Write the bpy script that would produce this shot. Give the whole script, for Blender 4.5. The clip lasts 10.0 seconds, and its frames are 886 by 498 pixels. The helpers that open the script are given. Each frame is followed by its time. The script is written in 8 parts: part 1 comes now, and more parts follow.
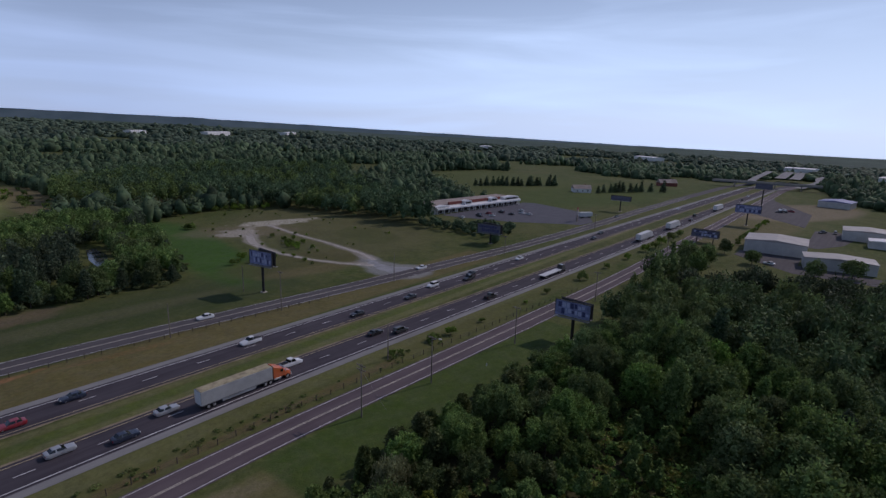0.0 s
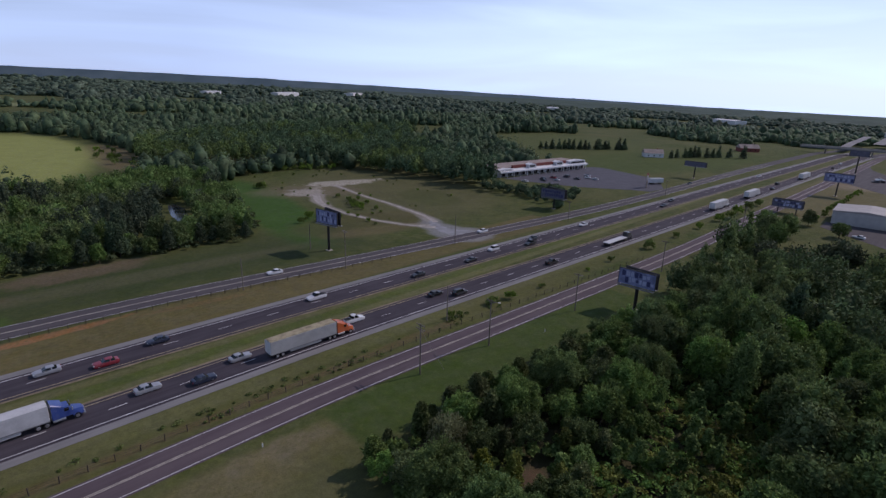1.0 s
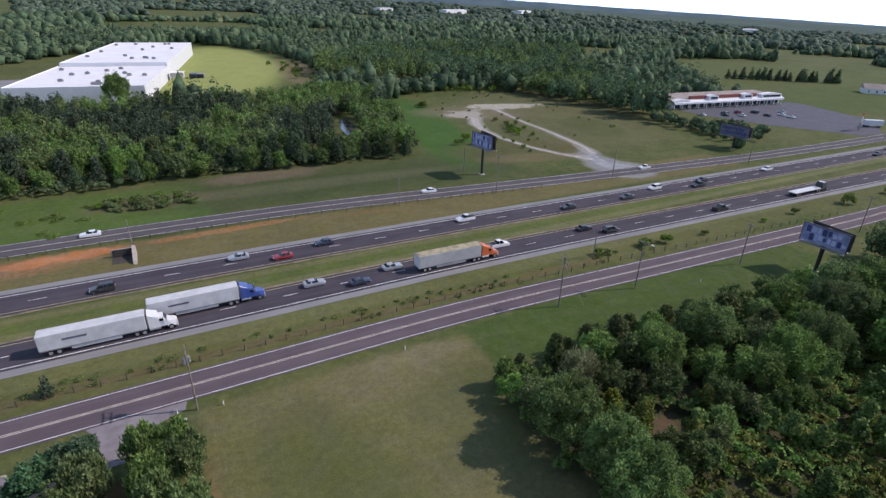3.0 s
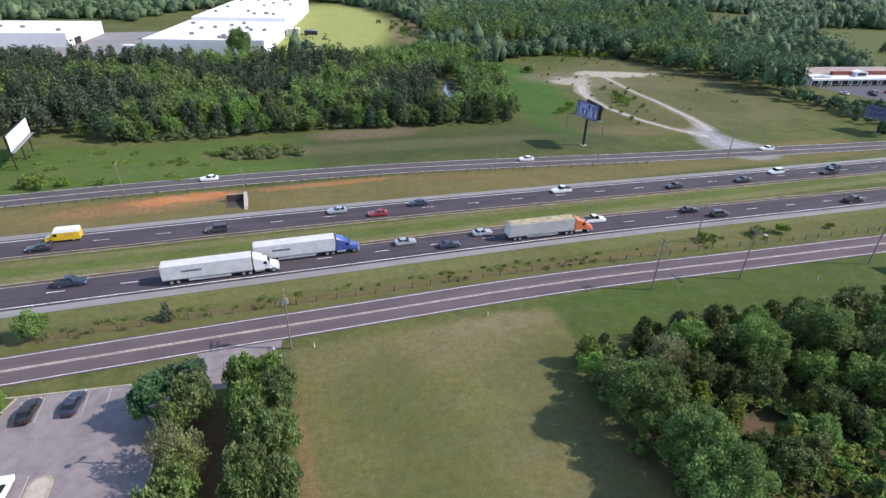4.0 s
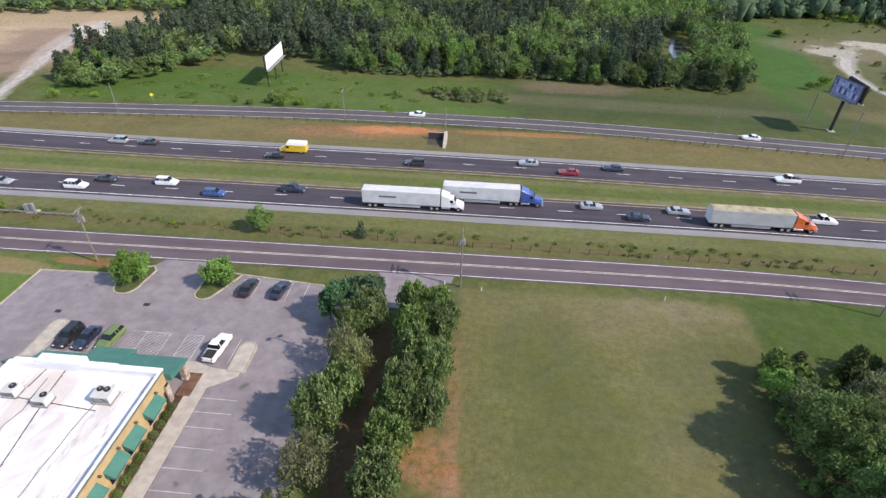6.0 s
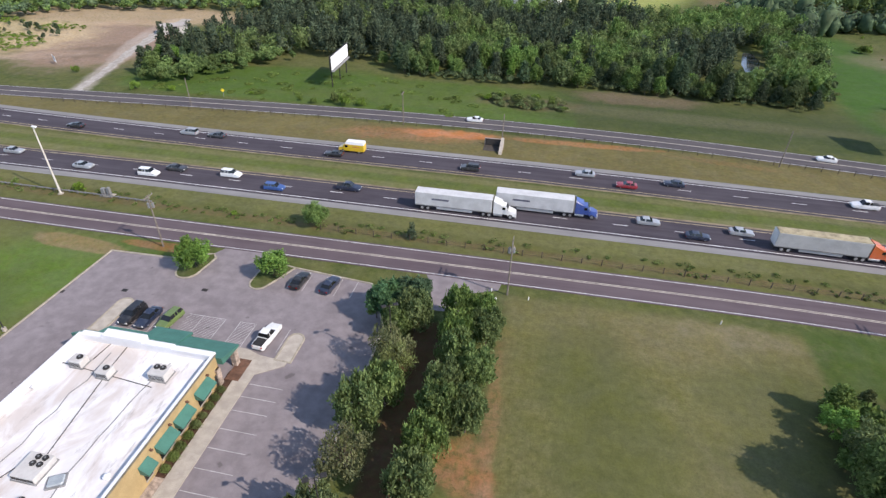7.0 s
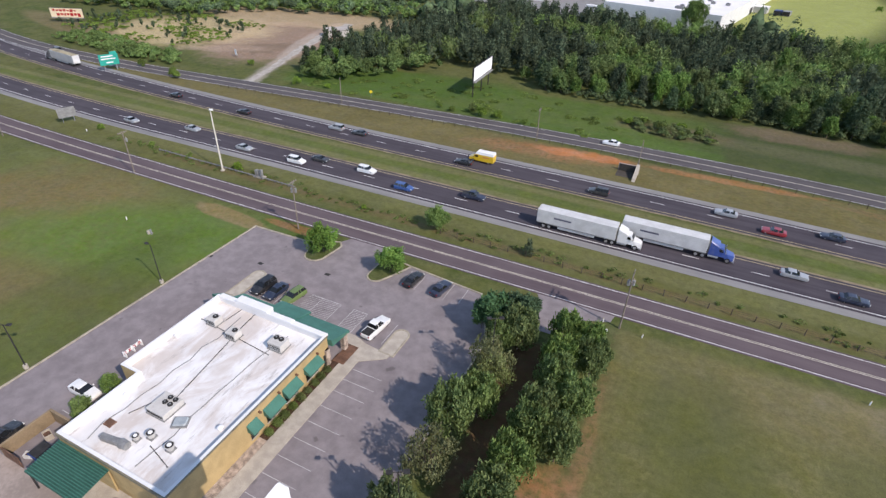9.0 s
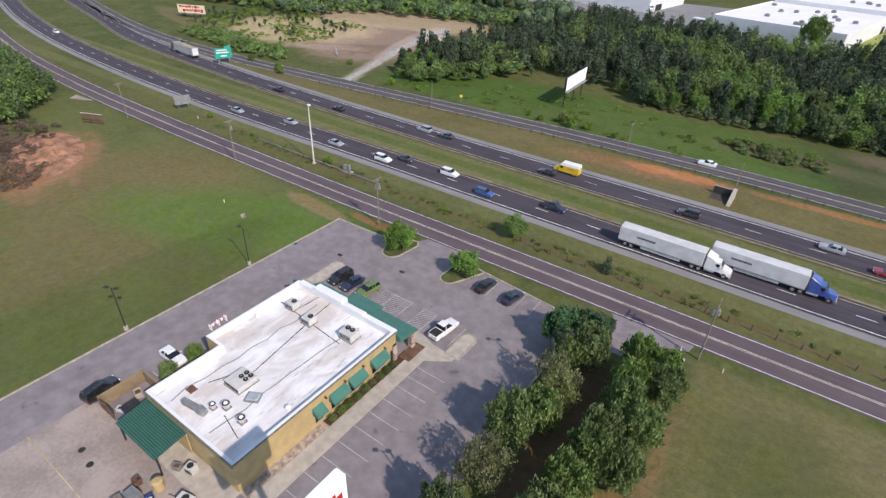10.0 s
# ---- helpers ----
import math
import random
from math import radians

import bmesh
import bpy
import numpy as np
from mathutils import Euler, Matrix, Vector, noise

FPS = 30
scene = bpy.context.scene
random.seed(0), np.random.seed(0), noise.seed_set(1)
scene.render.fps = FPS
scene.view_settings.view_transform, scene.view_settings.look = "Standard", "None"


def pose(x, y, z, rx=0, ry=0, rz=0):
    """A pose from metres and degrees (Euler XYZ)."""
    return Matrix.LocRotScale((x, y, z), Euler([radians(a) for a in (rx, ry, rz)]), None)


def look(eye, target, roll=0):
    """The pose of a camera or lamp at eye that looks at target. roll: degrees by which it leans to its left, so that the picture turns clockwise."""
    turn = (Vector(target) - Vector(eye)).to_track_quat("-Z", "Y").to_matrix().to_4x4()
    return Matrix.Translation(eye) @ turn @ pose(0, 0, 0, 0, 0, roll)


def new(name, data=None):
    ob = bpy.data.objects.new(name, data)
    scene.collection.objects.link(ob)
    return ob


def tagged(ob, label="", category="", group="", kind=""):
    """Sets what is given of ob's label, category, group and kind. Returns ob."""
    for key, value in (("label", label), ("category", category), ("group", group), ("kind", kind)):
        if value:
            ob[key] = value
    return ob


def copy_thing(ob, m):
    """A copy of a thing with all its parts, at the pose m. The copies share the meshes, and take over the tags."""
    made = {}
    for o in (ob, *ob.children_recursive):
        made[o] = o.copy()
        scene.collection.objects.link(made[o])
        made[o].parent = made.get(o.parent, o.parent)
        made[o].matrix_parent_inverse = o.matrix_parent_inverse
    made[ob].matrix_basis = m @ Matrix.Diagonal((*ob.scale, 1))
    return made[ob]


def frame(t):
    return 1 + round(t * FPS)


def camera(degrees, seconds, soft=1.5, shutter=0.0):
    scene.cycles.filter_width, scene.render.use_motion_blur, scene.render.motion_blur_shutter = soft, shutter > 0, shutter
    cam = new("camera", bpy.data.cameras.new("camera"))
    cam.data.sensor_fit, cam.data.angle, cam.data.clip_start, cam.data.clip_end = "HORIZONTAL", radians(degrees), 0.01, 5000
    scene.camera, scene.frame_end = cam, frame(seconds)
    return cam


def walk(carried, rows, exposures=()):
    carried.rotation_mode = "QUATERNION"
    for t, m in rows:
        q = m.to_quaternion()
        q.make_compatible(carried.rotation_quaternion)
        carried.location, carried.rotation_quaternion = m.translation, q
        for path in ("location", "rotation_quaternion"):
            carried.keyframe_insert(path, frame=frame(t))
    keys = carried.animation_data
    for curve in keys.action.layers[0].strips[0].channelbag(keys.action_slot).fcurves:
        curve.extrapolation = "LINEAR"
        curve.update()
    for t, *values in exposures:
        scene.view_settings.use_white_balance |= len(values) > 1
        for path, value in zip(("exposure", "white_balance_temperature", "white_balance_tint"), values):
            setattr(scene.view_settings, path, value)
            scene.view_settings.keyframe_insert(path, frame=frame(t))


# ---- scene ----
cam = camera(79.0, 10.0, soft=1.4)
EYE = (0.0, 0.0, 56.8)
# seconds, heading to the right of +y, downward tilt, roll (degrees): the camera hovers and turns
PATH = [
    (0.0, 51.741, 13.001, 1.577),
    (0.5, 48.787, 15.059, 1.564),
    (1.0, 45.116, 17.100, 1.532),
    (1.5, 41.445, 19.123, 1.532),
    (2.0, 37.528, 21.200, 1.606),
    (3.5, 23.562, 27.166, 1.581),
    (4.0, 17.914, 29.091, 1.765),
    (4.5, 11.067, 31.111, 1.676),
    (5.0, 5.950, 32.854, 1.639),
    (5.5, 1.200, 34.044, 1.610),
    (6.0, -4.071, 34.448, 1.464),
    (7.5, -12.924, 33.749, 1.709),
    (8.0, -16.226, 33.502, 1.732),
    (8.5, -20.431, 33.249, 1.807),
    (9.0, -25.156, 33.085, 1.923),
    (9.5, -30.100, 32.967, 2.058),
    (10.0, -34.712, 32.802, 2.152),
]


def aim(yaw, tilt):
    y, p = radians(yaw), radians(tilt)
    return (EYE[0] + math.sin(y) * math.cos(p), EYE[1] + math.cos(y) * math.cos(p), EYE[2] - math.sin(p))


walk(cam, [(t, look(EYE, aim(y, p), r)) for t, y, p, r in PATH],
     exposures=[(0.0, -1.52, 6500, 27), (1.0, -1.20, 6550, 29), (2.0, -0.70, 6550, 26), (3.5, 0.06, 6750, 20), (4.5, 0.48, 6850, 17), (5.5, 0.42, 7000, 18), (7.5, 0.14, 7050, 18), (10.0, 0.00, 7050, 18)])

# ---- daylight ----
SUN_DIR = Vector((1.15, -0.37, 1.0)).normalized()
world = bpy.data.worlds.new("sky")
scene.world = world
world.use_nodes = True
wn = world.node_tree.nodes
wl = world.node_tree.links
wn.clear()
w_out = wn.new("ShaderNodeOutputWorld")
w_bg = wn.new("ShaderNodeBackground")
w_sky = wn.new("ShaderNodeTexSky")
w_sky.sky_type = "NISHITA"
w_sky.sun_disc = False
w_sky.sun_elevation = math.asin(SUN_DIR.z)
w_sky.sun_rotation = math.atan2(SUN_DIR.x, SUN_DIR.y)
w_sky.air_density, w_sky.dust_density, w_sky.ozone_density = 1.0, 0.3, 3.2
w_bg.inputs["Strength"].default_value = 0.15
# thin high cloud, streaked
w_tc = wn.new("ShaderNodeTexCoord")
w_map = wn.new("ShaderNodeMapping")
w_map.inputs["Scale"].default_value = (0.9, 1.3, 9.0)
w_map.inputs["Rotation"].default_value = (0.06, 0.10, 0.5)
w_noise = wn.new("ShaderNodeTexNoise")
w_noise.inputs["Scale"].default_value = 1.3
w_noise.inputs["Detail"].default_value = 7
w_noise.inputs["Distortion"].default_value = 0.6
w_ramp = wn.new("ShaderNodeValToRGB")
w_ramp.color_ramp.elements[0].position, w_ramp.color_ramp.elements[1].position = 0.47, 0.74
w_fac = wn.new("ShaderNodeMath")
w_fac.operation = "MULTIPLY_ADD"
w_fac.use_clamp = True
w_fac.inputs[1].default_value = 0.34
# the pale veil thickens towards the horizon
w_sep = wn.new("ShaderNodeSeparateXYZ")
w_low = wn.new("ShaderNodeMapRange")
w_low.interpolation_type = "SMOOTHSTEP"
w_low.inputs["From Min"].default_value, w_low.inputs["From Max"].default_value = 0.42, -0.03
w_low.inputs["To Min"].default_value, w_low.inputs["To Max"].default_value = 0.04, 0.78
wl.new(w_tc.outputs["Generated"], w_sep.inputs[0])
wl.new(w_sep.outputs[2], w_low.inputs["Value"])
wl.new(w_low.outputs["Result"], w_fac.inputs[2])
w_mix = wn.new("ShaderNodeMix")
w_mix.data_type = "RGBA"
# brighter towards the sun's side
w_side = wn.new("ShaderNodeMapRange")
w_side.inputs["From Min"].default_value, w_side.inputs["From Max"].default_value = 0.35, 1.0
w_veil = wn.new("ShaderNodeMix")
w_veil.data_type = "RGBA"
w_veil.inputs["A"].default_value, w_veil.inputs["B"].default_value = (7.4, 10.8, 15.6, 1), (11.6, 16.6, 22.2, 1)
wl.new(w_sep.outputs[0], w_side.inputs["Value"])
wl.new(w_side.outputs["Result"], w_veil.inputs["Factor"])
wl.new(w_veil.outputs["Result"], w_mix.inputs["B"])
wl.new(w_tc.outputs["Generated"], w_map.inputs["Vector"])
wl.new(w_map.outputs["Vector"], w_noise.inputs["Vector"])
wl.new(w_noise.outputs["Fac"], w_ramp.inputs["Fac"])
wl.new(w_ramp.outputs["Color"], w_fac.inputs[0])
wl.new(w_fac.outputs["Value"], w_mix.inputs["Factor"])
wl.new(w_sky.outputs["Color"], w_mix.inputs["A"])
wl.new(w_mix.outputs["Result"], w_bg.inputs["Color"])
wl.new(w_bg.outputs["Background"], w_out.inputs["Surface"])

sun_data = bpy.data.lights.new("sun", "SUN")
sun_data.energy, sun_data.angle, sun_data.color = 4.2, radians(0.6), (1.0, 0.96, 0.90)
sun = new("sun", sun_data)
sun.matrix_world = look((0, 0, 0), tuple(-SUN_DIR))
sun.location = (120, -60, 150)

# ---- materials ----
class Nodes:
    """A small builder for node materials."""

    def __init__(self, name):
        self.mat = bpy.data.materials.new(name)
        self.mat.use_nodes = True
        self.t = self.mat.node_tree
        self.bsdf = next(n for n in self.t.nodes if n.type == "BSDF_PRINCIPLED")
        self.pos = self.t.nodes.new("ShaderNodeNewGeometry").outputs["Position"]

    def set(self, socket, value):
        if isinstance(value, bpy.types.NodeSocket):
            self.t.links.new(value, socket)
        else:
            socket.default_value = value

    def math(self, op, a, b=0.0, c=0.0, clamp=False):
        n = self.t.nodes.new("ShaderNodeMath")
        n.operation, n.use_clamp = op, clamp
        for i, v in enumerate((a, b, c)):
            self.set(n.inputs[i], v)
        return n.outputs[0]

    def noise(self, scale, detail=4, rough=0.55, vector=None, distortion=0.0):
        n = self.t.nodes.new("ShaderNodeTexNoise")
        n.inputs["Scale"].default_value, n.inputs["Detail"].default_value = scale, detail
        n.inputs["Roughness"].default_value, n.inputs["Distortion"].default_value = rough, distortion
        self.set(n.inputs["Vector"], vector or self.pos)
        return n.outputs["Fac"]

    def scaled(self, sx, sy, sz, rot=0.0):
        n = self.t.nodes.new("ShaderNodeMapping")
        n.inputs["Scale"].default_value = (sx, sy, sz)
        n.inputs["Rotation"].default_value = (0, 0, rot)
        self.set(n.inputs["Vector"], self.pos)
        return n.outputs["Vector"]

    def ramp(self, fac, lo, hi):
        n = self.t.nodes.new("ShaderNodeMapRange")
        n.interpolation_type = "SMOOTHSTEP"
        self.set(n.inputs["Value"], fac)
        n.inputs["From Min"].default_value, n.inputs["From Max"].default_value = lo, hi
        return n.outputs["Result"]

    def mix(self, fac, a, b):
        n = self.t.nodes.new("ShaderNodeMix")
        n.data_type = "RGBA"
        self.set(n.inputs["Factor"], fac)
        self.set(n.inputs["A"], (*a, 1) if isinstance(a, tuple) else a)
        self.set(n.inputs["B"], (*b, 1) if isinstance(b, tuple) else b)
        return n.outputs["Result"]

    def xyz(self):
        n = self.t.nodes.new("ShaderNodeSeparateXYZ")
        self.set(n.inputs[0], self.pos)
        return n.outputs

    def random(self):
        return self.t.nodes.new("ShaderNodeObjectInfo").outputs["Random"]

    def island(self):
        return self.t.nodes.new("ShaderNodeNewGeometry").outputs["Random Per Island"]

    def bump(self, height, strength, distance):
        n = self.t.nodes.new("ShaderNodeBump")
        n.inputs["Strength"].default_value, n.inputs["Distance"].default_value = strength, distance
        self.set(n.inputs["Height"], height)
        self.set(self.bsdf.inputs["Normal"], n.outputs["Normal"])

    def done(self, color, rough=0.8, metal=0.0, spec=0.3):
        self.set(self.bsdf.inputs["Base Color"], (*color, 1) if isinstance(color, tuple) else color)
        self.set(self.bsdf.inputs["Roughness"], rough)
        self.set(self.bsdf.inputs["Metallic"], metal)
        self.bsdf.inputs["Specular IOR Level"].default_value = spec
        return self.mat


def worn(name, color, rough=0.7, metal=0.0, vary=0.25, scale=1.5, spec=0.3, bump=0.0):
    """A plain material with blotches and grain at two scales."""
    n = Nodes(name)
    dark = tuple(c * (1 - vary) for c in color)
    lite = tuple(min(1.0, c * (1 + 0.5 * vary)) for c in color)
    a = n.noise(scale, 5)
    b = n.noise(scale * 11, 3)
    m = n.math("ADD", n.math("MULTIPLY", a, 0.65), n.math("MULTIPLY", b, 0.35))
    if bump:
        n.bump(b, 0.4, bump)
    return n.done(n.mix(n.ramp(m, 0.36, 0.64), dark, lite), rough, metal, spec)


def paint(name, color, rough=0.35, metal=0.0):
    """Vehicle paint with a thin film of dust."""
    n = Nodes(name)
    d = n.ramp(n.noise(2.2, 5), 0.45, 0.75)
    n.bsdf.inputs["Coat Weight"].default_value = 0.6
    n.bsdf.inputs["Coat Roughness"].default_value = 0.12
    return n.done(n.mix(n.math("MULTIPLY", d, 0.18), color, (0.30, 0.28, 0.25)), rough, metal, 0.5)


def foliage(name, dark, mid, lite, spread=0.5, thinness=0.32):
    """Leaves: three greens by leaf spray, by tree and by patch."""
    n = Nodes(name)
    isl, obj = n.island(), n.random()
    patch, tree = n.noise(0.5, 3), n.noise(0.13, 2, 0.5)
    f = n.math("ADD", n.math("MULTIPLY", isl, 0.45), n.math("MULTIPLY", patch, 0.55))
    c = n.mix(n.ramp(f, 0.22, 0.58), dark, mid)
    c = n.mix(n.math("MULTIPLY", n.ramp(f, 0.50, 0.80), 0.85), c, lite)
    hue = n.t.nodes.new("ShaderNodeHueSaturation")
    n.set(hue.inputs["Hue"], n.math("ADD", 0.474, n.math("ADD", n.math("MULTIPLY", obj, 0.016), n.math("MULTIPLY", tree, 0.024))))
    n.set(hue.inputs["Saturation"], n.math("ADD", 0.92, n.math("MULTIPLY", obj, 0.25)))
    n.set(hue.inputs["Value"], n.math("ADD", 1.0 - spread / 2 - 0.2, n.math("ADD", n.math("MULTIPLY", obj, spread * 0.6), n.math("MULTIPLY", n.ramp(tree, 0.32, 0.68), spread))))
    n.set(hue.inputs["Color"], c)
    n.done(hue.outputs["Color"], 0.75, 0.0, 0.15)
    thin = n.t.nodes.new("ShaderNodeBsdfTranslucent")
    both = n.t.nodes.new("ShaderNodeMixShader")
    out = next(x for x in n.t.nodes if x.type == "OUTPUT_MATERIAL")
    both.inputs[0].default_value = thinness
    n.set(thin.inputs["Color"], hue.outputs["Color"])
    n.set(both.inputs[1], n.bsdf.outputs[0])
    n.set(both.inputs[2], thin.outputs[0])
    n.set(out.inputs["Surface"], both.outputs[0])
    return n.mat


def ground_material():
    """Grass, weeds, bare clay and mown hay by place, with ragged borders."""
    n = Nodes("grass_and_soil")
    x, y, _ = n.xyz()
    big, mid, fine = n.noise(0.018, 5), n.noise(0.12, 6, 0.65), n.noise(1.1, 5, 0.7)
    tuft = n.noise(3.5, 3, 0.7)
    rag = n.math("ADD", n.math("MULTIPLY", n.math("SUBTRACT", mid, 0.5), 16.0), n.math("MULTIPLY", n.math("SUBTRACT", fine, 0.5), 5.0))

    def blob(cx, cy, rx, ry, turn=0.0, soft=0.35, rough=1.0):
        """1 inside a turned ellipse with a ragged border."""
        c, s = math.cos(radians(turn)), math.sin(radians(turn))
        dx, dy = n.math("SUBTRACT", x, cx), n.math("SUBTRACT", y, cy)
        u = n.math("DIVIDE", n.math("ADD", n.math("MULTIPLY", dx, c), n.math("MULTIPLY", dy, s)), rx)
        v = n.math("DIVIDE", n.math("SUBTRACT", n.math("MULTIPLY", dy, c), n.math("MULTIPLY", dx, s)), ry)
        r = n.math("SQRT", n.math("ADD", n.math("MULTIPLY", u, u), n.math("MULTIPLY", v, v)))
        r = n.math("ADD", r, n.math("MULTIPLY", rag, rough / (rx + ry)))
        return n.ramp(r, 1.0 + soft / 2, 1.0 - soft / 2)

    def slab(x0, x1, y0, y1, soft=1.5, rough=0.3):
        """1 inside a rectangle with a ragged border."""
        dx = n.math("SUBTRACT", n.math("ABSOLUTE", n.math("SUBTRACT", x, (x0 + x1) / 2)), (x1 - x0) / 2)
        dy = n.math("SUBTRACT", n.math("ABSOLUTE", n.math("SUBTRACT", y, (y0 + y1) / 2)), (y1 - y0) / 2)
        d = n.math("ADD", n.math("MAXIMUM", dx, dy), n.math("MULTIPLY", rag, rough))
        return n.ramp(d, soft / 2, -soft / 2)

    green = n.mix(n.ramp(n.noise(0.45, 5, 0.7), 0.36, 0.66), (0.060, 0.084, 0.025), (0.098, 0.120, 0.040))
    dry = n.mix(n.ramp(fine, 0.3, 0.7), (0.130, 0.124, 0.052), (0.172, 0.158, 0.074))
    c = n.mix(n.ramp(n.math("ADD", n.math("MULTIPLY", big, 0.6), n.math("MULTIPLY", mid, 0.5)), 0.42, 0.66), green, n.mix(0.55, green, dry))

    def lay(c, mask, colour, amount=1.0, grain=0.5):
        m = n.math("MULTIPLY", mask, amount)
        m = n.math("MULTIPLY", m, n.math("ADD", 1.0 - grain, n.math("MULTIPLY", n.ramp(fine, 0.3, 0.62), grain)))
        return n.mix(m, c, colour)

    return n, c, lay, blob, slab, dry, fine, mid, tuft


gn, gc, lay, blob, slab, dry, g_fine, g_mid, g_tuft = ground_material()
# mown hay field between the tree row and the wood, and its browner parts
gc = lay(gc, slab(-1.5, 44, -80, 71.5, 2.0, 0.12), dry, 0.85, 0.25)
gc = lay(gc, blob(22, 66, 20, 6, 0, 0.8, 4.0), (0.205, 0.170, 0.098), 0.45, 0.5)
gc = lay(gc, blob(36, 69, 9, 2.2, 0, 0.9, 3.5), (0.25, 0.21, 0.140), 0.45)
gc = lay(gc, blob(13, 47, 9, 20, 15, 0.9, 3.5), (0.085, 0.102, 0.034), 0.55)
gc = lay(gc, blob(36, 52, 10, 12, 0, 0.9, 2.5), (0.078, 0.100, 0.034), 0.6)
gc = lay(gc, blob(74, 40, 34, 22, -6, 0.3, 0.8), (0.062, 0.056, 0.034), 0.85, 0.3)
gc = lay(gc, blob(58.5, 37.5, 3.2, 2.0, 0, 0.6, 1.0), (0.150, 0.095, 0.065), 0.8, 0.5)
gc = lay(gc, slab(-15.5, -9.5, 10, 62, 1.5, 0.12), (0.120, 0.062, 0.040), 0.9, 0.4)
gc = lay(gc, blob(30, 44, 7, 17, -10, 0.9, 3.0), (0.165, 0.150, 0.080), 0.45)
gc = lay(gc, slab(-2.2, -0.2, 12, 64, 2.0, 0.40), (0.22, 0.150, 0.085), 0.25, 0.9)
gc = lay(gc, blob(-1.4, 44, 0.9, 17, 2, 0.9, 2.2), (0.30, 0.175, 0.100), 0.5, 0.9)
gc = lay(gc, blob(-4.0, 38, 3.4, 4.2, 20, 0.8, 1.6), (0.36, 0.185, 0.105), 0.8, 0.8)
gc = lay(gc, blob(-2.0, 27, 2.0, 6, 0, 0.9, 2.0), (0.32, 0.180, 0.105), 0.5, 0.9)
gc = lay(gc, slab(44, 140, 60, 73.5, 2.5, 0.15), (0.058, 0.098, 0.026), 0.75)
# verge between frontage road and highway, and the ditch
gc = lay(gc, slab(-330, 500, 81.5, 88, 2.0, 0.12), (0.130, 0.128, 0.052), 0.7)
gc = lay(gc, slab(-120, 90, 83.6, 86.0, 1.2, 0.20), (0.165, 0.112, 0.066), 0.6, 0.8)
gc = lay(gc, slab(-330, 420, 88, 93, 1.5, 0.10), (0.165, 0.160, 0.072), 0.75)
# the median
gc = lay(gc, slab(-330, 420, 104, 107, 1.4, 0.08), (0.190, 0.188, 0.090), 0.75)
gc = lay(gc, slab(-330, 420, 107, 110.5, 1.4, 0.08), (0.112, 0.142, 0.044), 0.8)
gc = lay(gc, slab(-330, 420, 110.5, 113, 1.4, 0.08), (0.180, 0.172, 0.084), 0.75)
# slope between the highway and the far frontage road
gc = lay(gc, slab(-240, 200, 125, 142, 2.0, 0.10), (0.185, 0.145, 0.072), 0.75)
gc = lay(gc, blob(-34, 135.6, 20, 4.2, 6, 0.9, 3.2), (0.33, 0.170, 0.098), 0.75, 0.9)
gc = lay(gc, blob(-24, 138.6, 11, 2.6, 4, 0.6, 2.4), (0.50, 0.215, 0.108), 0.95, 0.5)
gc = lay(gc, blob(12, 140.2, 20, 1.6, 2, 0.6, 2.6), (0.40, 0.190, 0.100), 0.8, 0.8)
gc = lay(gc, blob(48, 137, 16, 1.3, -7, 0.8, 3.0), (0.26, 0.150, 0.080), 0.4, 0.9)
# behind the far frontage road
gc = lay(gc, slab(-140, 10, 152, 184, 4.0, 0.25), (0.086, 0.138, 0.036), 0.8)
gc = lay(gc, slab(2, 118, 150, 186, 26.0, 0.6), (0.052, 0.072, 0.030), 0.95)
gc = lay(gc, blob(30, 183, 19, 6, 0, 0.7, 3.0), (0.200, 0.145, 0.108), 0.7)
gc = lay(gc, blob(116, 238, 15, 72, -12, 0.5, 2.0), (0.052, 0.120, 0.028), 0.9, 0.2)
gc = lay(gc, blob(190, 235, 52, 75, -20, 0.5, 3.0), (0.140, 0.132, 0.070), 0.75, 0.6)
gc = lay(gc, blob(132, 178, 32, 18, -8), (0.125, 0.105, 0.052), 0.6)
gc = lay(gc, blob(150, 252, 30, 16, -25, 0.6, 3.5), (0.22, 0.180, 0.125), 0.6, 0.6)
gc = lay(gc, blob(180, 262, 24, 7, -14, 0.4, 4.5), (0.56, 0.52, 0.44), 0.9, 0.9)
gc = lay(gc, blob(146, 249, 10, 10, -20, 0.6, 4.0), (0.50, 0.46, 0.40), 0.85, 0.8)
gc = lay(gc, blob(164, 258, 9, 3.5, -14, 0.6, 4.0), (0.50, 0.46, 0.39), 0.6, 0.9)
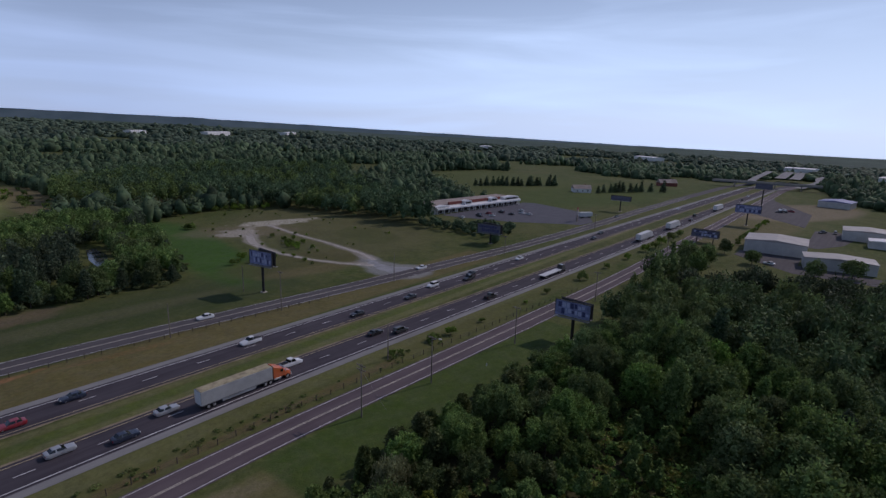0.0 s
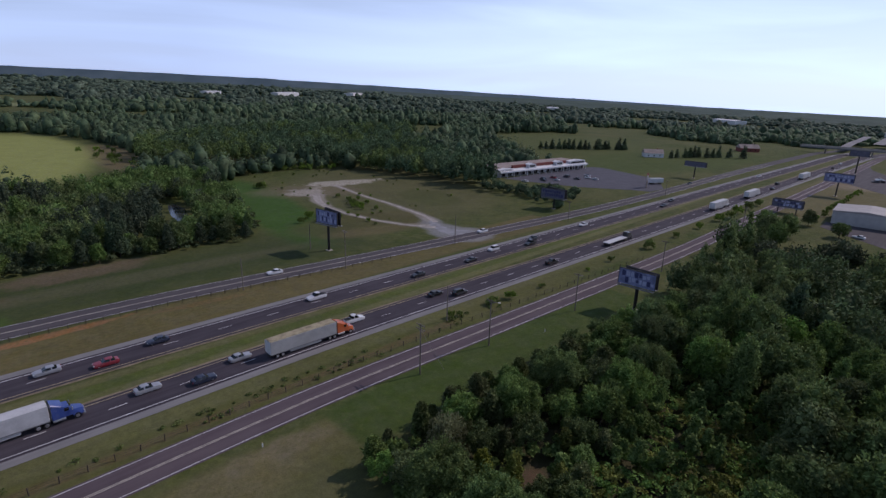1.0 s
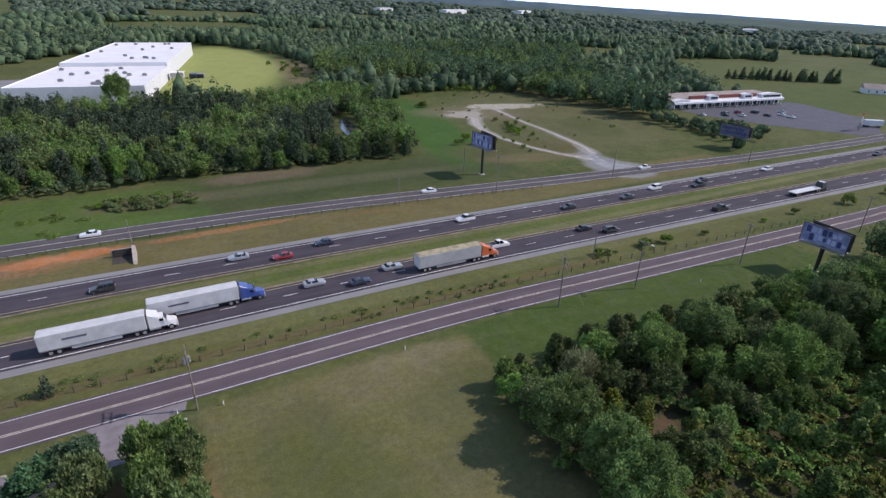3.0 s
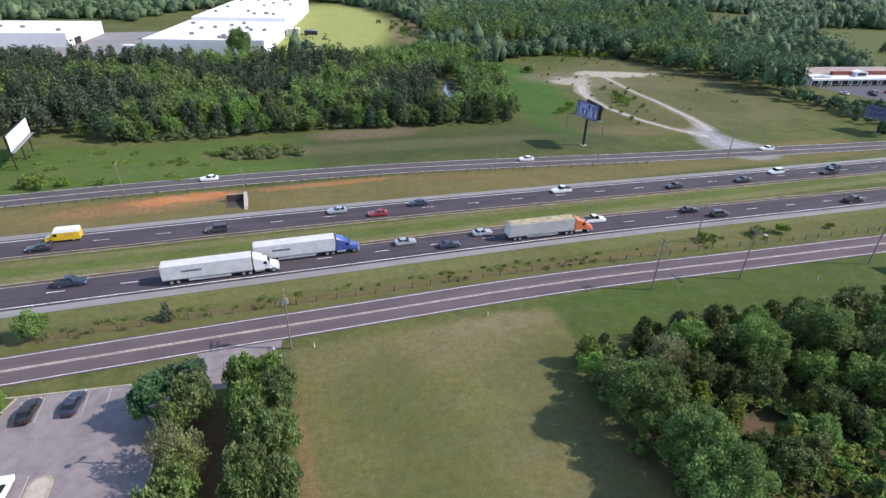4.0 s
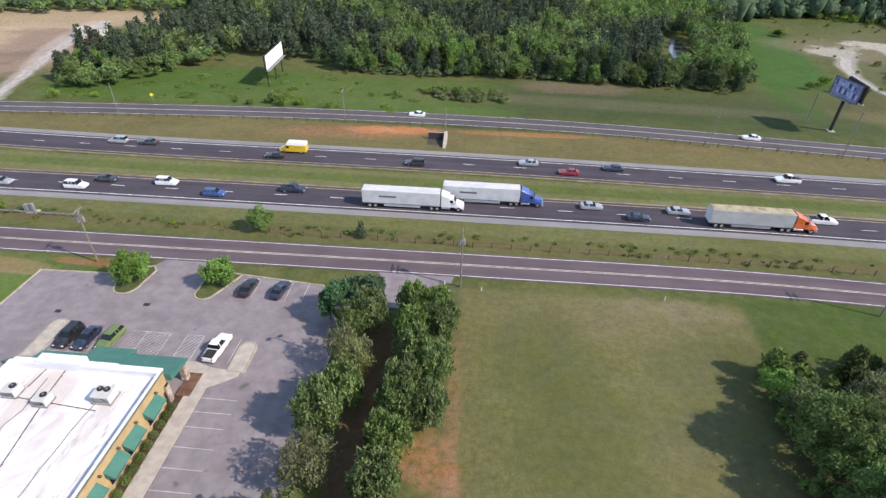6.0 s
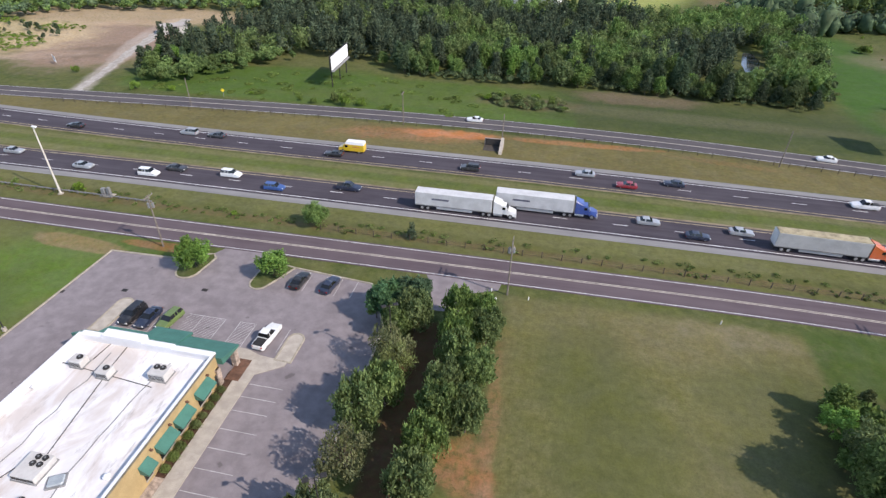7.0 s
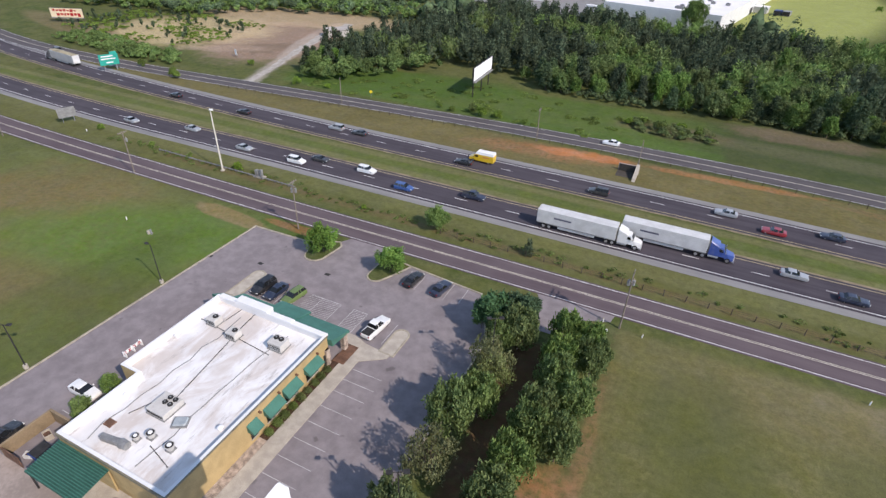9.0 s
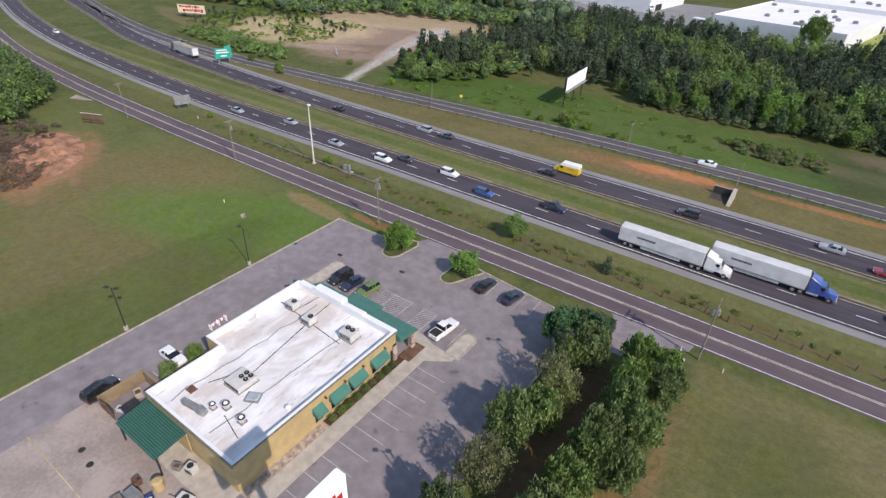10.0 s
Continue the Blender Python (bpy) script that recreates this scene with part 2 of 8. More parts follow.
def trail(points, soft=1.6, rough=0.16):
    """1 along a line of (x, y, half width) points, with a ragged border."""
    near = 99.0
    px, py, _ = gn.xyz()
    for (x0, y0, w0), (x1, y1, w1) in zip(points[:-1], points[1:]):
        dx, dy = x1 - x0, y1 - y0
        k = 1 / (dx * dx + dy * dy)
        rx, ry = gn.math("SUBTRACT", px, x0), gn.math("SUBTRACT", py, y0)
        t = gn.math("MULTIPLY", gn.math("ADD", gn.math("MULTIPLY", rx, dx), gn.math("MULTIPLY", ry, dy)), k, clamp=True)
        ex, ey = gn.math("SUBTRACT", rx, gn.math("MULTIPLY", t, dx)), gn.math("SUBTRACT", ry, gn.math("MULTIPLY", t, dy))
        d = gn.math("SQRT", gn.math("ADD", gn.math("MULTIPLY", ex, ex), gn.math("MULTIPLY", ey, ey)))
        d = gn.math("SUBTRACT", d, gn.math("ADD", w0, gn.math("MULTIPLY", t, w1 - w0)))
        near = gn.math("MINIMUM", near, d)
    grain = gn.math("ADD", gn.math("MULTIPLY", gn.math("SUBTRACT", g_mid, 0.5), 16.0), gn.math("MULTIPLY", gn.math("SUBTRACT", g_fine, 0.5), 7.0))
    return gn.ramp(gn.math("ADD", near, gn.math("MULTIPLY", grain, rough)), soft / 2, -soft / 2)


gc = lay(gc, trail([(151, 139, 11), (150, 146, 9), (151, 156, 6), (157, 166, 3.5)], 4.0, 0.4), (0.30, 0.30, 0.305), 0.85, 0.4)
gc = lay(gc, trail([(157, 164, 3.4), (161, 178, 2.4), (164, 203, 1.9), (165, 222, 1.7), (168, 243, 1.8), (170, 258, 2.4)], 2.2, 0.2), (0.36, 0.325, 0.28), 0.75, 0.5)
gc = lay(gc, trail([(150, 156, 3.5), (143, 165, 1.8), (138, 180, 1.5), (135.5, 197, 1.7), (136, 212, 2.4), (140, 226, 3.6), (147, 240, 4.2)], 2.4, 0.25), (0.40, 0.365, 0.32), 0.8, 0.4)
gc = lay(gc, trail([(-147, 146, 2.6), (-153, 162, 2.8), (-161, 186, 3.4), (-168, 205, 5.0), (-174, 225, 6.0), (-178, 246, 5.0)], 3.0, 0.35), (0.43, 0.385, 0.33), 0.85, 0.5)
gc = lay(gc, slab(-130, 10, 151, 158, 2.5, 0.25), (0.080, 0.135, 0.034), 0.6)
gc = lay(gc, blob(40, 168, 55, 5, -2, 0.8, 2.0), (0.150, 0.140, 0.085), 0.55, 0.8)
gc = lay(gc, blob(-6, 170, 16, 6, 0, 0.7, 2.0), (0.165, 0.125, 0.080), 0.6, 0.6)
gc = lay(gc, blob(128, 166, 20, 6, -10, 0.8, 2.0), (0.200, 0.160, 0.090), 0.5, 0.6)
gc = lay(gc, blob(190, 200, 14, 22, -10), (0.080, 0.095, 0.034), 0.6)
# bare ground and the yard beyond it
gc = lay(gc, blob(-184, 200, 30, 40, 30, 0.5, 4.5), (0.34, 0.235, 0.185), 0.95, 0.4)
gc = lay(gc, blob(-176, 186, 14, 8, 60, 0.6, 3.0), (0.17, 0.125, 0.090), 0.7, 0.6)
gc = lay(gc, blob(-166, 196, 4, 30, 22, 0.7, 2.0), (0.46, 0.400, 0.340), 0.75, 0.6)
gc = lay(gc, blob(-190, 176, 20, 5, 30, 0.7, 3.0), (0.44, 0.330, 0.250), 0.6, 0.8)
gc = lay(gc, blob(-232, 196, 40, 34, 20, 0.5, 4.0), (0.62, 0.49, 0.30), 0.9, 0.8)
gc = lay(gc, blob(-205, 250, 60, 22, 8, 0.5, 4.0), (0.56, 0.41, 0.28), 0.8, 0.7)
gc = lay(gc, blob(-100, 172, 45, 14, 14), (0.066, 0.118, 0.026), 0.8)
gc = lay(gc, blob(-280, 170, 60, 9, -12), (0.240, 0.175, 0.110), 0.6, 0.6)
# west field
gc = lay(gc, slab(-200, -75, -60, 72, 4.0, 0.3), (0.130, 0.142, 0.056), 0.85)
gc = lay(gc, blob(-120, 50, 26, 22, 15, 0.9, 5.0), (0.205, 0.150, 0.078), 0.75, 0.5)
gc = lay(gc, blob(-100, 28, 20, 14, 40, 0.9, 5.0), (0.185, 0.140, 0.072), 0.6, 0.5)
gc = lay(gc, blob(-93, 54, 28, 12, 24, 0.9, 3.0), (0.105, 0.180, 0.042), 0.85)
gc = lay(gc, blob(-84, 24, 9, 36, 0), (0.085, 0.112, 0.034), 0.6)
gc = lay(gc, blob(-150, 42, 19, 12, -38, 0.8, 3.5), (0.38, 0.195, 0.120), 0.9, 0.5)
gc = lay(gc, blob(-82, 69, 10, 2.2, -5), (0.27, 0.195, 0.110), 0.85, 0.5)
gc = lay(gc, blob(-66, 71.5, 8, 1.2, 0), (0.30, 0.150, 0.080), 0.8, 0.6)
# hay fields far off
gc = lay(gc, blob(110, 440, 22, 90, -4), (0.205, 0.160, 0.095), 0.8, 0.5)
gc = lay(gc, blob(50, 500, 52, 160, -6), (0.335, 0.365, 0.125), 0.95, 0.2)
gc = lay(gc, blob(150, 400, 30, 60, -30), (0.20, 0.150, 0.090), 0.7, 0.6)
gc = lay(gc, blob(366, 750, 42, 30, 0), (0.26, 0.25, 0.12), 0.9, 0.3)
gc = lay(gc, blob(150, 1130, 55, 60, 0), (0.24, 0.26, 0.12), 0.9, 0.3)
gc = lay(gc, blob(480, 330, 120, 110, -35), (0.105, 0.125, 0.045), 0.8, 0.3)
gc = lay(gc, blob(455, 190, 120, 48, -8), (0.085, 0.115, 0.036), 0.85, 0.3)
gc = lay(gc, blob(400, 55, 110, 26, -4), (0.20, 0.165, 0.090), 0.7, 0.5)
gc = lay(gc, blob(480, 38, 70, 30, -20), (0.30, 0.235, 0.175), 0.8, 0.6)
# woodland floor out to the skyline, its colour blued to stand for haze
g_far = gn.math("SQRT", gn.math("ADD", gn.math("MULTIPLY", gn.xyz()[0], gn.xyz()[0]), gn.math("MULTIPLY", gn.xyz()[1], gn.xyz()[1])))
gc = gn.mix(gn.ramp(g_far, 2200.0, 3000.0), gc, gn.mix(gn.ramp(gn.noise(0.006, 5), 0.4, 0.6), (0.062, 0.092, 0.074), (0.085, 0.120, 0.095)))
g_clump = gn.noise(0.8, 6, 0.72)
g_hsv = gn.t.nodes.new("ShaderNodeHueSaturation")
gn.set(g_hsv.inputs["Color"], gc)
gn.set(g_hsv.inputs["Value"], gn.math("ADD", gn.math("ADD", 0.18, gn.math("MULTIPLY", g_clump, 0.72)), gn.math("ADD", gn.math("MULTIPLY", gn.noise(0.06, 5, 0.7), 0.46), gn.math("MULTIPLY", gn.noise(0.30, 4, 0.7), 0.32))))
gn.set(g_hsv.inputs["Saturation"], gn.math("ADD", 0.80, gn.math("MULTIPLY", gn.noise(0.25, 4), 0.5)))
gc = g_hsv.outputs["Color"]
gn.bump(gn.math("ADD", g_tuft, gn.math("MULTIPLY", g_fine, 1.5)), 0.45, 0.16)
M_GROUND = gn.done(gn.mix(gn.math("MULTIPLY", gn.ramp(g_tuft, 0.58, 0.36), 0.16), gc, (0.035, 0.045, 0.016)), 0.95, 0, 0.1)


def asphalt(name, base, lite, stretch=0.05):
    n = Nodes(name)
    streak = n.noise(0.5, 4, 0.6, n.scaled(stretch, 1.2 if stretch < 1 else 1.0, 1.0))
    blotch, grain = n.noise(0.16, 5), n.noise(9.0, 3, 0.7)
    f = n.math("ADD", n.math("MULTIPLY", streak, 0.5), n.math("ADD", n.math("MULTIPLY", blotch, 0.3), n.math("MULTIPLY", grain, 0.2)))
    c = n.mix(n.ramp(f, 0.35, 0.65), base, lite)
    if stretch >= 1:
        c = n.mix(n.math("MULTIPLY", n.ramp(n.noise(0.42, 3, 0.5), 0.66, 0.74), 0.45), c, (0.060, 0.055, 0.052))
    n.bump(grain, 0.3, 0.02)
    return n.done(c, 0.9, 0, 0.2)


M_HIGHWAY = asphalt("highway_asphalt", (0.050, 0.043, 0.052), (0.078, 0.068, 0.079))
M_SHOULDER = asphalt("shoulder_concrete", (0.190, 0.187, 0.184), (0.265, 0.258, 0.252))
M_FRONTAGE = asphalt("frontage_asphalt", (0.092, 0.069, 0.077), (0.130, 0.102, 0.108))
M_OLDROAD = asphalt("old_asphalt", (0.074, 0.066, 0.070), (0.106, 0.096, 0.099))
M_LOT = asphalt("parking_asphalt", (0.180, 0.156, 0.160), (0.262, 0.232, 0.236), 1.0)
M_PLAZA = asphalt("plaza_asphalt", (0.080, 0.080, 0.094), (0.115, 0.113, 0.130), 1.0)
M_WHITE_LINE = worn("white_road_paint", (0.74, 0.735, 0.72), 0.7, vary=0.3, scale=0.6)
M_BAY = worn("faded_bay_paint", (0.46, 0.445, 0.435), 0.8, vary=0.25, scale=0.8)
M_YELLOW_LINE = worn("yellow_road_paint", (0.44, 0.365, 0.215), 0.7, vary=0.3, scale=0.6)
M_PALELINE = worn("sun_bleached_yellow_paint", (0.56, 0.51, 0.42), 0.7, vary=0.3, scale=0.6)
M_GRAVEL = worn("pale_gravel", (0.40, 0.365, 0.32), 0.95, vary=0.30, scale=0.5, bump=0.05)
M_APRON = worn("grey_crushed_stone", (0.285, 0.288, 0.295), 0.95, vary=0.25, scale=0.3, bump=0.05)
M_CONCRETE = worn("concrete", (0.42, 0.375, 0.315), 0.9, vary=0.18, scale=0.8)
M_KERB = worn("kerb_concrete", (0.36, 0.32, 0.25), 0.9, vary=0.25, scale=1.0)
M_PAD = worn("stained_concrete_pad", (0.335, 0.275, 0.240), 0.9, vary=0.24, scale=0.20)
M_SOILEDGE = worn("sandy_road_edge", (0.235, 0.190, 0.125), 0.95, vary=0.40, scale=0.35)


def roof_membrane():
    """White sheet with grey grime, brown ponding marks and streaks."""
    n = Nodes("white_roof_membrane")
    c = n.mix(n.ramp(n.noise(0.25, 5), 0.35, 0.65), (0.66, 0.645, 0.635), (0.78, 0.775, 0.77))
    c = n.mix(n.math("MULTIPLY", n.ramp(n.noise(0.20, 6, 0.65, n.scaled(1.0, 0.45, 1.0, 0.3), 0.8), 0.44, 0.64), 0.72), c, (0.52, 0.445, 0.390))
    c = n.mix(n.math("MULTIPLY", n.ramp(n.noise(0.9, 6, 0.7, n.scaled(1.0, 0.25, 1.0)), 0.56, 0.72), 0.6), c, (0.27, 0.235, 0.21))
    return n.done(c, 0.6, 0, 0.3)


M_ROOF = roof_membrane()
M_PARAPET = worn("white_parapet", (0.74, 0.735, 0.73), 0.6, vary=0.06, scale=0.5)
M_TAN = worn("tan_stucco", (0.44, 0.32, 0.155), 0.85, vary=0.14, scale=0.6)
M_BROWNWALL = worn("brown_block_wall", (0.25, 0.185, 0.115), 0.85, vary=0.25, scale=0.6)
M_TEAL = worn("green_metal_roof", (0.050, 0.165, 0.125), 0.5, vary=0.15, scale=0.8)
M_STONE = worn("field_stone", (0.40, 0.32, 0.26), 0.9, vary=0.5, scale=1.6, bump=0.05)
M_GREYMETAL = worn("galvanised_metal", (0.27, 0.27, 0.265), 0.6, metal=0.3, vary=0.25, scale=1.5)
M_DARKMETAL = worn("dark_metal", (0.045, 0.042, 0.040), 0.6, metal=0.3, vary=0.3, scale=1.5)
M_RUST = worn("rusty_brown_paint", (0.16, 0.085, 0.055), 0.8, vary=0.4, scale=1.0)
M_WOODPOLE = worn("weathered_pole_wood", (0.215, 0.180, 0.150), 0.9, vary=0.35, scale=1.2)
M_FENCEPOST = worn("dark_fence_post", (0.085, 0.070, 0.055), 0.9, vary=0.35, scale=1.2)
M_PALEPOLE = worn("pale_steel_pole", (0.62, 0.58, 0.50), 0.6, vary=0.15, scale=0.8)
M_BARK = worn("bark", (0.110, 0.085, 0.065), 0.95, vary=0.4, scale=2.0)
M_GLASS = Nodes("dark_glass").done((0.012, 0.014, 0.016), 0.06, 0, 0.6)
M_TYRE = worn("tyre_rubber", (0.022, 0.022, 0.022), 0.9, vary=0.2, scale=4)
M_RIM = worn("wheel_metal", (0.50, 0.50, 0.50), 0.35, metal=0.8, vary=0.2, scale=5)
M_WHITEBOX = worn("white_trailer_panel", (0.62, 0.62, 0.61), 0.5, vary=0.10, scale=0.7)
M_WHITEPANEL = worn("white_sign_face", (0.84, 0.84, 0.83), 0.6, vary=0.05, scale=0.5)
M_BLUEGREY = worn("blue_grey_print", (0.23, 0.25, 0.40), 0.7, vary=0.35, scale=0.5)
M_SIGNGREEN = worn("highway_sign_green", (0.010, 0.30, 0.235), 0.5, vary=0.1, scale=1)
M_ORANGE = worn("orange_print", (0.62, 0.23, 0.09), 0.6, vary=0.1, scale=1)
M_RED = worn("red_paint", (0.42, 0.020, 0.022), 0.5, vary=0.12, scale=1)
M_BLUE = worn("blue_plastic", (0.025, 0.050, 0.16), 0.5, vary=0.2, scale=1)
M_BRICKRED = worn("red_brick_front", (0.24, 0.075, 0.060), 0.85, vary=0.2, scale=0.4)
M_METALWALL = worn("pale_metal_wall", (0.52, 0.50, 0.47), 0.6, vary=0.12, scale=0.3)
M_MULCH = worn("dark_mulch", (0.075, 0.040, 0.026), 0.95, vary=0.4, scale=2)
M_LAMP_RED = worn("red_lens", (0.35, 0.012, 0.010), 0.25, vary=0.1, scale=4)
M_LAMP_CLEAR = worn("clear_lens", (0.75, 0.75, 0.72), 0.15, vary=0.05, scale=4)
M_WATER = Nodes("pond_water").done((0.06, 0.065, 0.06), 0.12, 0, 0.4)
LEAF_BROAD = foliage("broadleaf", (0.072, 0.114, 0.042), (0.144, 0.214, 0.074), (0.236, 0.318, 0.118))
LEAF_DEEP = foliage("deep_wood_leaf", (0.046, 0.068, 0.034), (0.090, 0.126, 0.058), (0.150, 0.198, 0.092), 0.7, 0.16)
LEAF_BRIGHT = foliage("spring_leaf", (0.086, 0.156, 0.048), (0.160, 0.266, 0.080), (0.248, 0.365, 0.122))
LEAF_PINE = foliage("pine_needles", (0.046, 0.074, 0.044), (0.088, 0.128, 0.072), (0.146, 0.194, 0.106))
LEAF_ROW = foliage("maple_leaf", (0.096, 0.148, 0.056), (0.190, 0.272, 0.102), (0.295, 0.385, 0.158), 0.25)
LEAF_THIN = foliage("thin_greyish_leaf", (0.125, 0.145, 0.068), (0.215, 0.245, 0.108), (0.310, 0.345, 0.165))
LEAF_CEDAR = foliage("cedar_needles", (0.052, 0.104, 0.052), (0.090, 0.172, 0.084), (0.135, 0.240, 0.120))
LEAF_OLIVE = foliage("yellow_olive_leaf", (0.120, 0.140, 0.038), (0.205, 0.240, 0.062), (0.290, 0.330, 0.095))
# leaves of the farthest woods, with haze put into their blue-green
LEAF_HAZED = foliage("distant_wood", (0.066, 0.104, 0.066), (0.112, 0.168, 0.108), (0.170, 0.230, 0.150), 0.9)
LEAF_FAR = foliage("far_wood", (0.048, 0.080, 0.046), (0.090, 0.140, 0.074), (0.148, 0.204, 0.104), 0.8, 0.2)
LEAF_SHRUB = foliage("clipped_shrub", (0.070, 0.100, 0.036), (0.130, 0.175, 0.062), (0.200, 0.245, 0.098))
LEAF_WEED = foliage("rank_weeds", (0.105, 0.160, 0.040), (0.165, 0.250, 0.060), (0.230, 0.320, 0.095))
LEAF_DEAD = foliage("dead_brown_brush", (0.105, 0.078, 0.058), (0.185, 0.138, 0.102), (0.270, 0.205, 0.150))
LEAF_BRUSH = foliage("half_bare_brush", (0.105, 0.125, 0.055), (0.180, 0.205, 0.095), (0.260, 0.280, 0.140))

# ---- mesh helpers ----
class Geo:
    """Collects vertices and faces of one mesh."""

    def __init__(self):
        self.v, self.f = [], []

    def add(self, verts, faces):
        o = len(self.v)
        self.v += [tuple(p) for p in verts]
        self.f += [tuple(i + o for i in q) for q in faces]
        return self

    def box(self, x0, y0, z0, x1, y1, z1, c=0.0):
        """A box; c > 0 chamfers its upright and top edges."""
        if c <= 0:
            return self.add([(x0, y0, z0), (x1, y0, z0), (x1, y1, z0), (x0, y1, z0), (x0, y0, z1), (x1, y0, z1), (x1, y1, z1), (x0, y1, z1)],
                            [(0, 3, 2, 1), (4, 5, 6, 7), (0, 1, 5, 4), (1, 2, 6, 5), (2, 3, 7, 6), (3, 0, 4, 7)])

        def ring(e, z):
            return [(x0 + c, y0 + e, z), (x1 - c, y0 + e, z), (x1 - e, y0 + c, z), (x1 - e, y1 - c, z),
                    (x1 - c, y1 - e, z), (x0 + c, y1 - e, z), (x0 + e, y1 - c, z), (x0 + e, y0 + c, z)]
        return self.loft([ring(0, z0), ring(0, z1 - c), [(p[0] + (c if p[0] < (x0 + x1) / 2 else -c) * 0.6, p[1] + (c if p[1] < (y0 + y1) / 2 else -c) * 0.6, z1) for p in ring(0, z1)]])

    def loft(self, rings, caps=True):
        n, o = len(rings[0]), len(self.v)
        for r in rings:
            self.v += [tuple(p) for p in r]
        for k in range(len(rings) - 1):
            for i in range(n):
                j = (i + 1) % n
                self.f.append((o + k * n + i, o + k * n + j, o + (k + 1) * n + j, o + (k + 1) * n + i))
        if caps:
            self.f.append(tuple(o + i for i in reversed(range(n))))
            self.f.append(tuple(o + (len(rings) - 1) * n + i for i in range(n)))
        return self

    def tube(self, a, b, r0, r1=None, n=8, caps=True):
        r1 = r0 if r1 is None else r1
        a, b = Vector(a), Vector(b)
        q = (b - a).to_track_quat("Z", "Y")
        rings = []
        for p, r in ((a, r0), (b, r1)):
            rings.append([p + q @ Vector((r * math.cos(2 * math.pi * i / n), r * math.sin(2 * math.pi * i / n), 0)) for i in range(n)])
        return self.loft(rings, caps)

    def prism(self, poly, z0, z1):
        return self.loft([[(x, y, z0) for x, y in poly], [(x, y, z1) for x, y in poly]])

    def moved(self, m):
        self.v = [tuple(m @ Vector(p)) for p in self.v]
        return self

    def mesh(self, name, material, smooth=False):
        me = bpy.data.meshes.new(name)
        me.from_pydata(self.v, [], self.f)
        me.materials.append(material)
        if smooth:
            me.polygons.foreach_set("use_smooth", [True] * len(me.polygons))
        me.update()
        return me


def thing(name, label, category, m=None, group="", kind=""):
    """An Empty that carries the parts of one thing."""
    ob = new(name)
    ob.empty_display_size = 0.5
    if m is not None:
        ob.matrix_basis = m
    return tagged(ob, label, category, group, kind)


def part(name, geo, material, parent, label="", smooth=False):
    ob = new(name, geo if isinstance(geo, bpy.types.Mesh) else geo.mesh(name, material, smooth))
    ob.parent = parent
    return tagged(ob, label)


def single(name, geo, material, label, category, group="", kind="", smooth=False, m=None):
    ob = new(name, geo.mesh(name, material, smooth))
    if m is not None:
        ob.matrix_basis = m
    return tagged(ob, label, category, group, kind)


def curve_y(points):
    """y over x through the points, smooth."""
    xs = np.array([p[0] for p in points], float)
    ys = np.array([p[1] for p in points], float)
    d = np.gradient(ys, xs)

    def at(x):
        i = int(np.clip(np.searchsorted(xs, x) - 1, 0, len(xs) - 2))
        h = xs[i + 1] - xs[i]
        t = (x - xs[i]) / h
        if x < xs[0]:
            return ys[0] + d[0] * (x - xs[0])
        if x > xs[-1]:
            return ys[-1] + d[-1] * (x - xs[-1])
        return ((2 * t**3 - 3 * t**2 + 1) * ys[i] + (t**3 - 2 * t**2 + t) * h * d[i] + (-2 * t**3 + 3 * t**2) * ys[i + 1] + (t**3 - t**2) * h * d[i + 1])
    return at


SKYLINE = ((-180, 0.6), (-60, 0.8), (0, 0.55), (13, 0.40), (25, 0.10), (51, -0.86), (69, -1.44), (84, -1.79), (91, -1.91), (140, -1.2), (180, 0.6))


def land(x, y):
    """Height of the ground: level round the roads, rising or falling to the skyline far off."""
    r = math.hypot(x, y)
    if r < 650:
        return 0.0
    az = math.degrees(math.atan2(x, y))
    el = float(np.interp(az, [p[0] for p in SKYLINE], [p[1] for p in SKYLINE]))
    goal = 44.0 + 3000 * math.tan(radians(el - 0.7))
    k = (min(r, 3000) - 650) / 2350
    return goal * k + 5 * math.sin(x * 0.0031 + 1) * math.sin(y * 0.0027) * min(1, k * 4)


def ribbon(at, off0, off1, x0, x1, z, step=6.0, wobble=0.0, rng=None):
    """A strip that follows a road between two offsets from its middle."""
    g = Geo()
    xs = np.arange(x0, x1 + step / 2, step)
    pts = []
    for x in xs:
        y, dy = at(x), (at(x + 0.5) - at(x - 0.5))
        k = math.hypot(1, dy)
        nx, ny = -dy / k, 1 / k
        a = off0 + (rng.uniform(-wobble, wobble) if wobble else 0)
        b = off1 + (rng.uniform(-wobble, wobble) if wobble else 0)
        pts += [(x + nx * a, y + ny * a, z + land(x, y)), (x + nx * b, y + ny * b, z + land(x, y))]
    return g.add(pts, [(2 * i, 2 * i + 2, 2 * i + 3, 2 * i + 1) for i in range(len(xs) - 1)])

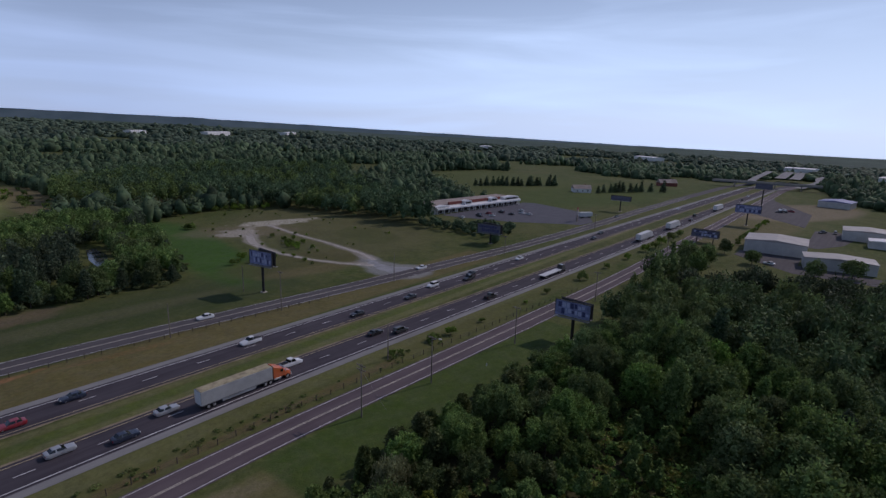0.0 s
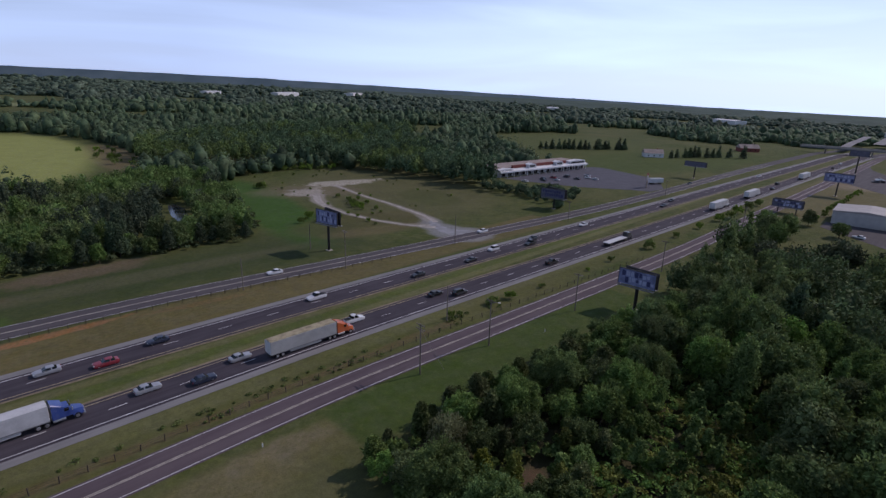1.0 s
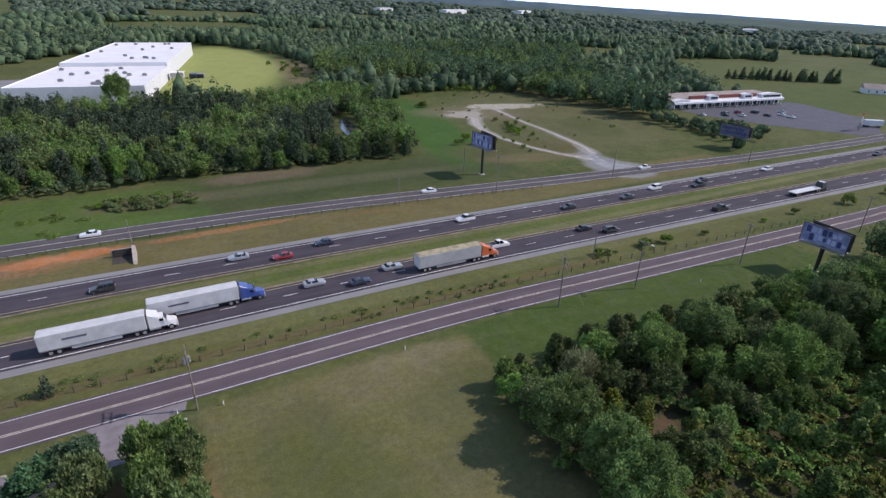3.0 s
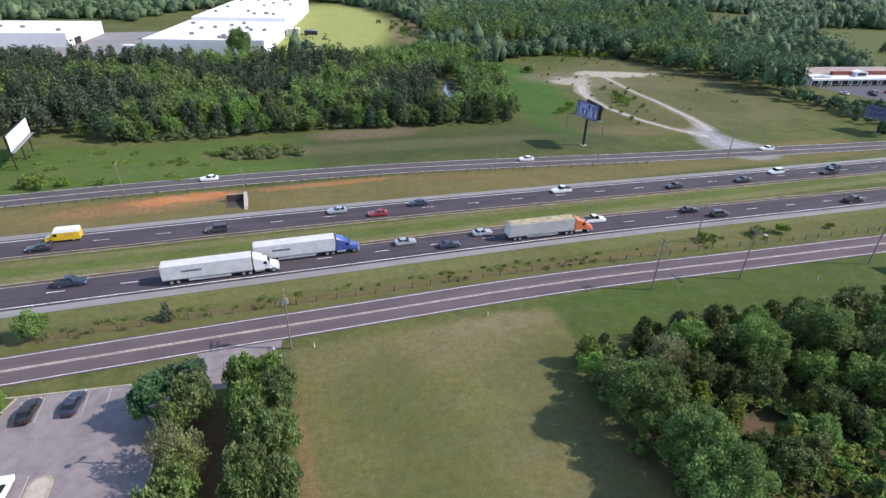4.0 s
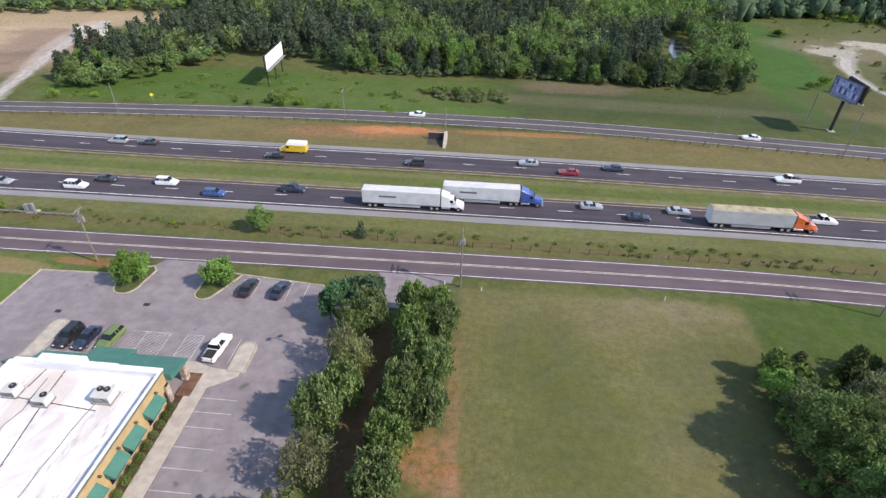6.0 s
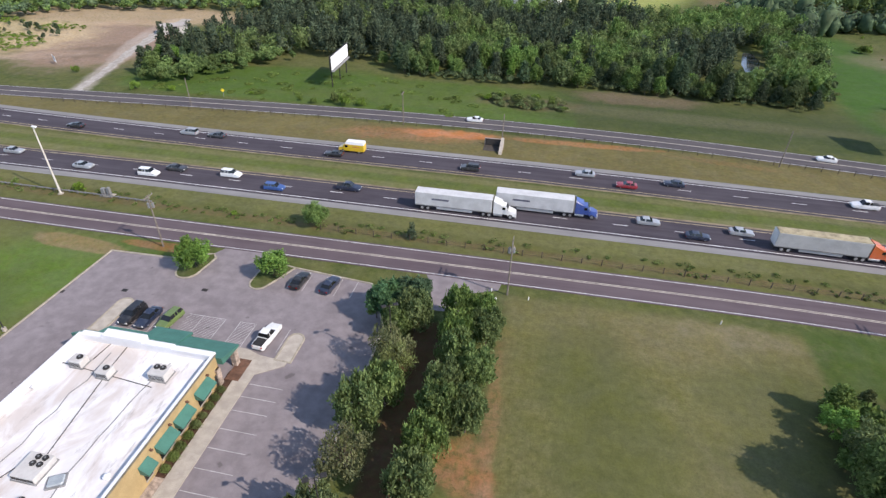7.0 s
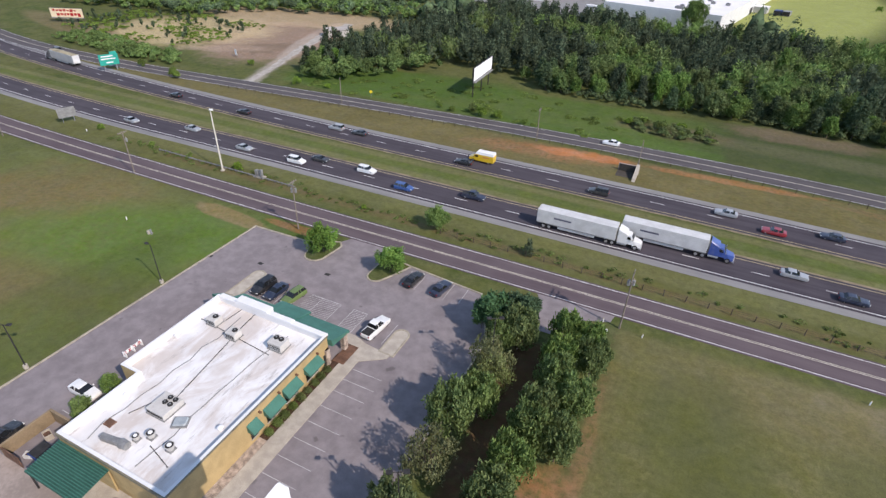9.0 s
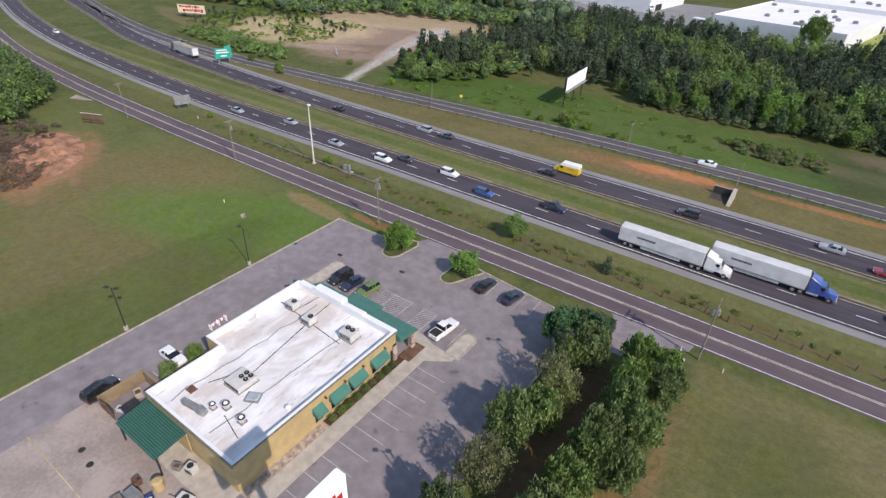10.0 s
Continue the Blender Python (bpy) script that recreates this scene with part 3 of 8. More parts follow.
# ---- ground and roads ----
def build_ground():
    g = Geo()
    rs = [0, 30, 60, 90, 120, 160, 200, 250, 300, 360, 430, 520, 650, 760, 880, 1020, 1200, 1400, 1650, 1950, 2300, 2700, 3200, 3800, 4400, 4780]
    n = 144
    g.v.append((0, 0, 0))
    for r in rs[1:]:
        for i in range(n):
            a = 2 * math.pi * i / n
            g.v.append((r * math.sin(a), r * math.cos(a), land(r * math.sin(a), r * math.cos(a))))
    for i in range(n):
        g.f.append((0, 1 + (i + 1) % n, 1 + i))
    for k in range(len(rs) - 2):
        for i in range(n):
            a, b = 1 + k * n + i, 1 + k * n + (i + 1) % n
            g.f.append((a, b, b + n, a + n))
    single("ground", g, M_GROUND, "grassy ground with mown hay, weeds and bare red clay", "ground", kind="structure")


build_ground()


def far_ridge():
    """The ridge on the skyline, out of reach; its blue is painted haze."""
    g = Geo()
    n = 240
    for i in range(n + 1):
        az = -60 + 190 * i / n
        el = float(np.interp(az, [p[0] for p in SKYLINE], [p[1] for p in SKYLINE])) + 0.05 * noise.noise(Vector((az * 0.35, 0, 7))) + 0.03 * noise.noise(Vector((az * 1.7, 0, 3)))
        top = EYE[2] + 4650 * math.tan(radians(el))
        x, y = 4650 * math.sin(radians(az)), 4650 * math.cos(radians(az))
        g.v += [(x, y, top), (x * 0.93, y * 0.93, top - 160), (x * 1.02, y * 1.02, top - 200)]
    for i in range(n):
        a, b = 3 * i, 3 * i + 3
        g.f += [(a, b, b + 1, a + 1), (a + 2, b + 2, b, a)]
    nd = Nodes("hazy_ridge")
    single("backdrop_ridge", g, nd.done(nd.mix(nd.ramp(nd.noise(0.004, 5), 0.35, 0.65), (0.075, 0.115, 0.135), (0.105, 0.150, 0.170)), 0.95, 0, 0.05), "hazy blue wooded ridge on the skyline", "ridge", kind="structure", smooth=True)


far_ridge()
NEAR = curve_y([(-700, 245), (-600, 200), (-520, 168), (-434, 139), (-343, 116), (-290, 107), (-230, 101), (-160, 98), (-90, 98.8), (0, 99.4), (64, 99.4), (124, 97.5), (190, 95), (266, 92.5), (426, 89), (587, 84), (800, 75)])
FAR = curve_y([(-700, 268), (-600, 224), (-520, 192), (-440, 171), (-366, 153), (-314, 141), (-274, 131), (-230, 125.5), (-180, 121.8), (-124, 119.6), (-84, 119), (0, 119.3), (73, 117.8), (145, 115.5), (230, 113), (326, 110.5), (485, 105.5), (618, 101), (800, 95)])
FRONT = curve_y([(-600, 170), (-420, 118), (-327, 93.5), (-254, 82), (-214, 78.8), (-160, 76.9), (-100, 76.7), (0, 78), (50, 78.3), (98, 76.0), (134, 74.2), (188, 71.9), (289, 71.4), (420, 71), (668, 70), (800, 69)])
FARFRONT = curve_y([(-600, 245), (-450, 181), (-367, 159), (-315, 147), (-271, 139.4), (-207, 136.8), (-145, 140.5), (-103, 144), (-40, 148.0), (0, 148.4), (40, 146.8), (84, 142.4), (130, 137.6), (170, 134.2), (214, 130.6), (290, 127.6), (400, 127.6), (500, 126), (600, 123), (800, 116)])


def build_carriageway(name, at, label, outer):
    """outer: -1 if the wide shoulder lies on the low-y side, else 1."""
    o = outer
    road = single(name, ribbon(at, min(-4.6, 4.6), max(-4.6, 4.6), -690, 800, 0.05), M_HIGHWAY, label, "road", kind="structure")
    a, b = sorted((4.6 * o, 6.7 * o))
    part("shoulder", ribbon(at, a, b, -690, 800, 0.045), M_SHOULDER, road, "pale paved shoulder")
    a, b = sorted((-4.6 * o, -5.25 * o))
    part("inner_shoulder", ribbon(at, a, b, -690, 800, 0.04, 3.0, 0.16, random.Random(4)), M_SOILEDGE, road, "narrow worn dirt edge of the asphalt")
    a, b = sorted((3.66 * o, 3.86 * o))
    part("edge_line", ribbon(at, a, b, -690, 700, 0.065), M_WHITE_LINE, road, "white edge line")
    a, b = sorted((-3.66 * o, -3.86 * o))
    part("edge_line", ribbon(at, a, b, -690, 700, 0.065), M_YELLOW_LINE, road, "yellow edge line")
    return road


NEAR_ROAD = build_carriageway("road_near_carriageway", NEAR, "dark asphalt two-lane highway carriageway", -1)
FAR_ROAD = build_carriageway("road_far_carriageway", FAR, "dark asphalt two-lane highway carriageway", 1)
for road, at, phase in ((NEAR_ROAD, NEAR, -5.9 - 1.5 + 520 - 43 * 12.19 + 12.19), (FAR_ROAD, FAR, -2.6 - 1.5 + 520 - 42 * 12.19)):
    k = 0
    x = -520 + phase
    while x < 520:
        g = Geo()
        dy = at(x + 3) - at(x)
        w = 0.085
        g.add([(x, at(x) - w, 0.068), (x + 3.05, at(x + 3.05) - w, 0.068), (x + 3.05, at(x + 3.05) + w, 0.068), (x, at(x) + w, 0.068)], [(0, 1, 2, 3)])
        part("lane_dash", g, M_WHITE_LINE, road)
        x += 12.19
FRONT_ROAD = single("road_frontage", ribbon(FRONT, -3.75, 3.75, -590, 800, 0.05), M_FRONTAGE, "purplish asphalt two-lane frontage road", "road", kind="structure")
for o in (-3.35, 3.2):
    part("edge_line", ribbon(FRONT, o, o + 0.13, -590, 620, 0.062), M_WHITE_LINE, FRONT_ROAD, "white edge line")
for o in (-0.24, 0.10):
    part("centre_line", ribbon(FRONT, o, o + 0.14, -590, 620, 0.062), M_PALELINE, FRONT_ROAD, "faded yellow centre line")
FARFRONT_ROAD = single("road_far_frontage", ribbon(FARFRONT, -4.2, 4.2, -590, 800, 0.05), M_OLDROAD, "greyish worn two-lane frontage road", "road", kind="structure")
for o in (-3.9, 3.75):
    part("edge_line", ribbon(FARFRONT, o, o + 0.14, -590, 500, 0.062), M_WHITE_LINE, FARFRONT_ROAD, "white edge line")
part("centre_line", ribbon(FARFRONT, -0.14, 0.14, -590, 500, 0.062), M_PALELINE, FARFRONT_ROAD, "faded yellow centre line")


def path_strip(name, points, width, z, material, label, category, seed=1, wobble=0.5):
    """A track along a smooth line of (x, y, width) points."""
    rng = random.Random(seed)
    dense = []
    n = len(points)
    for i in range(n - 1):
        p0, p1, p2, p3 = (Vector(points[max(0, min(n - 1, j))]) for j in (i - 1, i, i + 1, i + 2))
        for s in range(8):
            t = s / 8
            dense.append(0.5 * ((2 * p1) + (p2 - p0) * t + (2 * p0 - 5 * p1 + 4 * p2 - p3) * t * t + (3 * p1 - p0 - 3 * p2 + p3) * t**3))
    dense.append(Vector(points[-1]))
    g = Geo()
    for i, p in enumerate(dense):
        d = (dense[min(i + 1, len(dense) - 1)] - dense[max(i - 1, 0)]).xy.normalized()
        w = p.z * width
        for s in (-1, 1):
            h = w / 2 + rng.uniform(-wobble, wobble)
            g.v.append((p.x - d.y * h * s, p.y + d.x * h * s, z))
    g.f = [(2 * i, 2 * i + 1, 2 * i + 3, 2 * i + 2) for i in range(len(dense) - 1)]
    return single(name, g, material, label, category, kind="structure")


# gravel loop behind the far frontage road
path_strip("gravel_apron", [(152, 135, 20), (151, 141, 14), (150, 148, 8), (152, 156, 5), (156, 163, 3)], 0.8, 0.03, M_APRON, "pale grey gravel apron by the frontage road", "gravel", 3, 0.5)
path_strip("gravel_track", [(156, 160, 6), (160, 172, 5), (162, 186, 4.2), (164, 203, 3.6), (165, 222, 3.2), (168, 243, 3.4), (170, 258, 5)], 0.42, 0.035, M_GRAVEL, "pale gravel track looping through rough grass", "gravel", 4, 0.2)
path_strip("gravel_track", [(150, 154, 5), (143, 165, 3), (138, 180, 2.6), (135.5, 197, 3), (136, 212, 4.4), (140, 226, 6.5), (147, 240, 7)], 0.55, 0.04, M_GRAVEL, "pale gravel track looping through rough grass", "gravel", 5, 0.25)
path_strip("gravel_drive", [(-146, 143, 6), (-152, 162, 6), (-160, 185, 7), (-166, 205, 9), (-172, 225, 11), (-176, 250, 8)], 0.5, 0.035, M_GRAVEL, "pale gravel driveway to a shed", "gravel", 6, 0.6)

# ---- trees ----
def ico(subdiv):
    bm = bmesh.new()
    bmesh.ops.create_icosphere(bm, subdivisions=subdiv, radius=1.0)
    v = np.array([x.co[:] for x in bm.verts])
    f = [tuple(x.index for x in q.verts) for q in bm.faces]
    bm.free()
    return v, f


ICO1 = ico(1)


def lobes_broad(rng, h, r, count):
    """A spreading crown of many unequal boughs."""
    out = [((0, 0, h * 0.60), r * 0.55, r * 0.55, h * 0.27)]
    for i in range(count):
        a = 2.4 * i + rng.uniform(-0.6, 0.6)
        u = rng.uniform(-0.75, 0.98)
        z = h * (0.58 + 0.34 * u)
        k = rng.uniform(0.55, 0.92) * math.sqrt(max(0.06, 1 - (u * 0.95) ** 2))
        s = r * rng.uniform(0.16, 0.36) * (15 / (count + 4)) ** 0.35
        out.append(((r * k * math.cos(a), r * k * math.sin(a), z), s, s, s * rng.uniform(0.9, 1.6)))
    return out


def lobes_young(rng, h, r, count):
    """An upright young crown: tall lobes that narrow to a few leading shoots."""
    out = [((0, 0, h * 0.50), r * 0.55, r * 0.55, h * 0.34)]
    for i in range(count):
        a = 2.4 * i + rng.uniform(-0.5, 0.5)
        z = h * rng.uniform(0.22, 0.92)
        k = rng.uniform(0.25, 0.85) * (1.12 - 0.95 * z / h)
        s = r * rng.uniform(0.20, 0.36) * (1.15 - 0.5 * z / h)
        out.append(((r * k * math.cos(a), r * k * math.sin(a), z), s, s, s * rng.uniform(1.0, 1.9)))
    return out


def lobes_dome(rng, h, r, count):
    """An egg-shaped crown down to near the ground, bumpy all over."""
    out = [((0, 0, h * 0.52), r * 0.66, r * 0.66, h * 0.36)]
    for i in range(count):
        u = -0.75 + 1.72 * (i + 0.5) / count
        a = 2.4 * i + rng.uniform(-0.4, 0.4)
        k = math.sqrt(max(0.0, 1 - u * u)) * rng.uniform(0.62, 0.86)
        s = r * rng.uniform(0.18, 0.33)
        out.append(((r * k * math.cos(a), r * k * math.sin(a), h * (0.54 + 0.40 * u * rng.uniform(0.92, 1.0))), s, s, s * rng.uniform(0.9, 1.4)))
    return out


def lobes_whorl(rng, h, r, count):
    """A rough conifer: whorls of drooping boughs that shorten towards a blunt tip."""
    out = [((0, 0, h * 0.50), r * 0.34, r * 0.34, h * 0.36)]
    for i in range(count):
        t = (i + rng.uniform(0, 0.8)) / count
        a = 2.4 * i + rng.uniform(-0.5, 0.5)
        k = r * (0.80 - 0.66 * t) * rng.uniform(0.65, 1.15)
        s = r * (0.36 - 0.16 * t) * rng.uniform(0.75, 1.2)
        out.append(((k * math.cos(a), k * math.sin(a), h * (0.20 + 0.74 * t)), s, s, s * rng.uniform(0.6, 0.95)))
    return out


def lobes_column(rng, h, r, count):
    return [((rng.uniform(-0.15, 0.15) * r, rng.uniform(-0.15, 0.15) * r, h * (0.12 + 0.80 * i / (count - 1))),
             r * (1.0 - 0.68 * i / (count - 1)), r * (1.0 - 0.68 * i / (count - 1)), h * 0.16) for i in range(count)]


def crown_geo(rng, lobes, leaves, size, core=True, gap=0.0, lift=0.18):
    """Leaf clumps strewn over lobes, round a darker inner mass."""
    npr = np.random.RandomState(rng.randrange(10**6))
    verts, faces, o = [], [], 0
    if core:
        iv, iface = ICO1
        for (c, a, b, d) in lobes:
            if rng.random() < gap:
                continue
            v = iv * npr.uniform(0.62, 0.92, (len(iv), 1)) * np.array([a, b, d]) * 0.70 + np.array(c)
            verts.append(v)
            faces += [tuple(i + o for i in q) for q in iface]
            o += len(v)
    w = np.array([l[1] * l[1] for l in lobes])
    pick = npr.choice(len(lobes), leaves, p=w / w.sum())
    d = npr.normal(size=(leaves, 3))
    d[:, 2] += 0.35
    d /= np.linalg.norm(d, axis=1, keepdims=True)
    c = np.array([l[0] for l in lobes])[pick]
    s = np.array([[l[1], l[2], l[3]] for l in lobes])[pick]
    p = c + d * s * (0.60 + 1.05 * npr.beta(1.8, 3.4, (leaves, 1)))
    # sprays that point outwards and up, each in a plane of its own
    t = npr.normal(size=(leaves, 3)) * 0.55 + d * 0.55 + np.array([0, 0, lift])
    t /= np.linalg.norm(t, axis=1, keepdims=True)
    nrm = d * 0.9 + np.array([0, 0, 0.35]) + npr.normal(size=(leaves, 3)) * 0.42
    b = np.cross(nrm, t)
    b /= np.linalg.norm(b, axis=1, keepdims=True) + 1e-9
    nrm = np.cross(t, b)
    sz = size * npr.uniform(0.55, 1.3, (leaves, 1))
    q = np.stack([p - t * sz * 0.9, p - b * sz * 0.5 + nrm * sz * 0.12, p + t * sz * 1.25, p + b * sz * 0.5 + nrm * sz * 0.12], 1).reshape(-1, 3)
    g = Geo()
    g.v = [tuple(x) for x in np.concatenate(verts + [q])] if verts else [tuple(x) for x in q]
    g.f = faces + [(o + 4 * i, o + 4 * i + 1, o + 4 * i + 2, o + 4 * i + 3) for i in range(leaves)]
    return g


def trunk_geo(rng, h, r0, lobes, limbs=8):
    g = Geo()
    top = Vector((rng.uniform(-0.3, 0.3), rng.uniform(-0.3, 0.3), h * 0.72))
    mid = Vector((top.x * 0.3, top.y * 0.3, h * 0.34))
    g.tube((0, 0, -0.2), mid, r0 * 1.25, r0 * 0.8, 7)
    g.tube(mid, top, r0 * 0.8, r0 * 0.25, 6)
    for c, a, b, d in lobes[1:1 + limbs]:
        s = mid.lerp(top, rng.uniform(0.0, 0.6))
        g.tube(s, Vector(c) * 0.9 + s * 0.1, r0 * 0.38, r0 * 0.10, 5, False)
    return g


def tree_kind(style, seed, h, r, leaves, size, lobe_count, material, trunk_r=0.16, gap=0.0, lift=0.18, limbs=8):
    rng = random.Random(seed)
    lobes = {"broad": lobes_broad, "young": lobes_young, "dome": lobes_dome, "whorl": lobes_whorl, "column": lobes_column}[style](rng, h, r, lobe_count)
    return (trunk_geo(rng, h, trunk_r, lobes, limbs).mesh("trunk", M_BARK), crown_geo(rng, lobes, leaves, size, True, gap, lift).mesh("crown", material))


TREES = {
    "broad": [tree_kind("broad", 10 + i, 9.0, 3.8, 3000, 0.26, 38, LEAF_BROAD) for i in range(4)],
    "bright": [tree_kind("broad", 20 + i, 9.0, 3.6, 3000, 0.26, 34, LEAF_BRIGHT) for i in range(3)],
    "sapling": [tree_kind("young", 100 + i, 11.0, 3.1, 2200, 0.28, 34, (LEAF_BROAD, LEAF_BRIGHT, LEAF_BROAD, LEAF_PINE)[i]) for i in range(4)],
    "dense": [tree_kind("dome", 110 + i, 9.0, 3.6, 1700, 0.36, 34, LEAF_BROAD) for i in range(3)],
    "light": [tree_kind("dome", 115 + i, 9.0, 3.4, 1600, 0.36, 32, LEAF_BRIGHT) for i in range(2)],
    "poplar": [tree_kind("young", 26 + i, 11.5, 3.2, 1800, 0.36, 30, LEAF_BRIGHT) for i in range(2)],
    "pine": [tree_kind("whorl", 30 + i, 11.0, 3.3, 1700, 0.36, 36, LEAF_PINE) for i in range(4)],
    "dome": [tree_kind("dome", 130 + i, 9.5, 3.5, 2600, 0.27, 44, LEAF_BROAD) for i in range(4)],
    "paledome": [tree_kind("dome", 136 + i, 9.0, 3.2, 2600, 0.27, 40, LEAF_BRIGHT) for i in range(2)],
    "maple": [tree_kind("broad", 40 + i, 6.4, 4.0, 4600, 0.27, 58, LEAF_ROW, gap=0.6, lift=0.75, limbs=20) for i in range(4)],
    "thin": [tree_kind("broad", 50 + i, 6.2, 3.7, 2400, 0.20, 40, LEAF_THIN, gap=0.95, lift=0.8, limbs=40) for i in range(2)],
    "cedar": [tree_kind("broad", 55 + i, 6.4, 3.6, 5200, 0.26, 26, LEAF_CEDAR) for i in range(1)],
    "big": [tree_kind("broad", 90 + i, 10.0, 5.0, 12000, 0.20, 72, LEAF_BROAD, 0.22, 0.2) for i in range(2)],
    "bigbright": [tree_kind("broad", 93 + i, 10.0, 5.0, 12000, 0.20, 72, LEAF_BRIGHT, 0.22, 0.2) for i in range(2)],
    "olive": [tree_kind("young", 96, 8.5, 2.4, 3000, 0.24, 22, LEAF_OLIVE)],
    "juniper": [tree_kind("young", 97 + i, 6.0, 2.6, 3200, 0.24, 18, LEAF_SHRUB) for i in range(2)],
    "small": [tree_kind("broad", 60 + i, 5.6, 2.9, 3600, 0.19, 26, LEAF_BRIGHT, 0.09) for i in range(2)],
    "shrub": [tree_kind("broad", 70 + i, 2.2, 1.6, 260, 0.30, 9, LEAF_WEED, 0.05) for i in range(3)],
    "column": [tree_kind("column", 80 + i, 9.0, 2.6, 420, 0.6, 6, LEAF_PINE) for i in range(2)],
}
SIZES = {"big": (10.0, 5.0), "bigbright": (10.0, 5.0), "olive": (8.5, 2.4), "juniper": (6.0, 2.6), "broad": (9.0, 3.8), "bright": (9.0, 3.6), "pine": (10.5, 4.0), "poplar": (11.5, 3.2), "dense": (9.0, 3.6), "thin": (6.2, 3.7), "maple": (6.4, 4.0), "cedar": (6.4, 3.6)}
TREE_LABELS = {
    "broad": "dense dark-green broadleaf tree at the wood's edge", "bright": "fresh light-green broadleaf tree in the wood",
    "sapling": "slender upright young green tree in the wood", "dome": "rounded dark-green tree standing in the wood", "paledome": "rounded light-green tree standing in the wood", "dense": "dense green broadleaf tree across the highway", "light": "light-green broadleaf tree across the highway", "poplar": "tall narrow light-green tree above the wood", "big": "large spreading mid-green broadleaf tree in the wood",
    "bigbright": "large spreading light-green tree at the wood's edge", "olive": "narrow yellowish-green tree in the wood",
    "juniper": "dark bushy evergreen at the wood's edge", "cedar": "dark blue-green cedar beside the car park",
    "pine": "dark olive-green pine standing in the wood", "maple": "leafy green maple in a row beside the car park",
    "thin": "thinly leaved grey-green tree in the row", "small": "small round green tree on a kerbed island",
    "shrub": "low leafy green bush in rough grass", "column": "dark conical evergreen in a hedge line",
}
PLANTED = {}


def plant(kind, x, y, scale=1.0, rng=random, group="", label="", z=None, tall=1.0):
    """One tree: the first of a mesh is built, the others are copies of it."""
    i = rng.randrange(len(TREES[kind]))
    m = Matrix.Translation((x, y, land(x, y) if z is None else z)) @ Matrix.Rotation(rng.uniform(0, 6.28), 4, "Z")
    s = scale * rng.uniform(0.88, 1.12)
    key = (kind, i, label)
    if key not in PLANTED:
        cat = "bush" if kind == "shrub" else "tree"
        ob = thing(cat, label or TREE_LABELS[kind], cat)
        tr, cr = TREES[kind][i]
        part("trunk", tr, None, ob)
        part("crown", cr, None, ob)
        PLANTED[key] = ob
    else:
        ob = copy_thing(PLANTED[key], Matrix())
    ob.matrix_basis = m @ Matrix.Diagonal((s, s, s * tall * rng.uniform(0.9, 1.12), 1))
    if group:
        tagged(ob, group=group)
    return ob


def tree_at(kind, x, y, h, r, rng, group):
    """A tree of given height and crown radius."""
    ob = plant(kind, x, y, 1.0, rng, group)
    h0, r0 = SIZES[kind]
    ob.matrix_basis = Matrix.Translation((x, y, land(x, y))) @ Matrix.Rotation(rng.uniform(0, 6.28), 4, "Z") @ Matrix.Diagonal((r / r0, r / r0, h / h0, 1))


def inside(poly, x, y):
    hit = False
    for i in range(len(poly)):
        (x0, y0), (x1, y1) = poly[i - 1], poly[i]
        if (y0 > y) != (y1 > y) and x < x0 + (y - y0) * (x1 - x0) / (y1 - y0):
            hit = not hit
    return hit


def scatter(poly, gap, rng):
    """Jittered places in a polygon."""
    xs, ys = [p[0] for p in poly], [p[1] for p in poly]
    out, row = [], 0
    y = min(ys)
    while y < max(ys):
        x = min(xs) + (row % 2) * gap / 2
        while x < max(xs):
            px, py = x + rng.uniform(-0.38, 0.38) * gap, y + rng.uniform(-0.38, 0.38) * gap
            if inside(poly, px, py):
                out.append((px, py))
            x += gap
        y += gap * 0.87
        row += 1
    return out


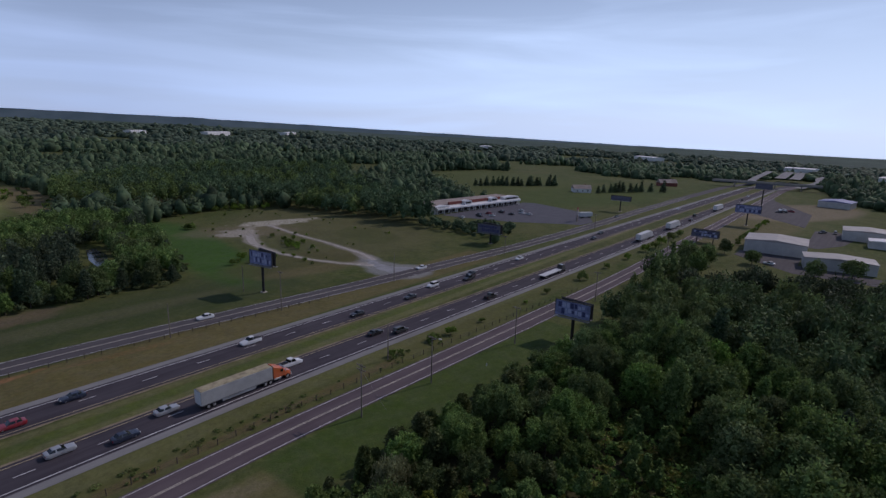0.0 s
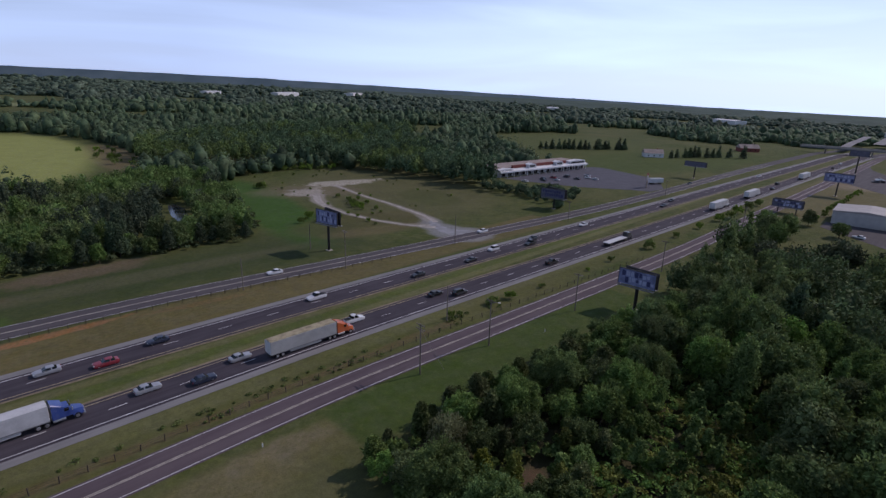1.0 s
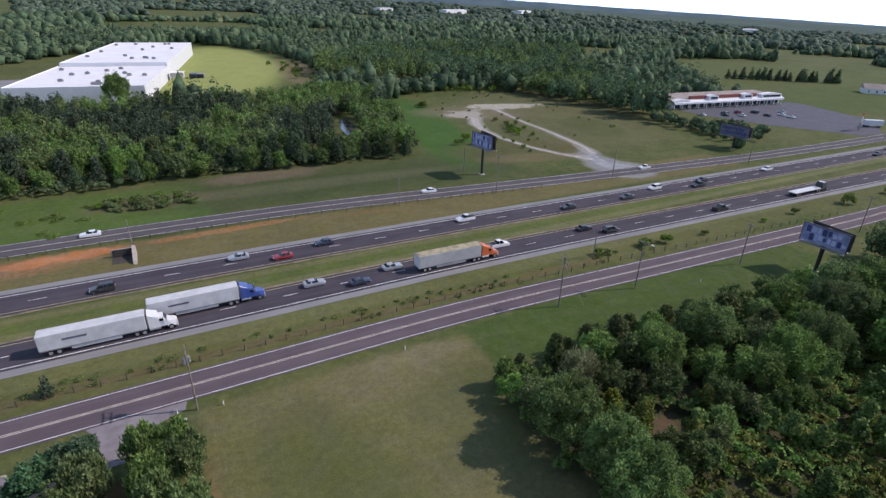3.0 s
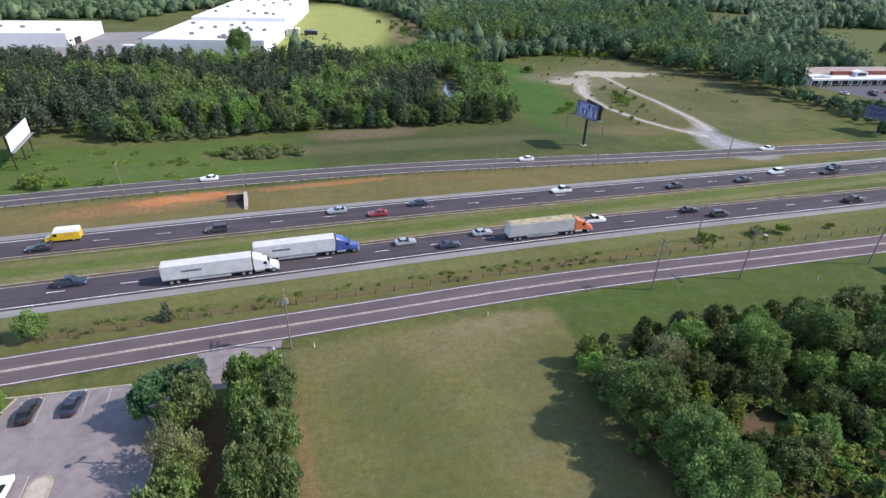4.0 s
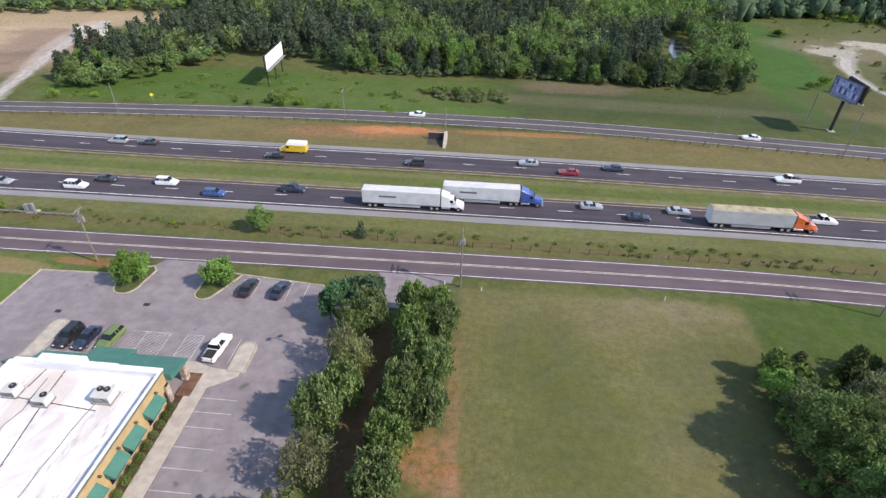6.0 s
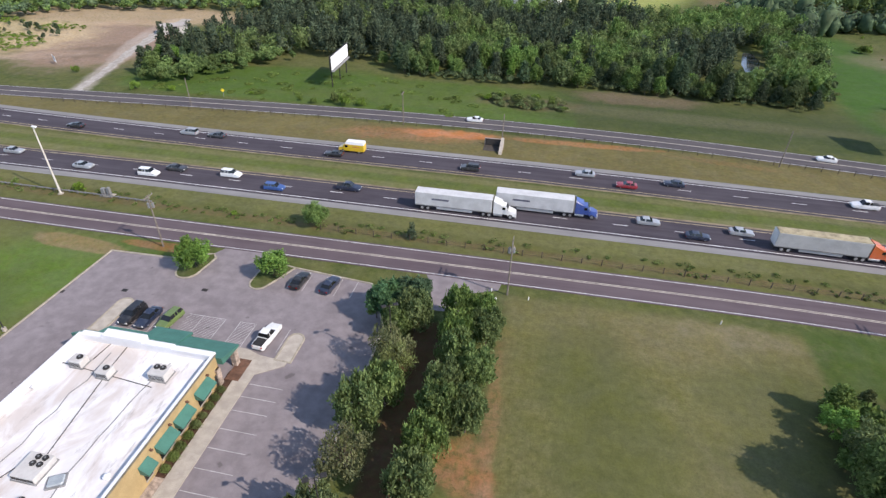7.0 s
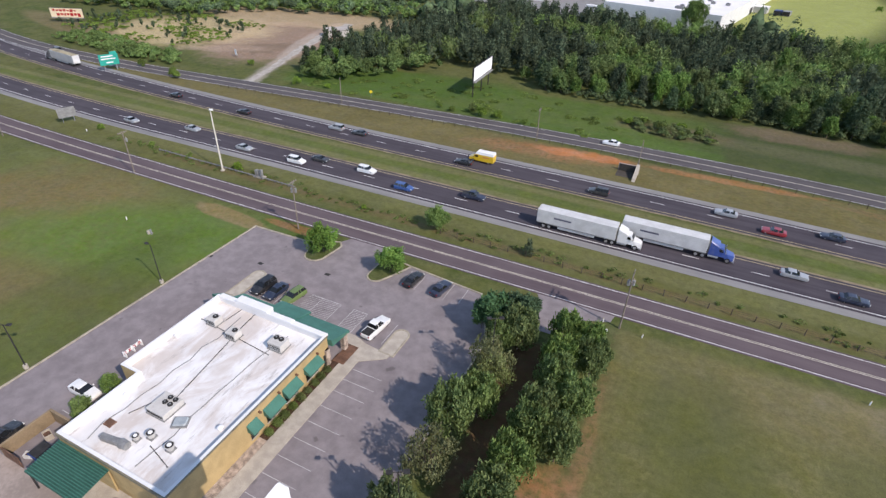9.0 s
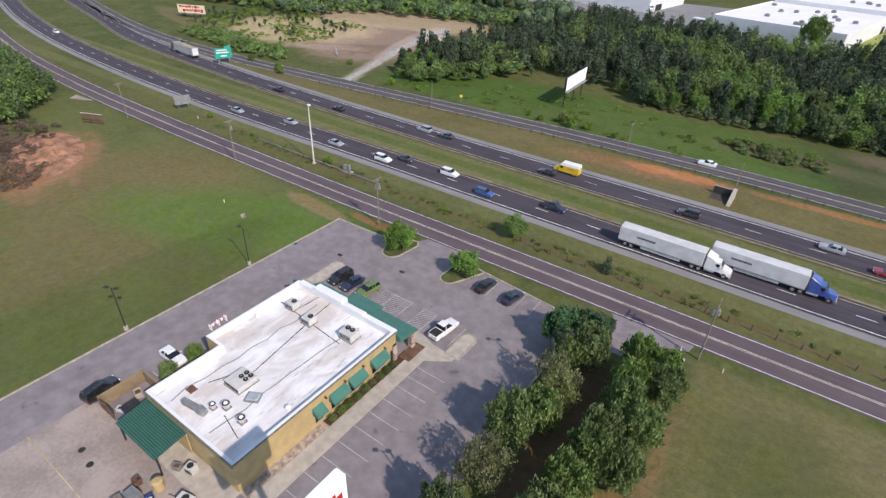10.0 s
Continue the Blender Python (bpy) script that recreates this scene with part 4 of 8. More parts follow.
def stand(name, label, places, rng, material, hmin, hmax, wide, leaves=0, size=0.6, blobs=3, tall=False, core=True):
    """Many trees too deep in a wood to tell apart, as one mesh of lobed crowns."""
    npr = np.random.RandomState(rng.randrange(10**6))
    iv, iface = ICO1
    iface = np.array(iface)
    V, F, o = [], [], 0
    Q = []
    for x, y in places:
        h, z = rng.uniform(hmin, hmax), land(x, y)
        w = wide * rng.uniform(0.8, 1.25) * h / hmax
        for b in range(blobs):
            k = 0 if b == 0 else w * rng.uniform(0.45, 0.75)
            a = rng.uniform(0, 6.28)
            c = np.array([x + k * math.cos(a), y + k * math.sin(a), z + h * (0.55 if b == 0 else rng.uniform(0.35, 0.72))])
            s = np.array([w * 0.72, w * 0.72, h * 0.42]) * (1 if b == 0 else rng.uniform(0.40, 0.66))
            if tall and b == 0:
                s *= np.array([0.72, 0.72, 1.12])
            elif tall and b == 1:
                c, s = np.array([x, y, z + h * 0.84]), np.array([w * 0.34, w * 0.34, h * 0.20])
            if core:
                V.append(iv * npr.uniform(0.62, 0.98, (len(iv), 1)) * s * (0.86 if leaves else 1.0) + c)
                F.append(iface + o)
                o += len(iv)
            if leaves:
                d = npr.normal(size=(leaves, 3))
                d[:, 2] = np.abs(d[:, 2]) * 0.9
                d /= np.linalg.norm(d, axis=1, keepdims=True)
                p = c + d * s * (0.72 + 0.6 * npr.beta(2.0, 3.0, (leaves, 1)))
                t = npr.normal(size=(leaves, 3)) * 0.6 + d * 0.4
                t /= np.linalg.norm(t, axis=1, keepdims=True)
                n2 = np.cross(d + np.array([0, 0, 0.3]) + npr.normal(size=(leaves, 3)) * 0.42, t)
                n2 /= np.linalg.norm(n2, axis=1, keepdims=True)
                sz = size * npr.uniform(0.6, 1.3, (leaves, 1))
                Q.append(np.stack([p - t * sz, p - n2 * sz * 0.6, p + t * sz * 1.2, p + n2 * sz * 0.6], 1).reshape(-1, 3))
    g = Geo()
    g.v = np.concatenate(V + Q).tolist()
    g.f = np.concatenate(F).tolist() if F else []
    nq = sum(len(q) for q in Q) // 4
    g.f += [(o + 4 * i, o + 4 * i + 1, o + 4 * i + 2, o + 4 * i + 3) for i in range(nq)]
    return single(name, g, material, label, "trees", kind="stuff", smooth=True)


def grove_crown(style, seed, h, r, lobe_count, leaves, size, core):
    """Vertices and faces of one light crown for trees too deep in a wood to pick apart."""
    rg = random.Random(seed)
    lobes = {"dome": lobes_dome, "whorl": lobes_whorl, "young": lobes_young}[style](rg, h, r, lobe_count)
    npr = np.random.RandomState(seed)
    iv, iface = ICO1
    V, tri = [], []
    for k, (c, a, b, d) in enumerate(lobes[:core]):
        V.append(iv * npr.uniform(0.70, 0.95, (len(iv), 1)) * np.array([a, b, d]) * (0.95 if k == 0 else 0.85) + np.array(c))
        tri.append(np.array(iface) + k * len(iv))
    leaf = crown_geo(rg, lobes, leaves, size, False)
    return np.concatenate(V), np.concatenate(tri), np.array(leaf.v)


def grove(name, label, places, rng, material, style, seed, h, r, lobe_count=24, leaves=420, size=0.50, low=0.6, high=1.15, core=13):
    """Many trees too deep in a wood to tell apart, as one mesh of leafy crowns."""
    crowns = [grove_crown(style, seed + k, h, r, lobe_count, leaves, size, core) for k in range(4)]
    V, F, L, o = [], [], [], 0
    for x, y in places:
        cv, cf, lv = crowns[rng.randrange(4)]
        a, s = rng.uniform(0, 6.28), rng.uniform(low, high)
        m = np.array([[math.cos(a), math.sin(a), 0], [-math.sin(a), math.cos(a), 0], [0, 0, rng.uniform(0.85, 1.2)]]) * s
        at = np.array([x, y, land(x, y)])
        V.append(cv @ m + at)
        F.append(cf + o)
        L.append(lv @ m + at)
        o += len(cv)
    g = Geo()
    n = sum(len(q) for q in L) // 4
    g.v = np.concatenate(V + L).tolist()
    g.f = np.concatenate(F).tolist() + (o + np.arange(4 * n).reshape(n, 4)).tolist()
    return single(name, g, material, label, "trees", kind="stuff", smooth=True)


rng = random.Random(5)
# the row of maples between the car park and the hay field
ROW = [("cedar", -19.8, 61.6, 6.6, 3.5), ("cedar", -16.4, 63.8, 6.4, 3.4), ("bright", -21.6, 61.2, 4.4, 1.7), ("maple", -15.0, 59.4, 7.4, 2.9), ("maple", -17.2, 57.6, 6.4, 2.5), ("thin", -16.2, 51.4, 7.6, 3.3), ("thin", -14.9, 48.4, 6.8, 2.7),
       ("maple", -15.4, 44.8, 7.2, 2.7), ("maple", -17.4, 41.0, 8.0, 3.3), ("thin", -16.9, 34.0, 7.4, 3.3), ("maple", -17.4, 27.0, 7.6, 3.0), ("thin", -16.8, 21.0, 7.0, 3.0),
       ("maple", -8.4, 62.0, 7.4, 3.0), ("maple", -5.0, 61.0, 7.0, 2.8), ("maple", -3.9, 57.4, 7.6, 2.9), ("maple", -7.8, 56.4, 7.2, 2.9), ("maple", -7.4, 52.2, 7.8, 3.0), ("maple", -4.5, 49.8, 7.4, 2.9), ("maple", -7.9, 46.6, 7.4, 2.8), ("maple", -7.8, 42.6, 8.0, 3.0),
       ("maple", -4.5, 43.0, 7.4, 2.8), ("maple", -8.6, 37.6, 7.6, 2.9), ("maple", -8.8, 32.4, 7.8, 3.0), ("maple", -9.0, 26.4, 7.6, 3.0), ("maple", -6.4, 22.4, 7.4, 2.8), ("maple", -9.6, 19.0, 7.6, 3.0)]
for kind, x, y, h, r in ROW:
    tree_at(kind, x, y, h, r, rng, "trees in the row")
for x, y in ((-56.4, 67.0), (-42.0, 67.4)):
    plant("small", x, y, 1.0, rng, "island trees")
plant("small", -41.4, 85.2, 0.88, rng, label="small round green tree in the roadside ditch")
plant("column", -21.9, 85.0, 0.42, rng, label="small dark conical evergreen in the roadside ditch")

# the wood beside the hay field
WOOD_NEAR = [(36, 26), (37, 38), (40, 46), (39, 53), (43, 60), (50, 62), (70, 61), (95, 60), (116, 54), (126, 47), (138, 47), (150, 55), (176, 60), (205, 62), (222, 58), (226, 40), (232, 10), (228, -12), (150, -14), (90, -10), (44, 0)]
NEAR_TREES = [("juniper", 42.2, 55.6, 5.2, 2.8), ("bright", 41.0, 52.2, 4.8, 2.5), ("broad", 42.8, 48.6, 6.4, 3.1), ("big", 43.0, 41.8, 10.5, 5.2), ("bigbright", 44.2, 34.6, 10.0, 4.6), ("bigbright", 43.4, 28.6, 10.5, 5.0),
              ("juniper", 52.4, 56.2, 6.4, 2.4), ("bright", 58.6, 52.4, 7.4, 3.8), ("juniper", 60.6, 57.2, 5.6, 2.7), ("juniper", 67.4, 57.0, 5.6, 3.0), ("thin", 51.6, 49.6, 7.8, 3.4), ("juniper", 62.2, 49.4, 7.8, 3.2),
              ("big", 66.8, 47.8, 9.0, 4.6), ("big", 79.0, 47.6, 10.0, 5.4), ("broad", 77.2, 37.0, 9.2, 4.3), ("bigbright", 86.0, 37.0, 9.4, 4.8), ("broad", 103.0, 49.4, 8.4, 4.2), ("juniper", 92.0, 53.2, 6.4, 3.6), ("juniper", 91.0, 44.4, 8.0, 3.6),
              ("olive", 51.4, 36.4, 8.8, 2.4), ("olive", 51.6, 42.0, 6.2, 2.2), ("olive", 59.2, 33.6, 4.6, 1.8), ("juniper", 46.8, 58.0, 3.2, 1.6), ("juniper", 57.0, 58.4, 3.4, 1.6), ("juniper", 63.6, 58.6, 4.2, 1.9), ("juniper", 71.6, 58.2, 4.4, 2.2),
              ("bright", 74.0, 55.0, 5.4, 2.6), ("juniper", 79.2, 56.4, 4.8, 2.6), ("juniper", 84.6, 55.6, 5.0, 2.8), ("broad", 97.0, 55.2, 5.4, 3.2), ("bright", 94.8, 47.6, 6.6, 3.0), ("big", 95.6, 37.6, 9.4, 4.6), ("big", 109.6, 41.6, 10.0, 5.0),
              ("broad", 72.4, 42.0, 7.0, 3.4), ("broad", 85.6, 42.6, 7.4, 3.6), ("bright", 114.0, 51.2, 7.4, 3.8), ("broad", 108.0, 54.8, 5.4, 3.0), ("bright", 99.6, 42.0, 7.6, 3.6), ("thin", 48.4, 45.4, 6.4, 3.0), ("broad", 55.8, 45.6, 6.2, 2.9), ("juniper", 58.6, 44.0, 5.6, 2.5), ("broad", 63.2, 42.6, 6.2, 3.0), ("olive", 66.4, 37.2, 5.0, 2.0), ("broad", 69.4, 36.4, 6.0, 3.0), ("juniper", 60.8, 31.0, 5.0, 2.6), ("broad", 55.2, 30.0, 6.0, 3.0), ("bright", 64.6, 33.0, 4.6, 2.4), ("juniper", 56.4, 49.6, 5.0, 2.4),
              ("broad", 53.2, 33.0, 5.4, 2.4), ("juniper", 73.6, 49.6, 6.4, 2.8), ("broad", 84.6, 49.4, 6.6, 3.0), ("juniper", 71.0, 33.0, 4.6, 2.4), ("broad", 79.0, 31.6, 5.6, 3.0), ("bright", 90.6, 33.6, 6.0, 3.0), ("broad", 48.0, 31.6, 7.0, 3.2)]
for kind, x, y, h, r in NEAR_TREES:
    tree_at(kind, x, y, h, r, rng, "wood beside the hay field")
places = [p for p in scatter(WOOD_NEAR, 6.8, rng) if p[0] > 104 + 0.2 * (p[1] - 40) or p[1] < 12]
places = [p for p in places if all(math.hypot(p[0] - q[1], p[1] - q[2]) > 4.5 for q in NEAR_TREES) and math.hypot(p[0] - 130, p[1] - 57) > 9]
places = [p for p in places if not (p[0] > 196 and p[1] < 50 and noise.noise(Vector((p[0] * 0.06, p[1] * 0.06, 2.2))) > -0.12)]
places.sort(key=lambda p: math.hypot(p[0] - 70, p[1] - 45))
for x, y in places[:80]:
    slim = 0.75 if y > 46 and x > 118 else 0.10
    kind = rng.choices(("sapling", "dome", "paledome", "pine", "broad"), (slim, 0.50, 0.16, 0.06, 0.20))[0]
    edge = 0.62 if y > 53 and x < 140 else 1.0
    plant(kind, x, y, edge * rng.uniform(0.80, 1.35), rng, "wood beside the hay field", tall=1.0 + 0.35 * noise.noise(Vector((x * 0.05, y * 0.05, 8.0))))
deep = {"slim": [], "dark": [], "pale": [], "low": []}
for x, y in places[80:]:
    patch = noise.noise(Vector((x * 0.035, y * 0.035, 5.0))) + rng.uniform(-0.25, 0.25)
    deep["low" if x > 198 and y < 46 else "slim" if y > 46 and rng.random() < 0.8 else "pale" if patch > 0.22 else "dark"].append((x, y))
grove("wood_canopy", "slender light-green young trees at the wood's edge", deep["slim"], rng, LEAF_BROAD, "young", 301, 12.5, 3.6, 30, 440, 0.50, 0.6, 1.1, 8)
grove("wood_canopy", "rounded dark-green trees deep in a wood", deep["dark"], rng, LEAF_DEEP, "dome", 305, 11.5, 4.4, 34, 520, 0.56, 0.55, 1.15, 10)
grove("wood_canopy", "rounded light-green trees deep in a wood", deep["pale"], rng, LEAF_BROAD, "dome", 309, 10.5, 4.0, 34, 520, 0.54, 0.55, 1.1, 10)
grove("wood_canopy", "rounded dark trees at the wood's far end", deep["low"], rng, LEAF_DEEP, "dome", 313, 9.0, 4.8, 34, 480, 0.60, 0.65, 1.1, 10)
stand("undergrowth", "dark green undergrowth filling the wood", [p for p in scatter(WOOD_NEAR, 6.0, rng) if p[0] > 104 and rng.random() < 0.7], rng, LEAF_DEEP, 0.8, 3.2, 3.0, 34, 0.40)
stand("undergrowth", "rank green undergrowth along the wood's edge", [p for p in scatter([(39, 24), (39.5, 38), (41, 46), (41, 54), (45, 59), (70, 59), (110, 57), (112, 44), (90, 32), (62, 34), (48, 30)], 3.2, rng) if math.hypot((p[0] - 58.5) / 5, (p[1] - 37.5) / 4) > 1 and rng.random() < 0.9], rng, LEAF_BROAD, 0.8, 3.2, 2.1, 56, 0.36)
SCRUB_NEAR = scatter([(50, 33), (60, 35), (72, 33), (92, 31), (104, 38), (112, 26), (100, 4), (50, 4)], 2.3, rng)
stand("scrub", "low bright-green scrub inside the wood", SCRUB_NEAR[::2], rng, LEAF_BRIGHT, 0.8, 3.2, 2.2, 42, 0.30, 3, False, False)
stand("scrub", "low yellowish-green scrub inside the wood", SCRUB_NEAR[1::2], rng, LEAF_OLIVE, 0.7, 2.8, 2.2, 42, 0.30, 3, False, False)
stand("scrub", "upright young growth in low scrub", [p for p in SCRUB_NEAR if rng.random() < 0.22], rng, LEAF_BROAD, 3.0, 6.0, 1.9, 110, 0.30, 4, True)

# the wood across the highway
WOOD_FAR = [(-136, 160), (-130, 164), (-112, 192), (-95, 206), (-70, 202), (-50, 190), (0, 190), (45, 188), (85, 186), (96, 205), (104, 232), (112, 270), (118, 305), (104, 335), (84, 332), (60, 318), (0, 316), (-60, 322), (-130, 340), (-128, 300), (-140, 255), (-142, 215), (-146, 184)]
POND = [(73.5, 221), (77.0, 220), (79.5, 230), (84.5, 248), (84.5, 260), (81, 260), (75.5, 240)]
POND_VIEW = [(60, 199), (72, 195), (81.5, 224), (89, 262), (78, 265), (68.5, 232)]
places = [p for p in scatter(WOOD_FAR, 5.6, rng) if not inside(POND, *p)]
places.sort(key=lambda p: p[1] + 0.25 * abs(p[0]))
for i, (x, y) in enumerate(places[:110]):
    pine = 0.52 if -135 < x < 0 else 0.34
    patch = noise.noise(Vector((x * 0.045, y * 0.045, 1.5)))
    kind = rng.choices(("pine", "dense", "light", "poplar"), (pine, 0.80 - pine, max(0.03, 0.18 + 0.6 * patch), 0.06))[0]
    s = rng.uniform(0.22, 0.34) if inside(POND_VIEW, x, y) else rng.uniform(0.55, 1.08)
    plant(kind, x, y, s, rng, "wood across the highway", tall=1.0 + 0.30 * patch)
deep = [p for p in places[110:] if not inside(POND_VIEW, *p)]
kinds = {"pine": [], "mixed": [], "light": []}
for x, y in deep:
    patch = noise.noise(Vector((x * 0.03, y * 0.03, 1.5))) + 0.0025 * (x + 40) + rng.uniform(-0.22, 0.22)
    kinds["light" if patch > 0.30 else "mixed" if patch > 0.02 else "pine"].append((x, y))
grove("wood_canopy", "dark olive canopy of a pine wood", kinds["pine"], rng, LEAF_PINE, "whorl", 321, 11.0, 3.5, 26, 270, 0.58, 0.6, 1.05, 8)
grove("wood_canopy", "dense green canopy of a mixed wood", kinds["mixed"], rng, LEAF_BROAD, "dome", 325, 9.4, 3.6, 24, 270, 0.58, 0.6, 1.05, 8)
grove("wood_canopy", "fresh light-green canopy of a mixed wood", kinds["light"], rng, LEAF_BRIGHT, "dome", 329, 9.2, 3.5, 24, 270, 0.58, 0.55, 1.05, 8)
tree_at("big", -14, 330, 17, 7.0, rng, "wood across the highway")
for x, y, h, r in ((25, 250, 13, 3.4), (8, 300, 12, 4.2)):
    tree_at("poplar", x, y, h, r, rng, "wood across the highway")
FOOT = scatter([(-50, 187), (-20, 187), (10, 190), (40, 188), (84, 184), (98, 205), (108, 235), (114, 270), (106, 270), (96, 230), (84, 194), (0, 198), (-50, 196)], 2.8, rng)
stand("undergrowth", "tangled dark green brush along the wood's foot", [p for p in FOOT if rng.random() < 0.55], rng, LEAF_DEEP, 0.6, 3.4, 2.2, 56, 0.28)
stand("undergrowth", "dull half-bare brush along the wood's foot", [p for p in FOOT if rng.random() < 0.25], rng, LEAF_BRUSH, 0.5, 2.2, 1.9, 50, 0.26, 3, False, False)
stand("weeds", "rank green weeds in tall grass", [p for p in scatter([(-138, 151), (-60, 152), (-8, 154), (-10, 172), (-40, 180), (-66, 186), (-100, 178), (-120, 160)], 3.0, rng) if rng.random() < 0.16 - 0.002 * (p[0] + 60)], rng, LEAF_WEED, 0.15, 0.5, 2.6, 70, 0.22, 3, False, False)
stand("brush", "tangled half-bare brush beside the culvert", scatter([(-20, 166), (-4, 163), (8, 164), (7, 172), (-6, 175), (-18, 172)], 3.0, rng)[::2], rng, LEAF_BROAD, 0.8, 2.2, 1.9, 90, 0.24, 4)
stand("brush", "pale half-bare brush beside the culvert", scatter([(-20, 166), (-4, 163), (8, 164), (7, 172), (-6, 175), (-18, 172)], 2.6, rng)[::2], rng, LEAF_BRUSH, 0.5, 1.6, 1.8, 50, 0.28, 3, False, False)
g = Geo().prism(POND, 0.02, 0.06)
single("pond", g, M_WATER, "small still grey pond among trees", "pond", kind="structure")

# woods behind the gravel loop and along the plaza
BELT = [(112, 398), (150, 372), (190, 352), (214, 300), (222, 245), (226, 205), (236, 196), (262, 232), (280, 262), (300, 320), (330, 380), (420, 470), (330, 560), (180, 520), (128, 470)]
HEDGE = [(222, 200), (228, 172), (222, 150), (250, 145), (262, 160), (244, 180), (238, 200)]
belt = scatter(BELT, 8.4, rng)
fresh = [p for p in belt if noise.noise(Vector((p[0] * 0.02, p[1] * 0.02, 6.0))) + rng.uniform(-0.3, 0.3) > 0.08]
taken = set(fresh)
grove("wood_canopy", "dense green belt of tall broadleaf trees", [p for p in belt if p not in taken], rng, LEAF_FAR, "dome", 341, 15.0, 5.0, 24, 230, 0.84, 0.5, 1.15, 6)
grove("wood_canopy", "fresh green crowns in a belt of tall trees", fresh, rng, LEAF_BROAD, "dome", 345, 14.0, 5.4, 24, 230, 0.84, 0.55, 1.15, 6)
for x, y, h, r in ((238, 55, 10.5, 4.4), (246, 58, 11.0, 4.0), (231, 50, 9.5, 4.0), (252, 51, 9.0, 4.2), (268, 36, 6.5, 3.6), (282, 50, 7.0, 3.2), (259, 12, 7.5, 4.0), (270, 0, 8.0, 4.6)):
    tree_at("dense", x, y, h, r, rng, "trees beside the warehouses")
for k in range(12):
    plant("shrub", 300 + k * 9, 50 + rng.uniform(-1, 1), rng.uniform(0.9, 1.4), rng, "bushes on the verge")
stand("hedge", "thick overgrown green hedge", scatter(HEDGE, 5.0, rng), rng, LEAF_FAR, 2.5, 6, 3.0, 60, 0.5)
for x, y, s in ((-14, 172, 1.0), (-9, 170, 1.3), (-3, 173, 1.1), (2, 170, 0.9), (-18, 170, 0.8), (-2, 166, 0.8), (6, 165, 0.6)):
    plant("shrub", x, y, s, rng)
WOOD_WEST = [(-270, 74), (-240, 74), (-208, 70), (-194, 62), (-182, 48), (-184, 30), (-236, 26), (-270, 50)]
west = scatter(WOOD_WEST, 5.2, rng)
grove("wood_canopy", "dark green wood at the field's corner", west[::2], rng, LEAF_DEEP, "dome", 333, 9.0, 3.6, 24, 320, 0.50, 0.7, 1.1, 8)
grove("wood_canopy", "light-green trees at the field's corner", west[1::2], rng, LEAF_BROAD, "dome", 337, 8.6, 3.3, 24, 320, 0.50, 0.7, 1.1, 8)
stand("scrub", "rank green scrub at the wood's edge", scatter([(-136, 155), (-118, 160), (-100, 186), (-92, 196), (-112, 196), (-132, 170)], 4.2, rng), rng, LEAF_BRIGHT, 3, 6.5, 2.8, 120, 0.4)
BUSHES = [(-130, 150.5, 1), (-118, 152, 0.8), (-64, 155, 1.1), (-60, 153, 1.2), (-55, 154, 0.9), (-70, 152.5, 0.8), (-75, 154, 0.6), (-46, 152.8, 0.7), (-92, 155, 0.6)]
for x, y, s in BUSHES:
    plant("shrub", x, y, s, rng)

# bushes in the gravel loop, over the rough field and along the verges
for k in range(16):
    plant("shrub", 149 + rng.gauss(0, 3.0), 206 + rng.gauss(0, 9), rng.uniform(0.5, 1.3), rng, "bushes in the gravel loop")
for x, y in ((111, 194), (115, 197), (118, 192), (121.6, 191), (124, 195), (127, 190), (133.3, 276), (135, 274), (118, 199)):
    plant("shrub", x, y, rng.uniform(0.7, 1.4), rng, "bushes in the rough field")
for k in range(70):
    x, y = rng.uniform(112, 218), rng.uniform(165, 330)
    if x > 130 + (y - 165) * 0.02 and x < 222 - (y - 165) * 0.10:
        plant("shrub", x, y, rng.uniform(0.25, 0.6), rng, "bushes in the rough field")
for k in range(34):
    plant("shrub", 135 + k * 2.2 + rng.uniform(-2, 2), 345 - k * 1.0 + rng.uniform(-8, 8), rng.uniform(0.7, 1.7), rng, "bushes in the rough field")
for x, y, s in ((-59, 84.8, 0.4), (-96, 86.5, 0.9), (-112, 86, 0.6), (-126, 86.5, 0.5), (-148, 88, 0.6), (105, 85.7, 0.9), (107, 86.2, 0.7), (112, 84.8, 1.1), (190, 81.4, 1.3), (236, 80.5, 1.2), (90.6, 86.8, 0.8), (93, 86, 0.7), (126, 84, 0.6), (150, 83, 0.6), (258, 79.5, 1.6), (270, 79, 1.5), (282, 79.5, 1.6), (297, 79, 1.7), (311, 79, 1.6), (165, 83, 0.7), (214, 81, 1.0)):
    plant("shrub", x, y, s, rng, "bushes on the verge")
for k in range(16):
    plant("shrub", 106 + rng.gauss(0, 5), 372 + k * 8.5 + rng.uniform(-6, 6), rng.uniform(0.9, 1.9), rng, "bushes on the hay field's edge")
# scrub over the bare ground, and evergreens on the field edge
SANDY = [(-300, 172), (-255, 160), (-210, 166), (-200, 190), (-205, 220), (-240, 226), (-290, 222)]
stand("scrub", "dry yellow-green scrub on bare sandy ground", [p for p in scatter(SANDY, 3.0, rng) if noise.noise(Vector((p[0] * 0.07, p[1] * 0.07, 9.0))) + rng.uniform(-0.35, 0.35) > 0.02], rng, LEAF_WEED, 0.3, 1.7, 2.0, 36, 0.26, 3, False, False)
